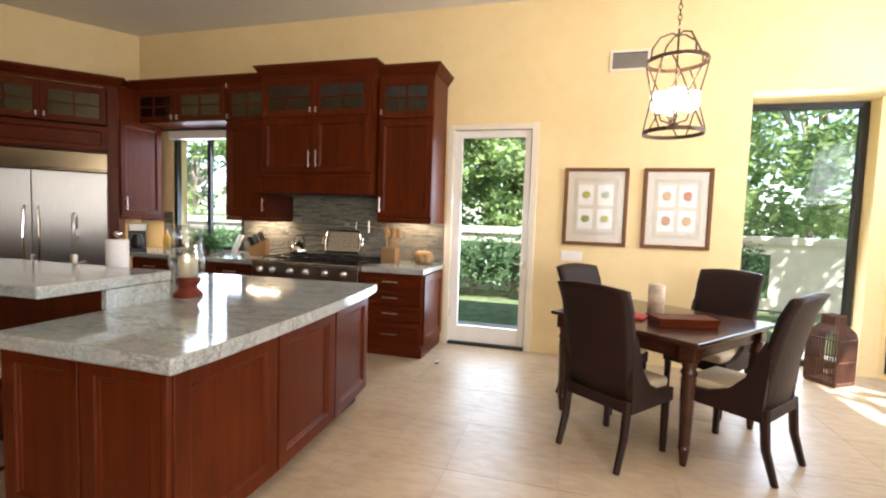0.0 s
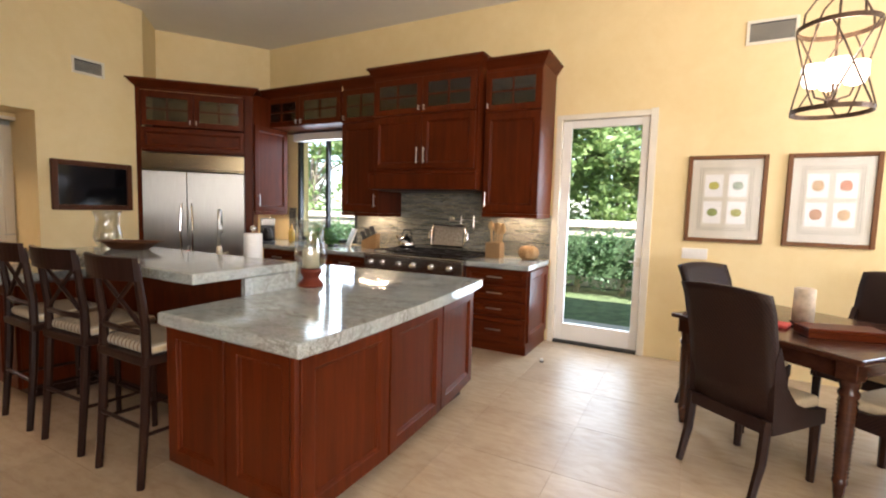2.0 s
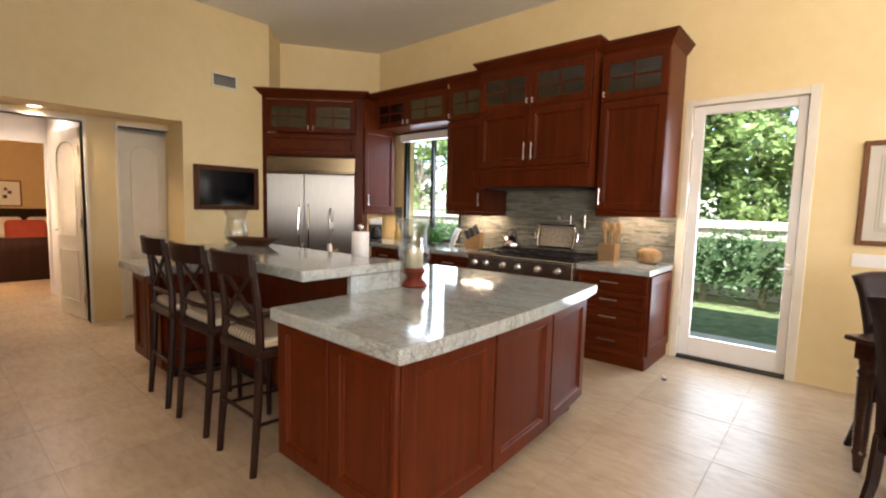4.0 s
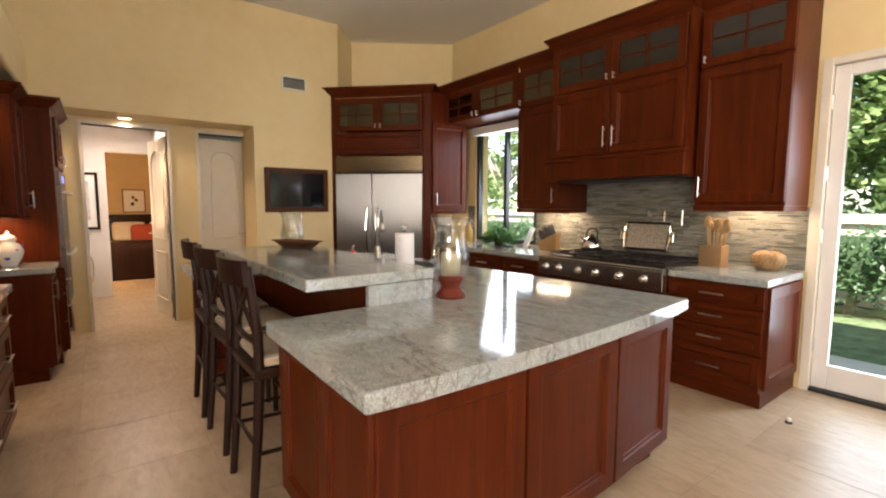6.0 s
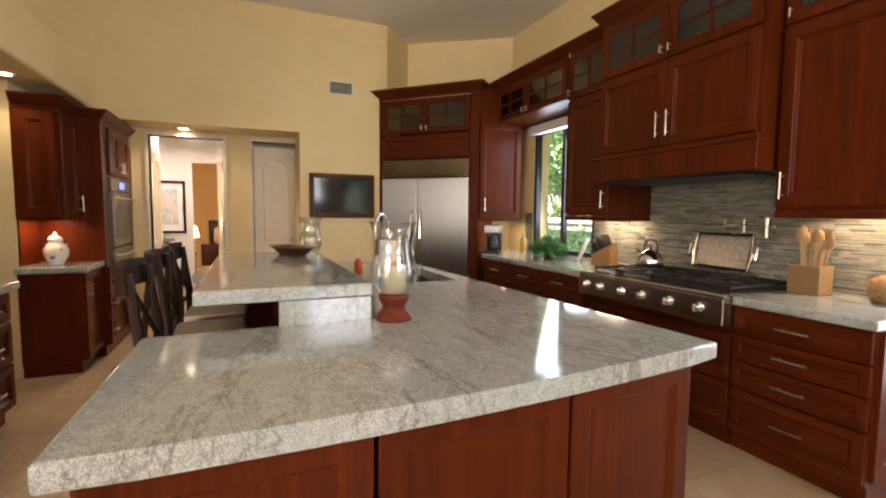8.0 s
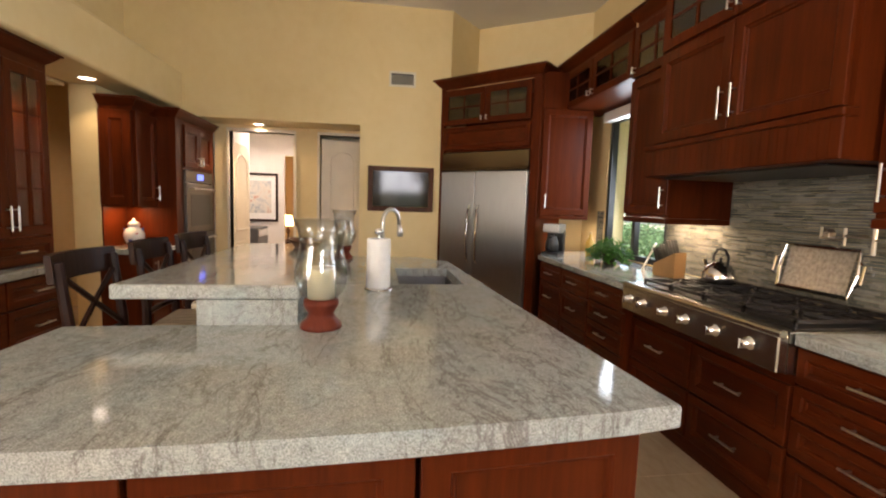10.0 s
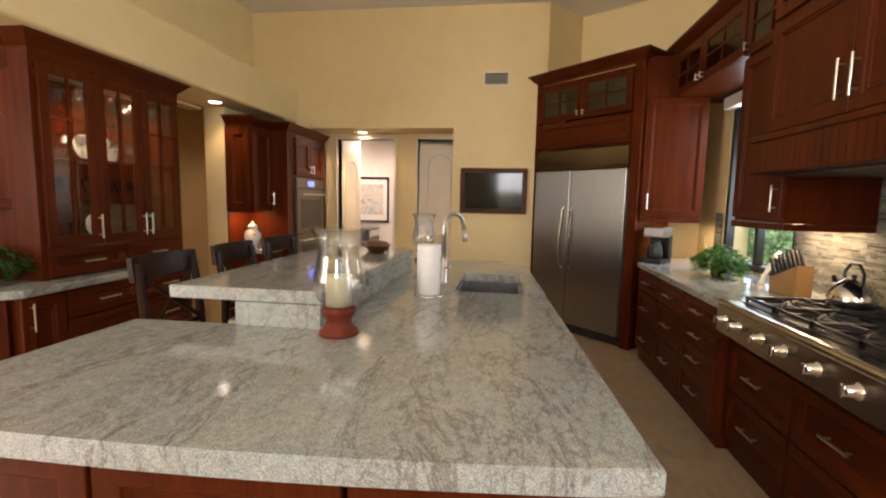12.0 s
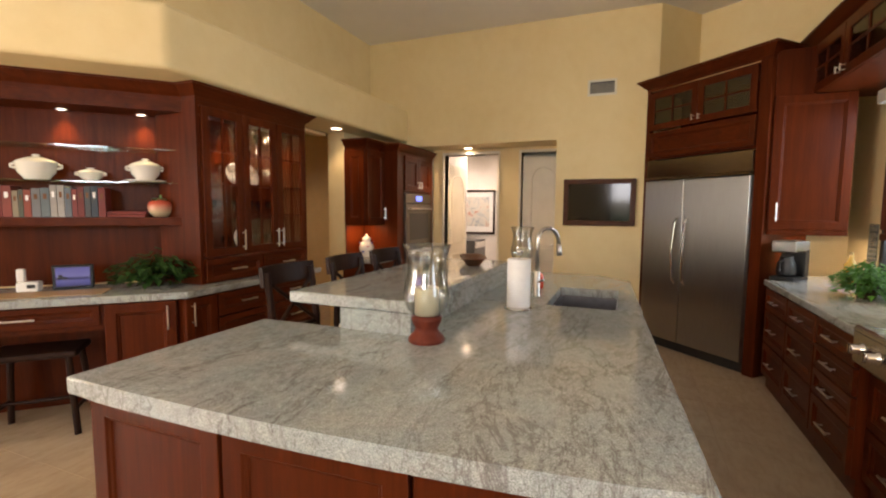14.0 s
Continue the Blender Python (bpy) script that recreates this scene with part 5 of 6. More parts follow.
part("spout", tube([(-0.08, 0, 0.07), (-0.12, 0, 0.10), (-0.14, 0, 0.135)], [0.022, 0.015, 0.011]), CHROME, kt)
part("handle", tube([(-0.06, 0, 0.115), (-0.065, 0, 0.17), (-0.03, 0, 0.215), (0.03, 0, 0.215), (0.065, 0, 0.17), (0.06, 0, 0.115)], 0.008), BLACK, kt)
sv = thing("serving_tray", pose(-2.55, 8.52, NZ + 0.046, -12), "ornate silver serving tray leaning on the splashback", "tray")
PEWTER = plain("worn_silver", (0.40, 0.37, 0.32), 0.30, 1.0, 0.35, 45, 0, 0.7)
part("plate", boxes(((-0.19, 0, 0.04), (0.19, 0.006, 0.27)), bev=0.003), PEWTER, sv)
tb = tube([(-0.21, 0, 0.03), (0.21, 0, 0.03), (0.225, 0, 0.15), (0.21, 0, 0.28), (-0.21, 0, 0.28), (-0.225, 0, 0.15), (-0.21, 0, 0.03)], 0.012, 8)
part("rim", tb, CHROME, sv)
for s in (-1, 1):
    part("handle", tube([(s * 0.22, 0, 0.09), (s * 0.255, -0.01, 0.11), (s * 0.255, -0.01, 0.20), (s * 0.22, 0, 0.22)], 0.009), CHROME, sv)
WICKER, nt, b = material("woven_wicker")
wv = nt.nodes.new("ShaderNodeTexWave")
wv.bands_direction = "Z"
wv.inputs["Scale"].default_value = 28
wv.inputs["Distortion"].default_value = 2.0
nt.links.new(coords(nt), wv.inputs["Vector"])
nt.links.new(ramp(nt, wv.outputs["Fac"], [(0.2, (0.20, 0.10, 0.04)), (0.8, (0.52, 0.33, 0.16))]), b.inputs["Base Color"])
bump(nt, b, wv.outputs["Fac"], 0.8, 0.01)
cr = thing("utensil_basket", pose(-1.90, 8.42, NZ), "square woven basket full of wooden utensils", "basket")
part("basket", boxes(((-0.083, -0.07, 0), (0.083, -0.063, 0.165)), ((-0.083, 0.063, 0), (0.083, 0.07, 0.165)), ((-0.083, -0.063, 0), (-0.076, 0.063, 0.165)), ((0.076, -0.063, 0), (0.083, 0.063, 0.165)), ((-0.076, -0.063, 0), (0.076, 0.063, 0.008))), WICKER, cr)
for k in range(12):
    x, y = rnd.uniform(-0.055, 0.055), rnd.uniform(-0.03, 0.03)
    tx, ty, h = x * 2.0, y * 1.8, rnd.uniform(0.26, 0.34)
    sp = thing("wooden_spoon", pose(-1.90, 8.42, NZ), "wooden cooking spoon standing in the basket", "spoon", "wooden utensils")
    bm = tube([(x, y, 0.012), (tx, ty, h)], 0.006, 6)
    bmesh.ops.create_icosphere(bm, subdivisions=2, radius=1, matrix=Matrix.Translation((tx, ty, h + 0.02)) @ Matrix.Diagonal((0.027, 0.009, 0.042, 1)))
    part("spoon", bm, MAPLE, sp)
pk = thing("straw_pumpkin", pose(-1.525, 8.45, NZ), "round straw-wrapped pumpkin ornament on the worktop", "ornament")
pb = bmesh.new()
prof = [(0.0, 0.012), (0.05, 0.0), (0.09, 0.02), (0.112, 0.07), (0.10, 0.12), (0.06, 0.145), (0.02, 0.138), (0, 0.132)]
lathe(prof, 32, pb)
for v in pb.verts:
    a = math.atan2(v.co.y, v.co.x)
    k = 1 + 0.05 * math.cos(8 * a)
    v.co.x *= k
    v.co.y *= k
STRAW = plain("straw", (0.34, 0.20, 0.085), 0.85, 0, 0.35, 60, 0, 0.8)
part("body", pb, STRAW, pk, "", True)
part("stem", tube([(0, 0, 0.13), (0.01, 0, 0.16), (0.025, 0, 0.175)], 0.007), BARK, pk)
kb = thing("knife_block", pose(-3.52, 8.36, NZ, 0, 0, -78), "maple knife block full of black-handled knives", "knife block")
bm = bmesh.new()
prism(bm, [(-0.055, -0.12), (0.055, -0.12), (0.055, 0.08), (-0.055, 0.08)], 0, 0.19)
for v in bm.verts:
    if v.co.z > 0.1 and v.co.y < 0:
        v.co.z, v.co.y = 0.09, -0.12
part("block", bm, plain("dark_maple", (0.34, 0.19, 0.075), 0.45), kb)
for r in range(3):
    for c in range(4):
        y = -0.095 + r * 0.06
        z = 0.10 + r * 0.032
        x = -0.042 + c * 0.028
        part("knife_handle", tube([(x, y, z), (x, y - 0.045, z + 0.11)], 0.011, 6), BLACK, kb)
tagged(part("cookbook_stand", boxes(((-0.10, -0.004, 0), (0.10, 0.012, 0.24)), bev=0.003), WHITE), "white recipe tablet leaning on a stand", "tablet").matrix_world = pose(-3.93, 8.38, NZ + 0.004, -22, 0, -35)
pot_plant(pose(-4.20, 8.22, NZ), 0.23, 0.18, 0.27, 560, 0.042, HERB, "bushy green potted basil by the window", 8)
bt = thing("oil_bottle", pose(-4.95, 8.40, NZ), "tall amber oil bottle beside the plant", "bottle")
part("bottle", lathe([(0, 0), (0.04, 0), (0.045, 0.02), (0.045, 0.15), (0.018, 0.19), (0.015, 0.23), (0, 0.23)], 20), plain("amber_oil", (0.45, 0.28, 0.06), 0.15), bt, "", True)
part("cork", lathe([(0, 0.25), (0.013, 0.25), (0.013, 0.228)], 12), MAPLE, bt)
cf = thing("coffee_maker", pose(-4.97, 8.00, NZ, 0, 0, 50), "black and steel drip coffee maker on the worktop", "coffee maker")
part("base", boxes(((-0.09, -0.12, 0), (0.09, 0.12, 0.035)), bev=0.008), BLACK, cf)
part("column", boxes(((-0.09, 0.05, 0.0355), (0.09, 0.12, 0.26)), bev=0.006), BLACK, cf)
part("head", boxes(((-0.09, -0.11, 0.235), (0.09, 0.12, 0.33)), bev=0.012, seg=2), STEEL, cf)
part("carafe", lathe([(0, 0), (0.06, 0), (0.07, 0.04), (0.065, 0.10), (0.045, 0.15), (0.05, 0.165), (0, 0.16)], 22), BLACK, cf, "", True).matrix_local = pose(0, -0.045, 0.036)
part("carafe_handle", tube([(0, -0.10, 0.17), (0, -0.155, 0.165), (0, -0.15, 0.08), (0, -0.11, 0.06)], 0.009), BLACK, cf)

# ---- things on the island ----
def hurricane(m, label):
    hc = thing("hurricane_lamp", m, label, "candle holder", "hurricane lamps")
    RED = bpy.data.materials.get("red_base") or wood("red_base", (0.075, 0.014, 0.008), (0.17, 0.038, 0.020))
    part("base", lathe([(0, 0), (0.078, 0), (0.082, 0.007), (0.077, 0.022), (0.055, 0.045), (0.050, 0.062), (0.064, 0.086), (0.068, 0.097), (0.068, 0.112), (0.055, 0.118), (0, 0.118)], 32), RED, hc, "turned red-brown wooden base", True)
    outer = [(0.060, 0.120), (0.088, 0.150), (0.104, 0.195), (0.103, 0.230), (0.088, 0.295), (0.083, 0.330), (0.088, 0.375), (0.106, 0.425)]
    shade = part("shade", lathe(outer + [(r - 0.0035, z) for r, z in outer[::-1]], 40), CRYSTAL, hc, "flared clear glass shade", True)
    part("rim", tube([(0.105 * math.cos(a), 0.105 * math.sin(a), 0.426) for a in [2 * math.pi * i / 40 for i in range(41)]], 0.0028, 6, None, False), CRYSTAL, shade, "", True)
    part("candle", lathe([(0, 0.119), (0.052, 0.119), (0.053, 0.232), (0.050, 0.242), (0.036, 0.236), (0, 0.234)], 28), WAX, hc, "ivory pillar candle", True)
    part("wick", tube([(0, 0, 0.234), (0.002, 0, 0.252)], 0.0015, 5), BLACK, hc)

hurricane(pose(-2.19, 5.935, IZ), "clear glass hurricane lamp with ivory candle on red base")
hurricane(pose(-4.48, 5.86, IZ), "glass hurricane lamp on the far island worktop")
tw = thing("paper_towel_holder", pose(-3.01, 6.16, IZ), "white paper towel roll on a chrome holder", "paper towel")
part("base", lathe([(0, 0), (0.08, 0), (0.082, 0.006), (0.07, 0.014), (0, 0.016)], 28), CHROME, tw, "", True)
part("roll", lathe([(0.02, 0.0165), (0.066, 0.0165), (0.068, 0.02), (0.068, 0.292), (0.066, 0.296), (0.02, 0.296), (0.02, 0.0165)], 32), PAPER, tw, "", True)
part("post", tube([(0, 0, 0.012), (0, 0, 0.32)], 0.008), CHROME, tw)
part("finial", lathe([(0.008, 0.315), (0.022, 0.326), (0.025, 0.340), (0.014, 0.354), (0, 0.357)], 16), CHROME, tw, "", True)
fc = thing("kitchen_tap", pose(-3.45, 6.185, IZ, 0, 0, 50), "brushed nickel gooseneck pull-down kitchen tap", "tap")
part("base", lathe([(0, 0), (0.028, 0), (0.028, 0.01), (0.022, 0.015), (0.022, 0.16), (0.016, 0.17), (0, 0.17)], 20), NICKEL, fc, "", True)
pts = [(0, 0, 0.16), (0, 0, 0.37)] + [(0, 0.09 - 0.09 * math.cos(a), 0.37 + 0.09 * math.sin(a)) for a in [math.pi * k / 10 for k in range(1, 10)]] + [(0, 0.185, 0.34)]
part("spout", tube(pts, 0.013, 12), NICKEL, fc, "", True)
part("spray_head", tube([(0, 0.183, 0.35), (0, 0.192, 0.30), (0, 0.195, 0.27)], [0.015, 0.018, 0.020], 12), NICKEL, fc, "", True)
part("lever", tube([(0.02, 0, 0.10), (0.07, 0, 0.12)], 0.007), NICKEL, fc)
sk = thing("sink", pose(0, 0, 0), "undermount stainless steel sink in the island", "sink")
SINK = plain("sink_steel", (0.22, 0.21, 0.21), 0.33, 1.0, 0.1, 20)
x0, x1, y0, y1, zb, zt = -3.895, -3.21, 6.295, 6.695, 0.62, IZ - 0.063
part("bowl", boxes(((x0, y0, zb), (x1, y1, zb + 0.006)), ((x0, y0, zb + 0.006), (x0 + 0.006, y1, zt)), ((x1 - 0.006, y0, zb + 0.006), (x1, y1, zt)), ((x0 + 0.006, y0, zb + 0.006), (x1 - 0.006, y0 + 0.006, zt)), ((x0 + 0.006, y1 - 0.006, zb + 0.006), (x1 - 0.006, y1, zt))), SINK, sk)
part("drain", lathe([(0, 0.003), (0.04, 0.004), (0.045, 0)], 20), NICKEL, sk).matrix_local = pose((x0 + x1) / 2, (y0 + y1) / 2, zb + 0.0065)
so = thing("soap_bottle", pose(-3.80, 6.14, IZ), "clear bottle of red hand soap with white pump", "soap bottle")
part("bottle", lathe([(0, 0), (0.03, 0), (0.032, 0.01), (0.032, 0.09), (0.018, 0.11), (0.012, 0.115), (0, 0.115)], 18), plain("red_soap", (0.6, 0.08, 0.04), 0.15), so, "", True)
part("pump", tube([(0, 0, 0.112), (0, 0, 0.15), (0.03, 0, 0.15)], 0.006), WHITE, so)
bw = thing("dough_bowl", pose(-3.72, 5.64, BZ, 0, 0, 22), "carved dark wooden dough bowl on the bar", "bowl")
bm = bmesh.new()
prof = []
for k, (a, b, zz) in enumerate(((0.13, 0.05, 0.0), (0.20, 0.09, 0.055), (0.235, 0.10, 0.06), (0.225, 0.092, 0.062), (0.185, 0.075, 0.055), (0.12, 0.04, 0.018))):
    prof.append([bm.verts.new((math.copysign(abs(math.cos(t)) ** 0.5, math.cos(t)) * a, math.copysign(abs(math.sin(t)) ** 0.5, math.sin(t)) * b, zz)) for t in [2 * math.pi * i / 32 for i in range(32)]])
for p, q in zip(prof, prof[1:]):
    for i in range(32):
        j = (i + 1) % 32
        bm.faces.new((p[i], p[j], q[j], q[i]))
bm.faces.new(prof[0][::-1])
bm.faces.new(prof[-1])
part("bowl", bm, wood("worn_bowl_wood", (0.06, 0.022, 0.010), (0.20, 0.085, 0.040), "x", 0.45), bw, "", True)

# ---- bar stools ----
STRIPE, nt, b = material("striped_cushion")
sx = nt.nodes.new("ShaderNodeTexWave")
sx.bands_direction = "X"
sx.inputs["Scale"].default_value = 9
nt.links.new(coords(nt), sx.inputs["Vector"])
nt.links.new(ramp(nt, sx.outputs["Fac"], [(0.25, (0.16, 0.10, 0.06)), (0.45, (0.50, 0.40, 0.25)), (0.7, (0.56, 0.50, 0.38)), (0.9, (0.28, 0.25, 0.20))]), b.inputs["Base Color"])
b.inputs["Roughness"].default_value = 0.85

def bar_stool(m):
    st = thing("bar_stool", m, "dark espresso wooden bar stool with X back and striped cushion", "stool", "stools along the bar")
    for s in (-1, 1):
        x = s * 0.19
        part("back_leg", tube([(x, -0.0, 0), (x, 0.03, 0.35), (x, 0.045, 0.62), (x * 0.98, 0.045, 0.80), (x * 0.98, 0.01, 1.10)], [0.018, 0.022, 0.024, 0.022, 0.018], 8), ESPRESSO, st)
        part("front_leg", tube([(x, 0.40, 0), (x, 0.40, 0.62)], [0.016, 0.022], 8), ESPRESSO, st)
        part("side_stretcher", tube([(x, 0.02, 0.26), (x, 0.40, 0.24)], 0.010), ESPRESSO, st)
        c = -0.16 * s
        part("back_brace", tube([(x * 0.9, 0.045, 0.78), (0, 0.03, 0.91), (c, 0.02, 1.03)], 0.012, 6), ESPRESSO, st)
    part("front_stretcher", tube([(-0.19, 0.40, 0.20), (0.19, 0.40, 0.20)], 0.013), ESPRESSO, st)
    part("back_stretcher", tube([(-0.19, 0.02, 0.30), (0.19, 0.02, 0.30)], 0.010), ESPRESSO, st)
    bm = bmesh.new()
    n = 12
    for k in range(n):
        x0, x1 = -0.215 + 0.43 * k / n, -0.215 + 0.43 * (k + 1) / n
        c0, c1 = -0.045 * (1 - (x0 / 0.215) ** 2), -0.045 * (1 - (x1 / 0.215) ** 2)
        q = [bm.verts.new((x, 0.0 + c + dy, z)) for x, c in ((x0, c0), (x1, c1)) for dy, z in ((-0.012, 1.02), (0.014, 1.02), (0.004, 1.13), (-0.022, 1.13))]
        for f in ((0, 3, 7, 4), (1, 5, 6, 2), (3, 2, 6, 7), (0, 4, 5, 1)):
            bm.faces.new([q[i] for i in f])
        if k == 0:
            bm.faces.new([q[i] for i in (0, 1, 2, 3)])
        if k == n - 1:
            bm.faces.new([q[i] for i in (4, 7, 6, 5)])
    bmesh.ops.remove_doubles(bm, verts=bm.verts[:], dist=0.0005)
    bmesh.ops.recalc_face_normals(bm, faces=bm.faces[:])
    part("top_rail", bm, ESPRESSO, st)
    part("lower_rail", tube([(-0.185, 0.045, 0.76), (0, 0.03, 0.76), (0.185, 0.045, 0.76)], 0.016, 6), ESPRESSO, st)
    part("seat", prism(bmesh.new(), [(-0.215, 0.02), (0.215, 0.02), (0.225, 0.43), (-0.225, 0.43)], 0.60, 0.645, 0.01, 2), ESPRESSO, st)
    cu = prism(bmesh.new(), [(-0.20, 0.05), (0.20, 0.05), (0.21, 0.42), (-0.21, 0.42)], 0.646, 0.70, 0.02, 3)
    part("cushion", cu, STRIPE, st, "striped tan seat cushion", True)
    return st

first = bar_stool(pose(-2.495, 4.92, 0))
copy_thing(first, pose(-3.075, 4.92, 0, 0, 0, 2))
copy_thing(first, pose(-3.645, 4.92, 0, 0, 0, -2))

# ---- dining corner ----
TA = -39.5
TC = (0.633, 7.22)
RATTAN, nt, b = material("woven_rattan")
v = coords(nt, (1, 1, 1))
w1 = nt.nodes.new("ShaderNodeTexWave")
w1.bands_direction = "Z"
w1.inputs["Scale"].default_value, w1.inputs["Distortion"].default_value = 34, 0.6
w2 = nt.nodes.new("ShaderNodeTexWave")
w2.bands_direction = "DIAGONAL"
w2.inputs["Scale"].default_value, w2.inputs["Distortion"].default_value = 30, 0.5
nt.links.new(v, w1.inputs["Vector"])
nt.links.new(v, w2.inputs["Vector"])
mx = mixc(nt, 0.5, w1.outputs["Color"], w2.outputs["Color"])
nt.links.new(ramp(nt, mx, [(0.2, (0.008, 0.0035, 0.003)), (0.8, (0.032, 0.012, 0.008))]), b.inputs["Base Color"])
b.inputs["Roughness"].default_value, b.inputs["Specular IOR Level"].default_value = 0.5, 0.25
bump(nt, b, mx, 0.4, 0.004)
LINEN = plain("beige_linen", (0.58, 0.47, 0.31), 0.85, 0, 0.08, 30, 0, 0.3)

def dining_chair(m):
    ch = thing("dining_chair", m, "dark woven rattan dining chair with a beige linen seat", "chair", "chairs round the table")
    prof = [(-0.185, 0.40, 0.0), (-0.20, 0.55, 0.0), (-0.235, 0.75, 0.005), (-0.275, 0.92, 0.01), (-0.305, 1.01, 0.01), (-0.325, 1.05, 0.0)]
    bm = bmesh.new()
    n = 10
    grid = []
    for side in (0, 1):
        rows = []
        for y, z, _ in prof:
            row = []
            for k in range(n + 1):
                u = -1 + 2 * k / n
                wdt = 0.225 + 0.012 * (z - 0.4)
                bow = -0.03 * (1 - u * u)
                drop = -0.02 * u * u if z > 1.0 else 0
                row.append(bm.verts.new((u * wdt, y + bow + (0.045 if side else 0), z + drop)))
            rows.append(row)
        grid.append(rows)
    for side in (0, 1):
        for a, b2 in zip(grid[side], grid[side][1:]):
            for k in range(n):
                bm.faces.new((a[k], a[k + 1], b2[k + 1], b2[k]) if side == 0 else (a[k + 1], a[k], b2[k], b2[k + 1]))
    f, g = grid
    for k in range(n):
        bm.faces.new((f[-1][k], f[-1][k + 1], g[-1][k + 1], g[-1][k]))
        bm.faces.new((f[0][k + 1], f[0][k], g[0][k], g[0][k + 1]))
    for i in range(len(prof) - 1):
        bm.faces.new((f[i][0], f[i + 1][0], g[i + 1][0], g[i][0]))
        bm.faces.new((f[i + 1][n], f[i][n], g[i][n], g[i + 1][n]))
    bmesh.ops.recalc_face_normals(bm, faces=bm.faces[:])
    part("backrest", bm, RATTAN, ch, "", True)
    for s in (-1, 1):
        bm = bmesh.new()
        pts = [(-0.19, 0.33), (0.235, 0.33), (0.235, 0.41), (0.10, 0.42), (-0.02, 0.47), (-0.10, 0.56), (-0.15, 0.70), (-0.185, 0.78), (-0.215, 0.70)]
        a = [bm.verts.new((s * 0.20, y, z)) for y, z in pts]
        b2 = [bm.verts.new((s * 0.232, y, z)) for y, z in pts]
        bm.faces.new(a)
        bm.faces.new(b2[::-1])
        for i in range(len(pts)):
            j = (i + 1) % len(pts)
            bm.faces.new((a[i], b2[i], b2[j], a[j]))
        bmesh.ops.recalc_face_normals(bm, faces=bm.faces[:])
        part("side_wing", bm, RATTAN, ch)
        part("front_leg", tube([(s * 0.20, 0.215, 0), (s * 0.20, 0.215, 0.33)], [0.020, 0.026], 6), ESPRESSO, ch)
        part("back_leg", tube([(s * 0.205, -0.27, 0), (s * 0.205, -0.215, 0.18), (s * 0.205, -0.195, 0.40)], [0.019, 0.024, 0.026], 6), ESPRESSO, ch)
    part("seat_rail", boxes(((-0.199, -0.22, 0.33), (0.199, 0.235, 0.40)), bev=0.004), RATTAN, ch)
    part("seat_cushion", boxes(((-0.197, -0.16, 0.401), (0.197, 0.245, 0.465)), bev=0.022, seg=3), LINEN, ch, "beige linen seat cushion", True)
    return ch

c1 = dining_chair(pose(0.321, 6.695, 0, 0, 0, TA))
copy_thing(c1, pose(1.048, 6.831, 0, 0, 0, TA + 90))
copy_thing(c1, pose(1.089, 7.686, 0, 0, 0, TA + 180))
copy_thing(c1, pose(0.300, 7.490, 0, 0, 0, TA - 90))
tab = thing("dining_table", pose(TC[0], TC[1], 0, 0, 0, TA), "square dark mahogany dining table with twisted legs", "table")
part("tabletop", boxes(((-0.53, -0.53, 0.715), (0.53, 0.53, 0.745)), bev=0.01, seg=2), TABLEWOOD, tab)
part("apron", boxes(((-0.46, -0.46, 0.62), (0.46, -0.44, 0.7145)), ((-0.46, 0.44, 0.62), (0.46, 0.46, 0.7145)), ((-0.46, -0.44, 0.62), (-0.44, 0.44, 0.7145)), ((0.44, -0.44, 0.62), (0.46, 0.44, 0.7145))), TABLEWOOD, tab)
prof = [(0, 0), (0.018, 0), (0.024, 0.05), (0.028, 0.09), (0.034, 0.10), (0.030, 0.12)]
for k in range(18):
    z0 = 0.125 + k * 0.022
    prof += [(0.026 + k * 0.0006, z0), (0.034 + k * 0.0006, z0 + 0.011)]
prof += [(0.036, 0.53), (0.045, 0.545), (0.045, 0.56), (0.036, 0.575), (0.042, 0.60), (0.042, 0.62)]
for sx2 in (-1, 1):
    for sy in (-1, 1):
        lg = part("leg", lathe(prof, 16), TABLEWOOD, tab, "rope-twisted turned leg", True)
        lg.matrix_local = pose(sx2 * 0.45, sy * 0.45, 0)
        part("leg_block", boxes(((-0.045, -0.045, 0.6205), (0.045, 0.045, 0.7142)), bev=0.003), TABLEWOOD, lg)
pc = thing("pillar_candle", pose(0.609, 7.222, 0.746), "mottled cream pillar candle on a wooden dish", "candle")
part("dish", lathe([(0, 0), (0.05, 0), (0.07, 0.02), (0.065, 0.022), (0, 0.012)], 24), TABLEWOOD, pc, "", True)
part("candle", lathe([(0, 0.0225), (0.055, 0.0225), (0.055, 0.225), (0.045, 0.23), (0, 0.222)], 24), plain("mottled_wax", (0.55, 0.44, 0.32), 0.6, 0, 0.4, 14), pc, "", True)
bx2 = thing("wooden_box", pose(0.734, 6.982, 0.746, 0, 0, TA + 55), "low reddish wooden box on the dining table", "box")
part("body", boxes(((-0.19, -0.08, 0), (0.19, 0.08, 0.035)), bev=0.003), CHERRY_X, bx2)
part("lid", boxes(((-0.195, -0.085, 0.0355), (0.195, 0.085, 0.055)), bev=0.004), CHERRY_X, bx2)
tagged(part("red_napkin", boxes(((-0.10, -0.07, 0), (0.10, 0.07, 0.02)), bev=0.006), plain("red_cloth", (0.42, 0.05, 0.04), 0.8)), "folded red napkin on the dining table", "napkin").matrix_world = pose(0.428, 7.114, 0.746, 0, 0, TA + 20)

# pendant
PX, PY = 0.64, 7.20
pd = thing("pendant_lantern", pose(PX, PY, 0), "bronze cage lantern pendant with frosted glass shades", "pendant lamp")
FROST = emit("frosted_shade", (1.0, 0.86, 0.68), 0.8)

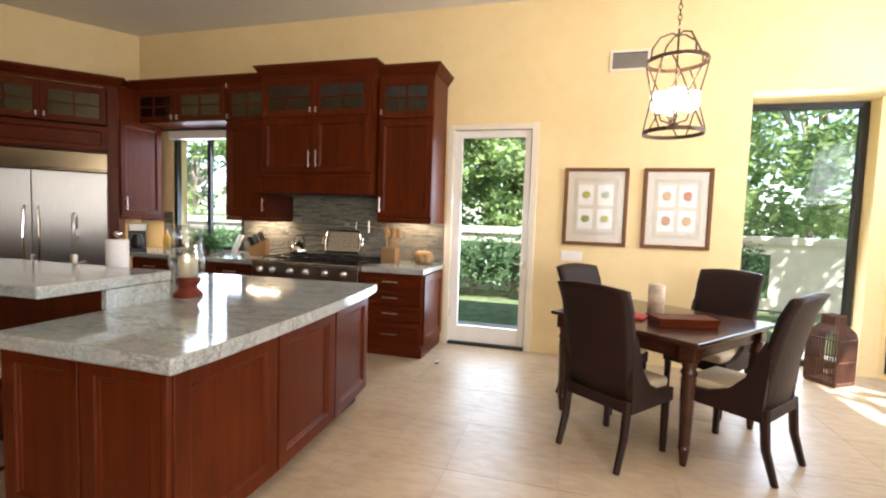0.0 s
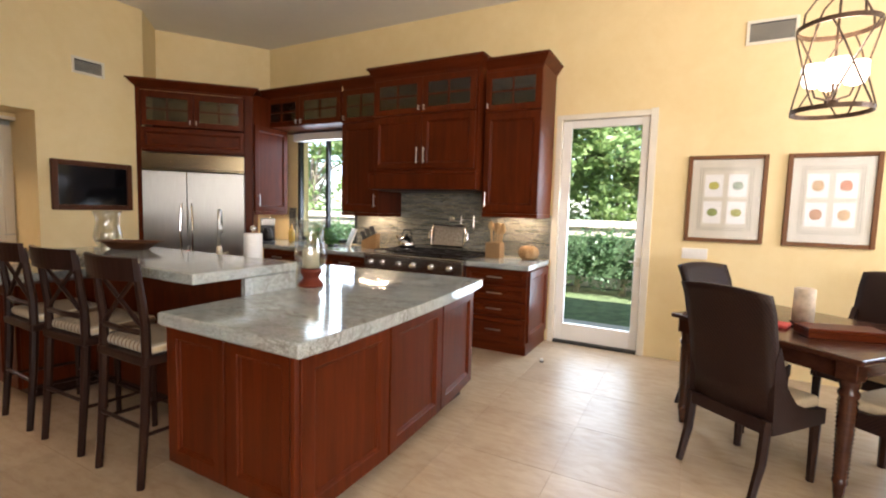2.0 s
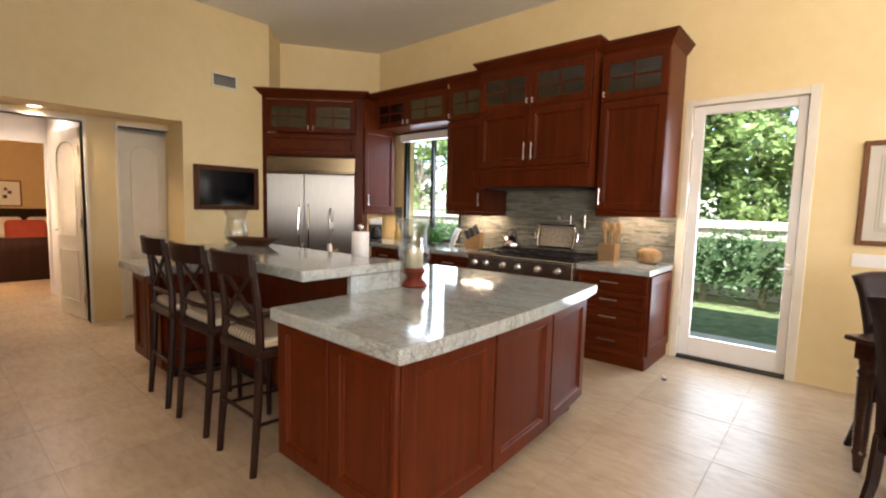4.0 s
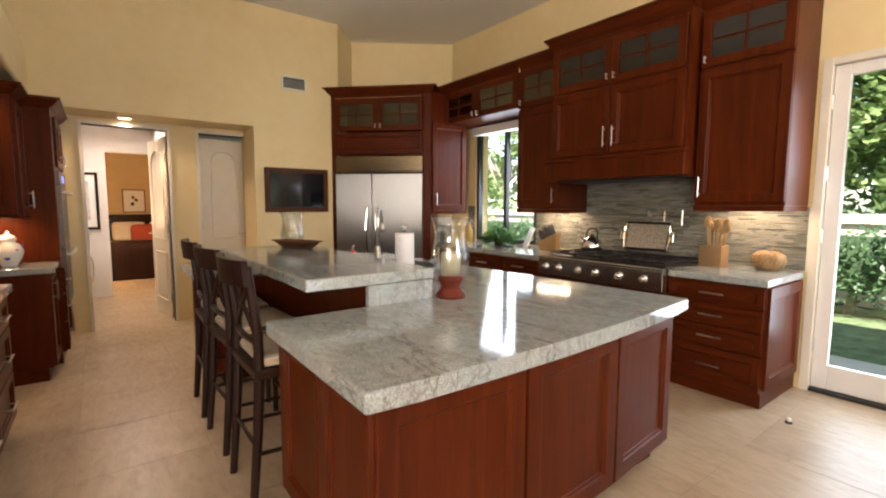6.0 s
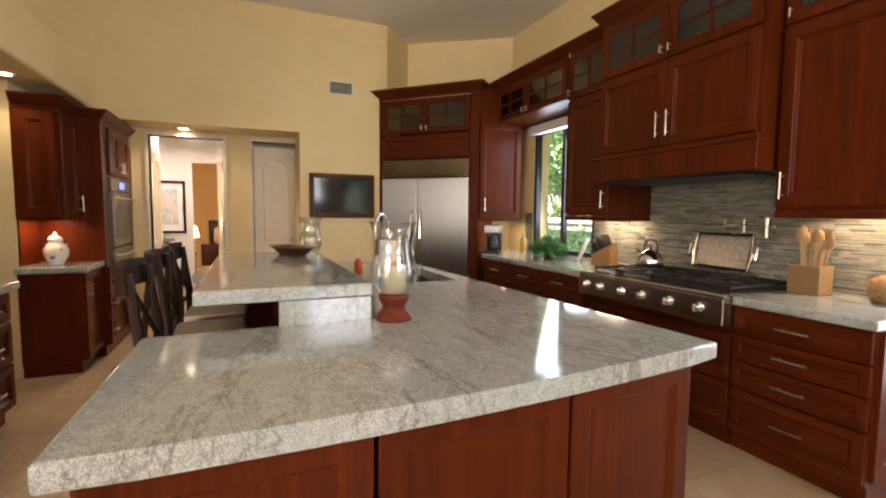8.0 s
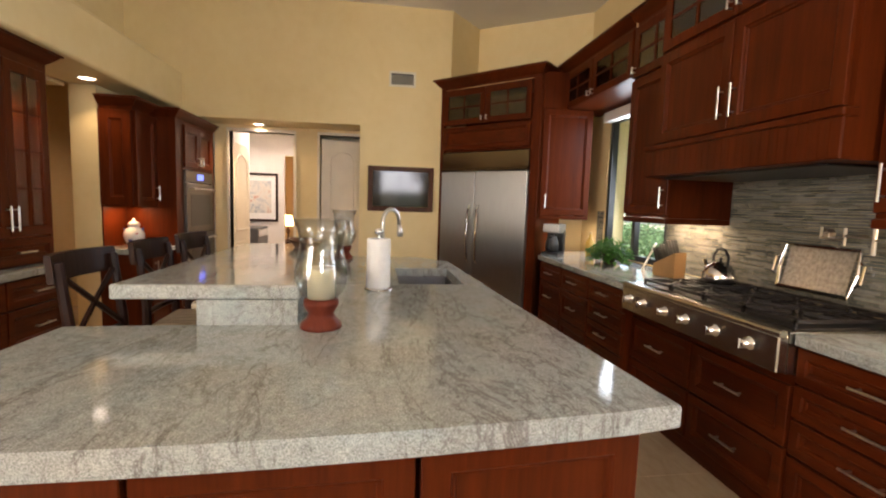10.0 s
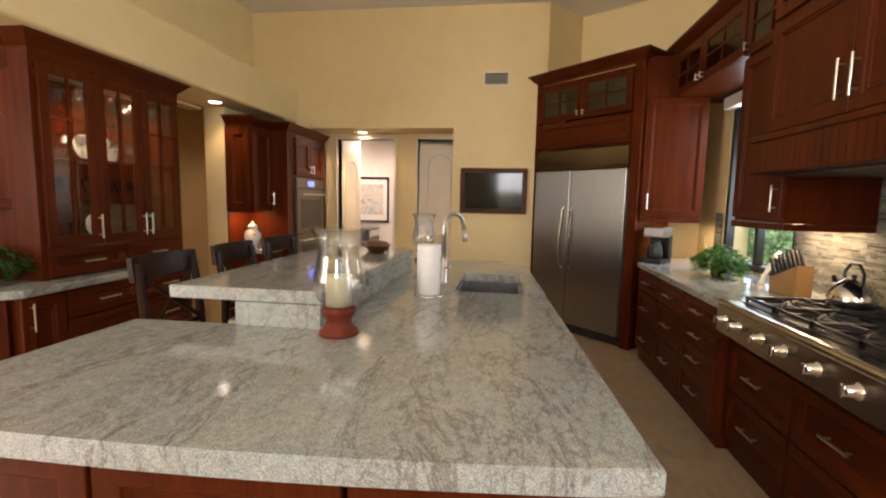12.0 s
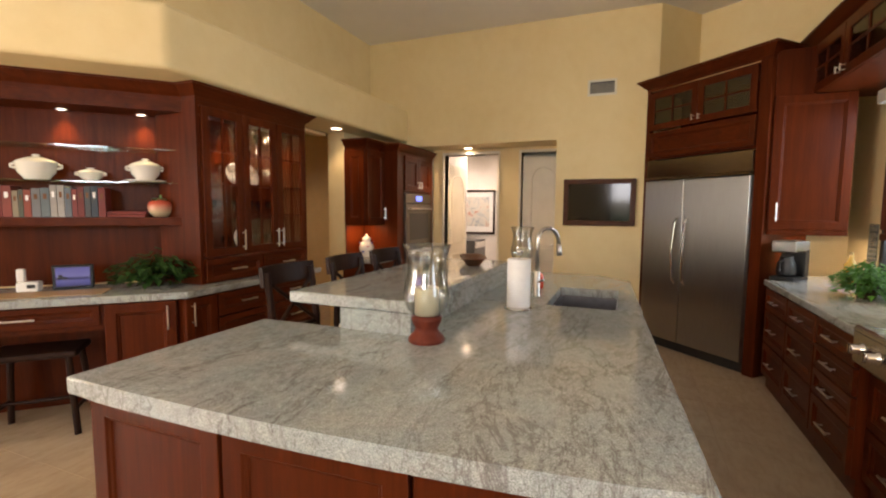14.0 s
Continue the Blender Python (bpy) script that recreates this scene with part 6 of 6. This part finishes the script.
def ring(z, r, hgt):
    bm = bmesh.new()
    return lathe([(r - 0.008, z - hgt / 2), (r, z - hgt / 2), (r, z + hgt / 2), (r - 0.008, z + hgt / 2), (r - 0.008, z - hgt / 2)], 48, bm)

Z0, Z1, RR = 2.025, 2.50, 0.195
part("bottom_ring", ring(Z0, RR, 0.026), BRONZE, pd)
part("top_ring", ring(Z1, RR, 0.026), BRONZE, pd)
for k in range(8):
    a0 = k // 2 * math.pi / 2 + 0.3
    pth = []
    for i in range(9):
        t = i / 8
        a = a0 + (t - 0.5) * math.pi * 0.42 * (1 if k % 2 else -1)
        r = RR - 0.035 * math.sin(math.pi * t)
        pth.append((r * math.cos(a), r * math.sin(a), Z0 + (Z1 - Z0) * t))
    part("cage_bar", tube(pth, 0.005, 6), BRONZE, pd)
for k in range(4):
    a = k * math.pi / 2 + 0.4
    part("dome_bar", tube([(RR * q * math.cos(a), RR * q * math.sin(a), z) for q, z in ((0.98, Z1), (0.95, Z1 + 0.07), (0.68, Z1 + 0.15), (0.25, Z1 + 0.185), (0, Z1 + 0.175))], 0.006, 6), BRONZE, pd)
part("stem", tube([(0, 0, 2.080), (0, 0, Z1 + 0.22)], 0.007), BRONZE, pd)
part("hub", lathe([(0, 2.060), (0.03, 2.070), (0.035, 2.085), (0.012, 2.105), (0, 2.110)], 16), BRONZE, pd)
for k in range(4):
    a = k * math.pi / 2
    ca, sa = math.cos(a), math.sin(a)
    arm = part("arm", tube([(0.02 * ca, 0.02 * sa, 2.090), (0.08 * ca, 0.08 * sa, 2.110), (0.095 * ca, 0.095 * sa, 2.160)], 0.006, 6), BRONZE, pd)
    part("shade", lathe([(0.016, 2.165), (0.045, 2.175), (0.062, 2.215), (0.060, 2.295), (0.056, 2.295), (0.058, 2.215), (0.04, 2.180), (0.016, 2.170)], 20, None, 0.095 * ca, 0.095 * sa), FROST, arm, "glowing frosted glass shade", True)
cb = bmesh.new()
zc, k = 2.76, 0
while zc < 3.62:
    loop = [(0.012 * math.cos(t) * (1 if k % 2 else 0), 0.012 * math.cos(t) * (0 if k % 2 else 1), zc + 0.022 * math.sin(t)) for t in [2 * math.pi * i / 10 for i in range(11)]]
    tube(loop, 0.003, 5, cb, False)
    zc += 0.034
    k += 1
part("chain", cb, BRONZE, pd)
part("canopy", lathe([(0.0, 3.61), (0.05, 3.615), (0.065, 3.64), (0.065, 3.649)], 24), BRONZE, pd)
lamp("pendant_glow", "POINT", pose(PX, PY, 2.42), 3.4, (1.0, 0.8, 0.55), 0.12)

# pictures on the north wall
MATB = plain("picture_mat", (0.66, 0.62, 0.52), 0.8, 0, 0.04)
LINE = plain("mat_line", (0.30, 0.28, 0.20), 0.8)
def print_picture(m, fruits, label):
    pic = thing("framed_print", m, label, "picture", "botanical prints")
    w, h = 0.61, 0.78
    part("frame", boxes(((0, -0.03, 0), (0.035, 0, h)), ((w - 0.035, -0.03, 0), (w, 0, h)), ((0.035, -0.03, 0), (w - 0.035, 0, 0.035)), ((0.035, -0.03, h - 0.035), (w - 0.035, 0, h)), bev=0.005), WALNUT, pic)
    part("mat_board", boxes(((0.036, -0.014, 0.036), (w - 0.036, -0.002, h - 0.036))), MATB, pic)
    for a, z0 in ((0.10, 0.016), (0.118, 0.0165)):
        zz0, zz1 = a + 0.01, h - a - 0.01
        part("mat_line", boxes(((a, -z0, zz0), (a + 0.004, -0.0145, zz1)), ((w - a - 0.004, -z0, zz0), (w - a, -0.0145, zz1)), ((a, -z0, zz0), (w - a, -0.0145, zz0 + 0.004)), ((a, -z0, zz1 - 0.004), (w - a, -0.0145, zz1))), LINE, pic)
    for i in range(4):
        cx, cz = (0.213, 0.397)[i % 2], (0.27, 0.51)[i // 2]
        sh = part("print_sheet", boxes(((cx - 0.072, -0.0175, cz - 0.10), (cx + 0.072, -0.0148, cz + 0.10))), PAPER, pic)
        fr2 = lathe([(0, 0.0025), (0.8, 0.002), (1, 0)], 20)
        for vv in fr2.verts:
            vv.co.x *= 0.042
            vv.co.y *= 0.036 if fruits[0] else 0.046
        col = fruits[1][i]
        part("painted_fruit", fr2, plain("fruit_ink", col, 0.8, 0, 0.4, 60), sh).matrix_local = pose(cx, -0.0177, cz, 90)
    part("pane", boxes(((0.036, -0.024, 0.036), (w - 0.036, -0.022, h - 0.036))), PICGLASS, pic).visible_shadow = False

print_picture(pose(-0.075, 8.598, 1.166), (True, [(0.30, 0.34, 0.12), (0.42, 0.42, 0.14), (0.45, 0.42, 0.10), (0.36, 0.42, 0.32)]), "framed print of four green melons in walnut frame")
print_picture(pose(0.672, 8.598, 1.166), (False, [(0.50, 0.28, 0.16), (0.60, 0.42, 0.24), (0.58, 0.40, 0.22), (0.55, 0.25, 0.15)]), "framed print of four pears in walnut frame")
sw = thing("light_switch", pose(-0.082, 8.598, 0.998), "white four-gang light switch plate on the wall", "switch")
part("plate", boxes(((0, -0.008, 0), (0.21, 0, 0.10)), bev=0.003), WHITE, sw)
for k in range(4):
    part("rocker", boxes(((0.018 + k * 0.047, -0.012, 0.025), (0.048 + k * 0.047, -0.0085, 0.075)), bev=0.001), WHITE, sw)

def air_vent(m, w, h, label):
    av = thing("air_vent", m, label, "vent", "wall vents")
    part("frame", boxes(((0, -0.012, 0), (0.025, 0, h)), ((w - 0.025, -0.012, 0), (w, 0, h)), ((0.025, -0.012, 0), (w - 0.025, 0, 0.025)), ((0.025, -0.012, h - 0.025), (w - 0.025, 0, h)), bev=0.002), TRIM, av)
    part("backing", boxes(((0.025, -0.002, 0.025), (w - 0.025, -0.0005, h - 0.025))), BLACK, av)
    n = int((h - 0.05) / 0.016)
    for k in range(n):
        part("slat", boxes(((0.026, -0.010, 0.028 + k * 0.016), (w - 0.026, -0.004, 0.037 + k * 0.016))), plain("vent_grey", (0.30, 0.28, 0.235), 0.5) if k == 0 else bpy.data.materials["vent_grey"], av)

air_vent(pose(0.294, 8.599, 2.885), 0.37, 0.205, "white louvred air vent high on the plaster wall")
air_vent(pose(WX, 6.26, 2.74, 0, 0, 90), 0.31, 0.175, "small louvred air vent above the television")
tv = thing("television", pose(WX, 6.03, 1.28, 0, 0, 90), "wall-mounted television in a dark wooden frame", "television")
TVF = wood("tv_frame_wood", (0.05, 0.018, 0.010), (0.12, 0.045, 0.022))
part("frame", boxes(((0, -0.045, 0), (0.055, -0.001, 0.53)), ((0.725, -0.045, 0), (0.78, -0.001, 0.53)), ((0.055, -0.045, 0), (0.725, -0.001, 0.055)), ((0.055, -0.045, 0.475), (0.725, -0.001, 0.53)), bev=0.006), TVF, tv)
TVS = plain("dark_screen", (0.004, 0.004, 0.005), 0.08, 0, 0.05)
TVS.node_tree.nodes["Principled BSDF"].inputs["Specular IOR Level"].default_value = 0.3
part("screen", boxes(((0.056, -0.03, 0.056), (0.724, -0.002, 0.474))), TVS, tv)

# slatted cane lantern by the window
jg = thing("floor_lantern", pose(2.36, 8.66, 0, 0, 0, 35), "bottle-shaped brown cane floor lantern with upright slats", "lantern")
CANE = wood("brown_cane", (0.055, 0.026, 0.017), (0.15, 0.075, 0.05))

def square_ring(r, z, thick):
    return tube([(-r, -r, z), (r, -r, z), (r, r, z), (-r, r, z), (-r, -r, z)], thick, 6)

part("base", boxes(((-0.132, -0.132, 0.0), (0.132, 0.132, 0.025)), bev=0.006), CANE, jg)
for r, z in ((0.128, 0.03), (0.128, 0.22), (0.128, 0.42), (0.062, 0.55), (0.062, 0.625)):
    part("ring", square_ring(r, z, 0.009), CANE, jg)
for side in range(4):
    turn = pose(0, 0, 0, 0, 0, 90 * side)
    for k in range(12):
        u = -1 + 2 * k / 12
        pts = [(u * 0.128, -0.128, 0.02), (u * 0.128, -0.128, 0.42), (u * 0.116, -0.116, 0.475), (u * 0.078, -0.078, 0.525), (u * 0.062, -0.062, 0.55), (u * 0.062, -0.062, 0.63)]
        part("slat", tube([tuple(turn @ Vector(p)) for p in pts], 0.006 if k % 12 else 0.010, 5), CANE, jg)

# ---- hall, pantry and bedroom ----
def panel_door(name, m, w, h, label, hinge_left=True):
    d = thing(name, m, label, "door", kind="structure")
    part("leaf", boxes(((0, 0, 0.012), (w, 0.04, h)), bev=0.003), TRIM, d)
    for z0, z1, arch in ((0.20, 0.78, False), (0.95, h - 0.14, True)):
        x0, x1 = 0.12, w - 0.12
        pth = [(x0, -0.003, z0), (x1, -0.003, z0), (x1, -0.003, z1 - (0.16 if arch else 0))]
        if arch:
            pth += [((x0 + x1) / 2 + (x1 - x0) / 2 * math.cos(t), -0.003, z1 - 0.16 + 0.16 * math.sin(t)) for t in [math.pi * i / 10 for i in range(1, 10)]]
        pth += [(x0, -0.003, z1 - (0.16 if arch else 0)), (x0, -0.003, z0)]
        part("panel_moulding", tube(pth, 0.009, 6), TRIM, d)
    hx = 0.0 if hinge_left else w
    for zz in (0.25, 1.1, h - 0.25):
        part("hinge", tube([(hx, -0.006, zz - 0.05), (hx, -0.006, zz + 0.05)], 0.008, 6), NICKEL, d)
    kx = w - 0.07 if hinge_left else 0.07
    part("lever", tube([(kx, 0, 1.0), (kx, -0.05, 1.0), (kx + (-0.09 if hinge_left else 0.09), -0.05, 1.0)], 0.008), NICKEL, d)
    return d

panel_door("door_2", pose(-7.255, 4.98, 0, 0, 0, 8.2), 0.74, 2.15, "cream painted door with arched panel standing open", False)
panel_door("door_3", pose(-6.42, 5.43, 0, 0, 0, 97), 0.54, 2.15, "cream painted arched panel door slightly ajar")
panel_door("door_4", pose(-7.42, 4.138, 0, 0, 0, 180), -0.74 + 1.48, 2.1, "cream painted arched panel door in the hall wall").matrix_world = pose(-6.60, 4.31, 0, 0, 0, 180)
for n, (ya, yb) in enumerate(((4.34, 5.10), (5.42, 5.97))):
    structure("trim_%d" % (n + 1), boxes(((RX + 0.012, ya - 0.03, 0), (RX - 0.15, ya, 2.2)), ((RX + 0.012, yb, 0), (RX - 0.15, yb + 0.03, 2.2)), ((RX + 0.012, ya - 0.03, 2.2), (RX - 0.15, yb + 0.03, 2.235))), TRIM, "cream painted door lining in the hall recess", "trim")
hp = thing("framed_print", pose(-8.617, 3.79, 1.00, 0, 0, 90), "large framed pastel print on the hall wall", "picture")
part("frame", boxes(((0, -0.03, 0), (0.035, 0, 0.82)), ((0.625, -0.03, 0), (0.66, 0, 0.82)), ((0.035, -0.03, 0), (0.625, 0, 0.035)), ((0.035, -0.03, 0.785), (0.625, 0, 0.82))), ESPRESSO, hp)
ART, nt, b = material("pastel_art")
n = noise_tex(nt, coords(nt), 7, 3, 0.6, 1.0)
nt.links.new(ramp(nt, n, [(0.3, (0.30, 0.36, 0.42)), (0.45, (0.62, 0.60, 0.55)), (0.55, (0.66, 0.62, 0.55)), (0.68, (0.50, 0.22, 0.16))]), b.inputs["Base Color"])
part("mat_board", boxes(((0.036, -0.012, 0.036), (0.624, -0.002, 0.784))), PAPER, hp)
part("artwork", boxes(((0.11, -0.016, 0.14), (0.55, -0.0125, 0.69))), ART, hp)
# appliance shape put where a striped bench stands below the print
wm = thing("washing_machine", pose(-7.86, 4.30, 0, 0, 0, 180), "dark washing machine shape standing in for a hall bench", "washing machine")
part("body", boxes(((0, 0.0, 0.03), (0.66, 0.6, 0.92)), bev=0.012, seg=2), plain("graphite_paint", (0.12, 0.12, 0.125), 0.3, 0.5), wm)
part("door", lathe([(0, 0.05), (0.15, 0.045), (0.20, 0.03), (0.22, 0.0)], 28), CHROME, wm, "", True).matrix_local = pose(0.33, 0.0, 0.45, 90)
part("control_panel", boxes(((0.03, -0.012, 0.78), (0.63, -0.001, 0.89)), bev=0.004), CHROME, wm)
bd = thing("bed", pose(-12.28, 4.53, 0), "dark sleigh bed with white and red pillows", "bed")
part("frame", boxes(((0.05, 0.0, 0.10), (2.0, 1.5, 0.35))), ESPRESSO, bd)
part("footboard", prism(bmesh.new(), [(2.0, -0.02), (2.08, -0.02), (2.08, 1.52), (2.0, 1.52)], 0, 0.72, 0.03, 3), ESPRESSO, bd)
part("headboard", prism(bmesh.new(), [(-0.05, -0.02), (0.04, -0.02), (0.04, 1.52), (-0.05, 1.52)], 0, 1.15, 0.03, 3), ESPRESSO, bd)
part("mattress", boxes(((0.06, 0.03, 0.351), (1.98, 1.47, 0.60)), bev=0.05, seg=3), LINEN, bd)
for k, (y, c) in enumerate(((0.40, CERAMIC), (1.05, CERAMIC), (0.72, plain("red_pillow", (0.45, 0.08, 0.05), 0.8)))):
    pw = tagged(part("pillow", boxes(((-0.10, -0.30, -0.20), (0.10, 0.30, 0.20)), bev=0.08, seg=3), c, None, "", True), "plump pillow propped on the bed", "pillow", "bed pillows")
    pw.matrix_world = pose(-12.0 + (0.2 if k == 2 else 0), 4.53 + y, 0.80 if k < 2 else 0.75, 0, -20, 0)
bp = thing("framed_print", pose(-12.397, 4.86, 1.19, 0, 0, 90), "small framed leaf print over the bed", "picture")
part("frame", boxes(((0, -0.025, 0), (0.02, 0, 0.5)), ((0.40, -0.025, 0), (0.42, 0, 0.5)), ((0.02, -0.025, 0), (0.40, 0, 0.02)), ((0.02, -0.025, 0.48), (0.40, 0, 0.5))), WALNUT, bp)
part("sheet", boxes(((0.021, -0.012, 0.021), (0.399, -0.002, 0.479))), PAPER, bp)
part("leaf_motif", boxes(((0.15, -0.0145, 0.15), (0.21, -0.0125, 0.22)), ((0.22, -0.0145, 0.24), (0.28, -0.0125, 0.30)), ((0.17, -0.0145, 0.30), (0.22, -0.0125, 0.36))), BLACK, bp)
ns = thing("nightstand", pose(-9.75, 4.22, 0), "small dark bedside table", "table")
part("top", boxes(((-0.2, -0.2, 0.55), (0.25, 0.25, 0.58)), bev=0.004), ESPRESSO, ns)
part("body", boxes(((-0.18, -0.18, 0.05), (0.23, 0.23, 0.549))), ESPRESSO, ns)
bl = thing("bedside_lamp", pose(-9.62, 4.43, 0.581), "glowing bedside lamp with a cream shade", "lamp")
part("base", lathe([(0, 0), (0.07, 0), (0.07, 0.015), (0.03, 0.03), (0.02, 0.12), (0.045, 0.2), (0.02, 0.3)], 18), BRONZE, bl, "", True)
part("shade", lathe([(0.12, 0.30), (0.07, 0.50)], 24), emit("shade_glow", (1.0, 0.66, 0.28), 2.2), bl, "", True)
lamp("bedside_glow", "POINT", pose(-9.62, 4.43, 1.14), 18, (1.0, 0.68, 0.35), 0.1)

# dining room glimpsed through the doorway
dc = thing("sideboard", pose(-5.54, 0.75, 0), "dark wooden sideboard in the dining room", "sideboard")
part("body", boxes(((0, 0, 0.1), (1.6, 0.45, 0.86)), bev=0.006), ESPRESSO, dc)
part("top", boxes(((-0.03, -0.03, 0.861), (1.63, 0.48, 0.90)), bev=0.006), ESPRESSO, dc)
for x in (0.02, 1.53):
    part("leg", boxes(((x, 0.02, 0), (x + 0.05, 0.07, 0.099))), ESPRESSO, dc)
sc2 = thing("screen_painting", pose(-3.94, 0.435, 1.0, 0, 0, 180), "large pale painted panel with dark frame", "picture")
part("frame", boxes(((0, -0.02, 0), (1.6, 0, 0.03)), ((0, -0.02, 1.0), (1.6, 0, 1.03)), ((0, -0.02, 0.03), (0.03, 0, 1.0)), ((1.57, -0.02, 0.03), (1.6, 0, 1.0))), ESPRESSO, sc2)
part("panel", boxes(((0.031, -0.01, 0.031), (1.569, -0.001, 0.999))), plain("gold_paper", (0.55, 0.42, 0.25), 0.7, 0, 0.25, 4), sc2)
# fixture added out of view to brighten the dining room
downlight("ceiling_downlight", pose(-4.64, 1.73, 2.699), 0.07, "added warm downlight out of view in the dining room", 28, 150)

# small rubber stop on the floor by the drawers
stop = thing("door_stop", pose(-1.17, 7.86, 0.0), "small dark rubber door stop on the stone floor", "door stop")
part("base", lathe([(0, 0.012), (0.018, 0.010), (0.022, 0.0)], 16), BLACK, stop, "", True)
part("bumper", lathe([(0, 0.034), (0.012, 0.032), (0.014, 0.020), (0.010, 0.0125)], 14), PAPER, stop, "pale rubber bumper", True)
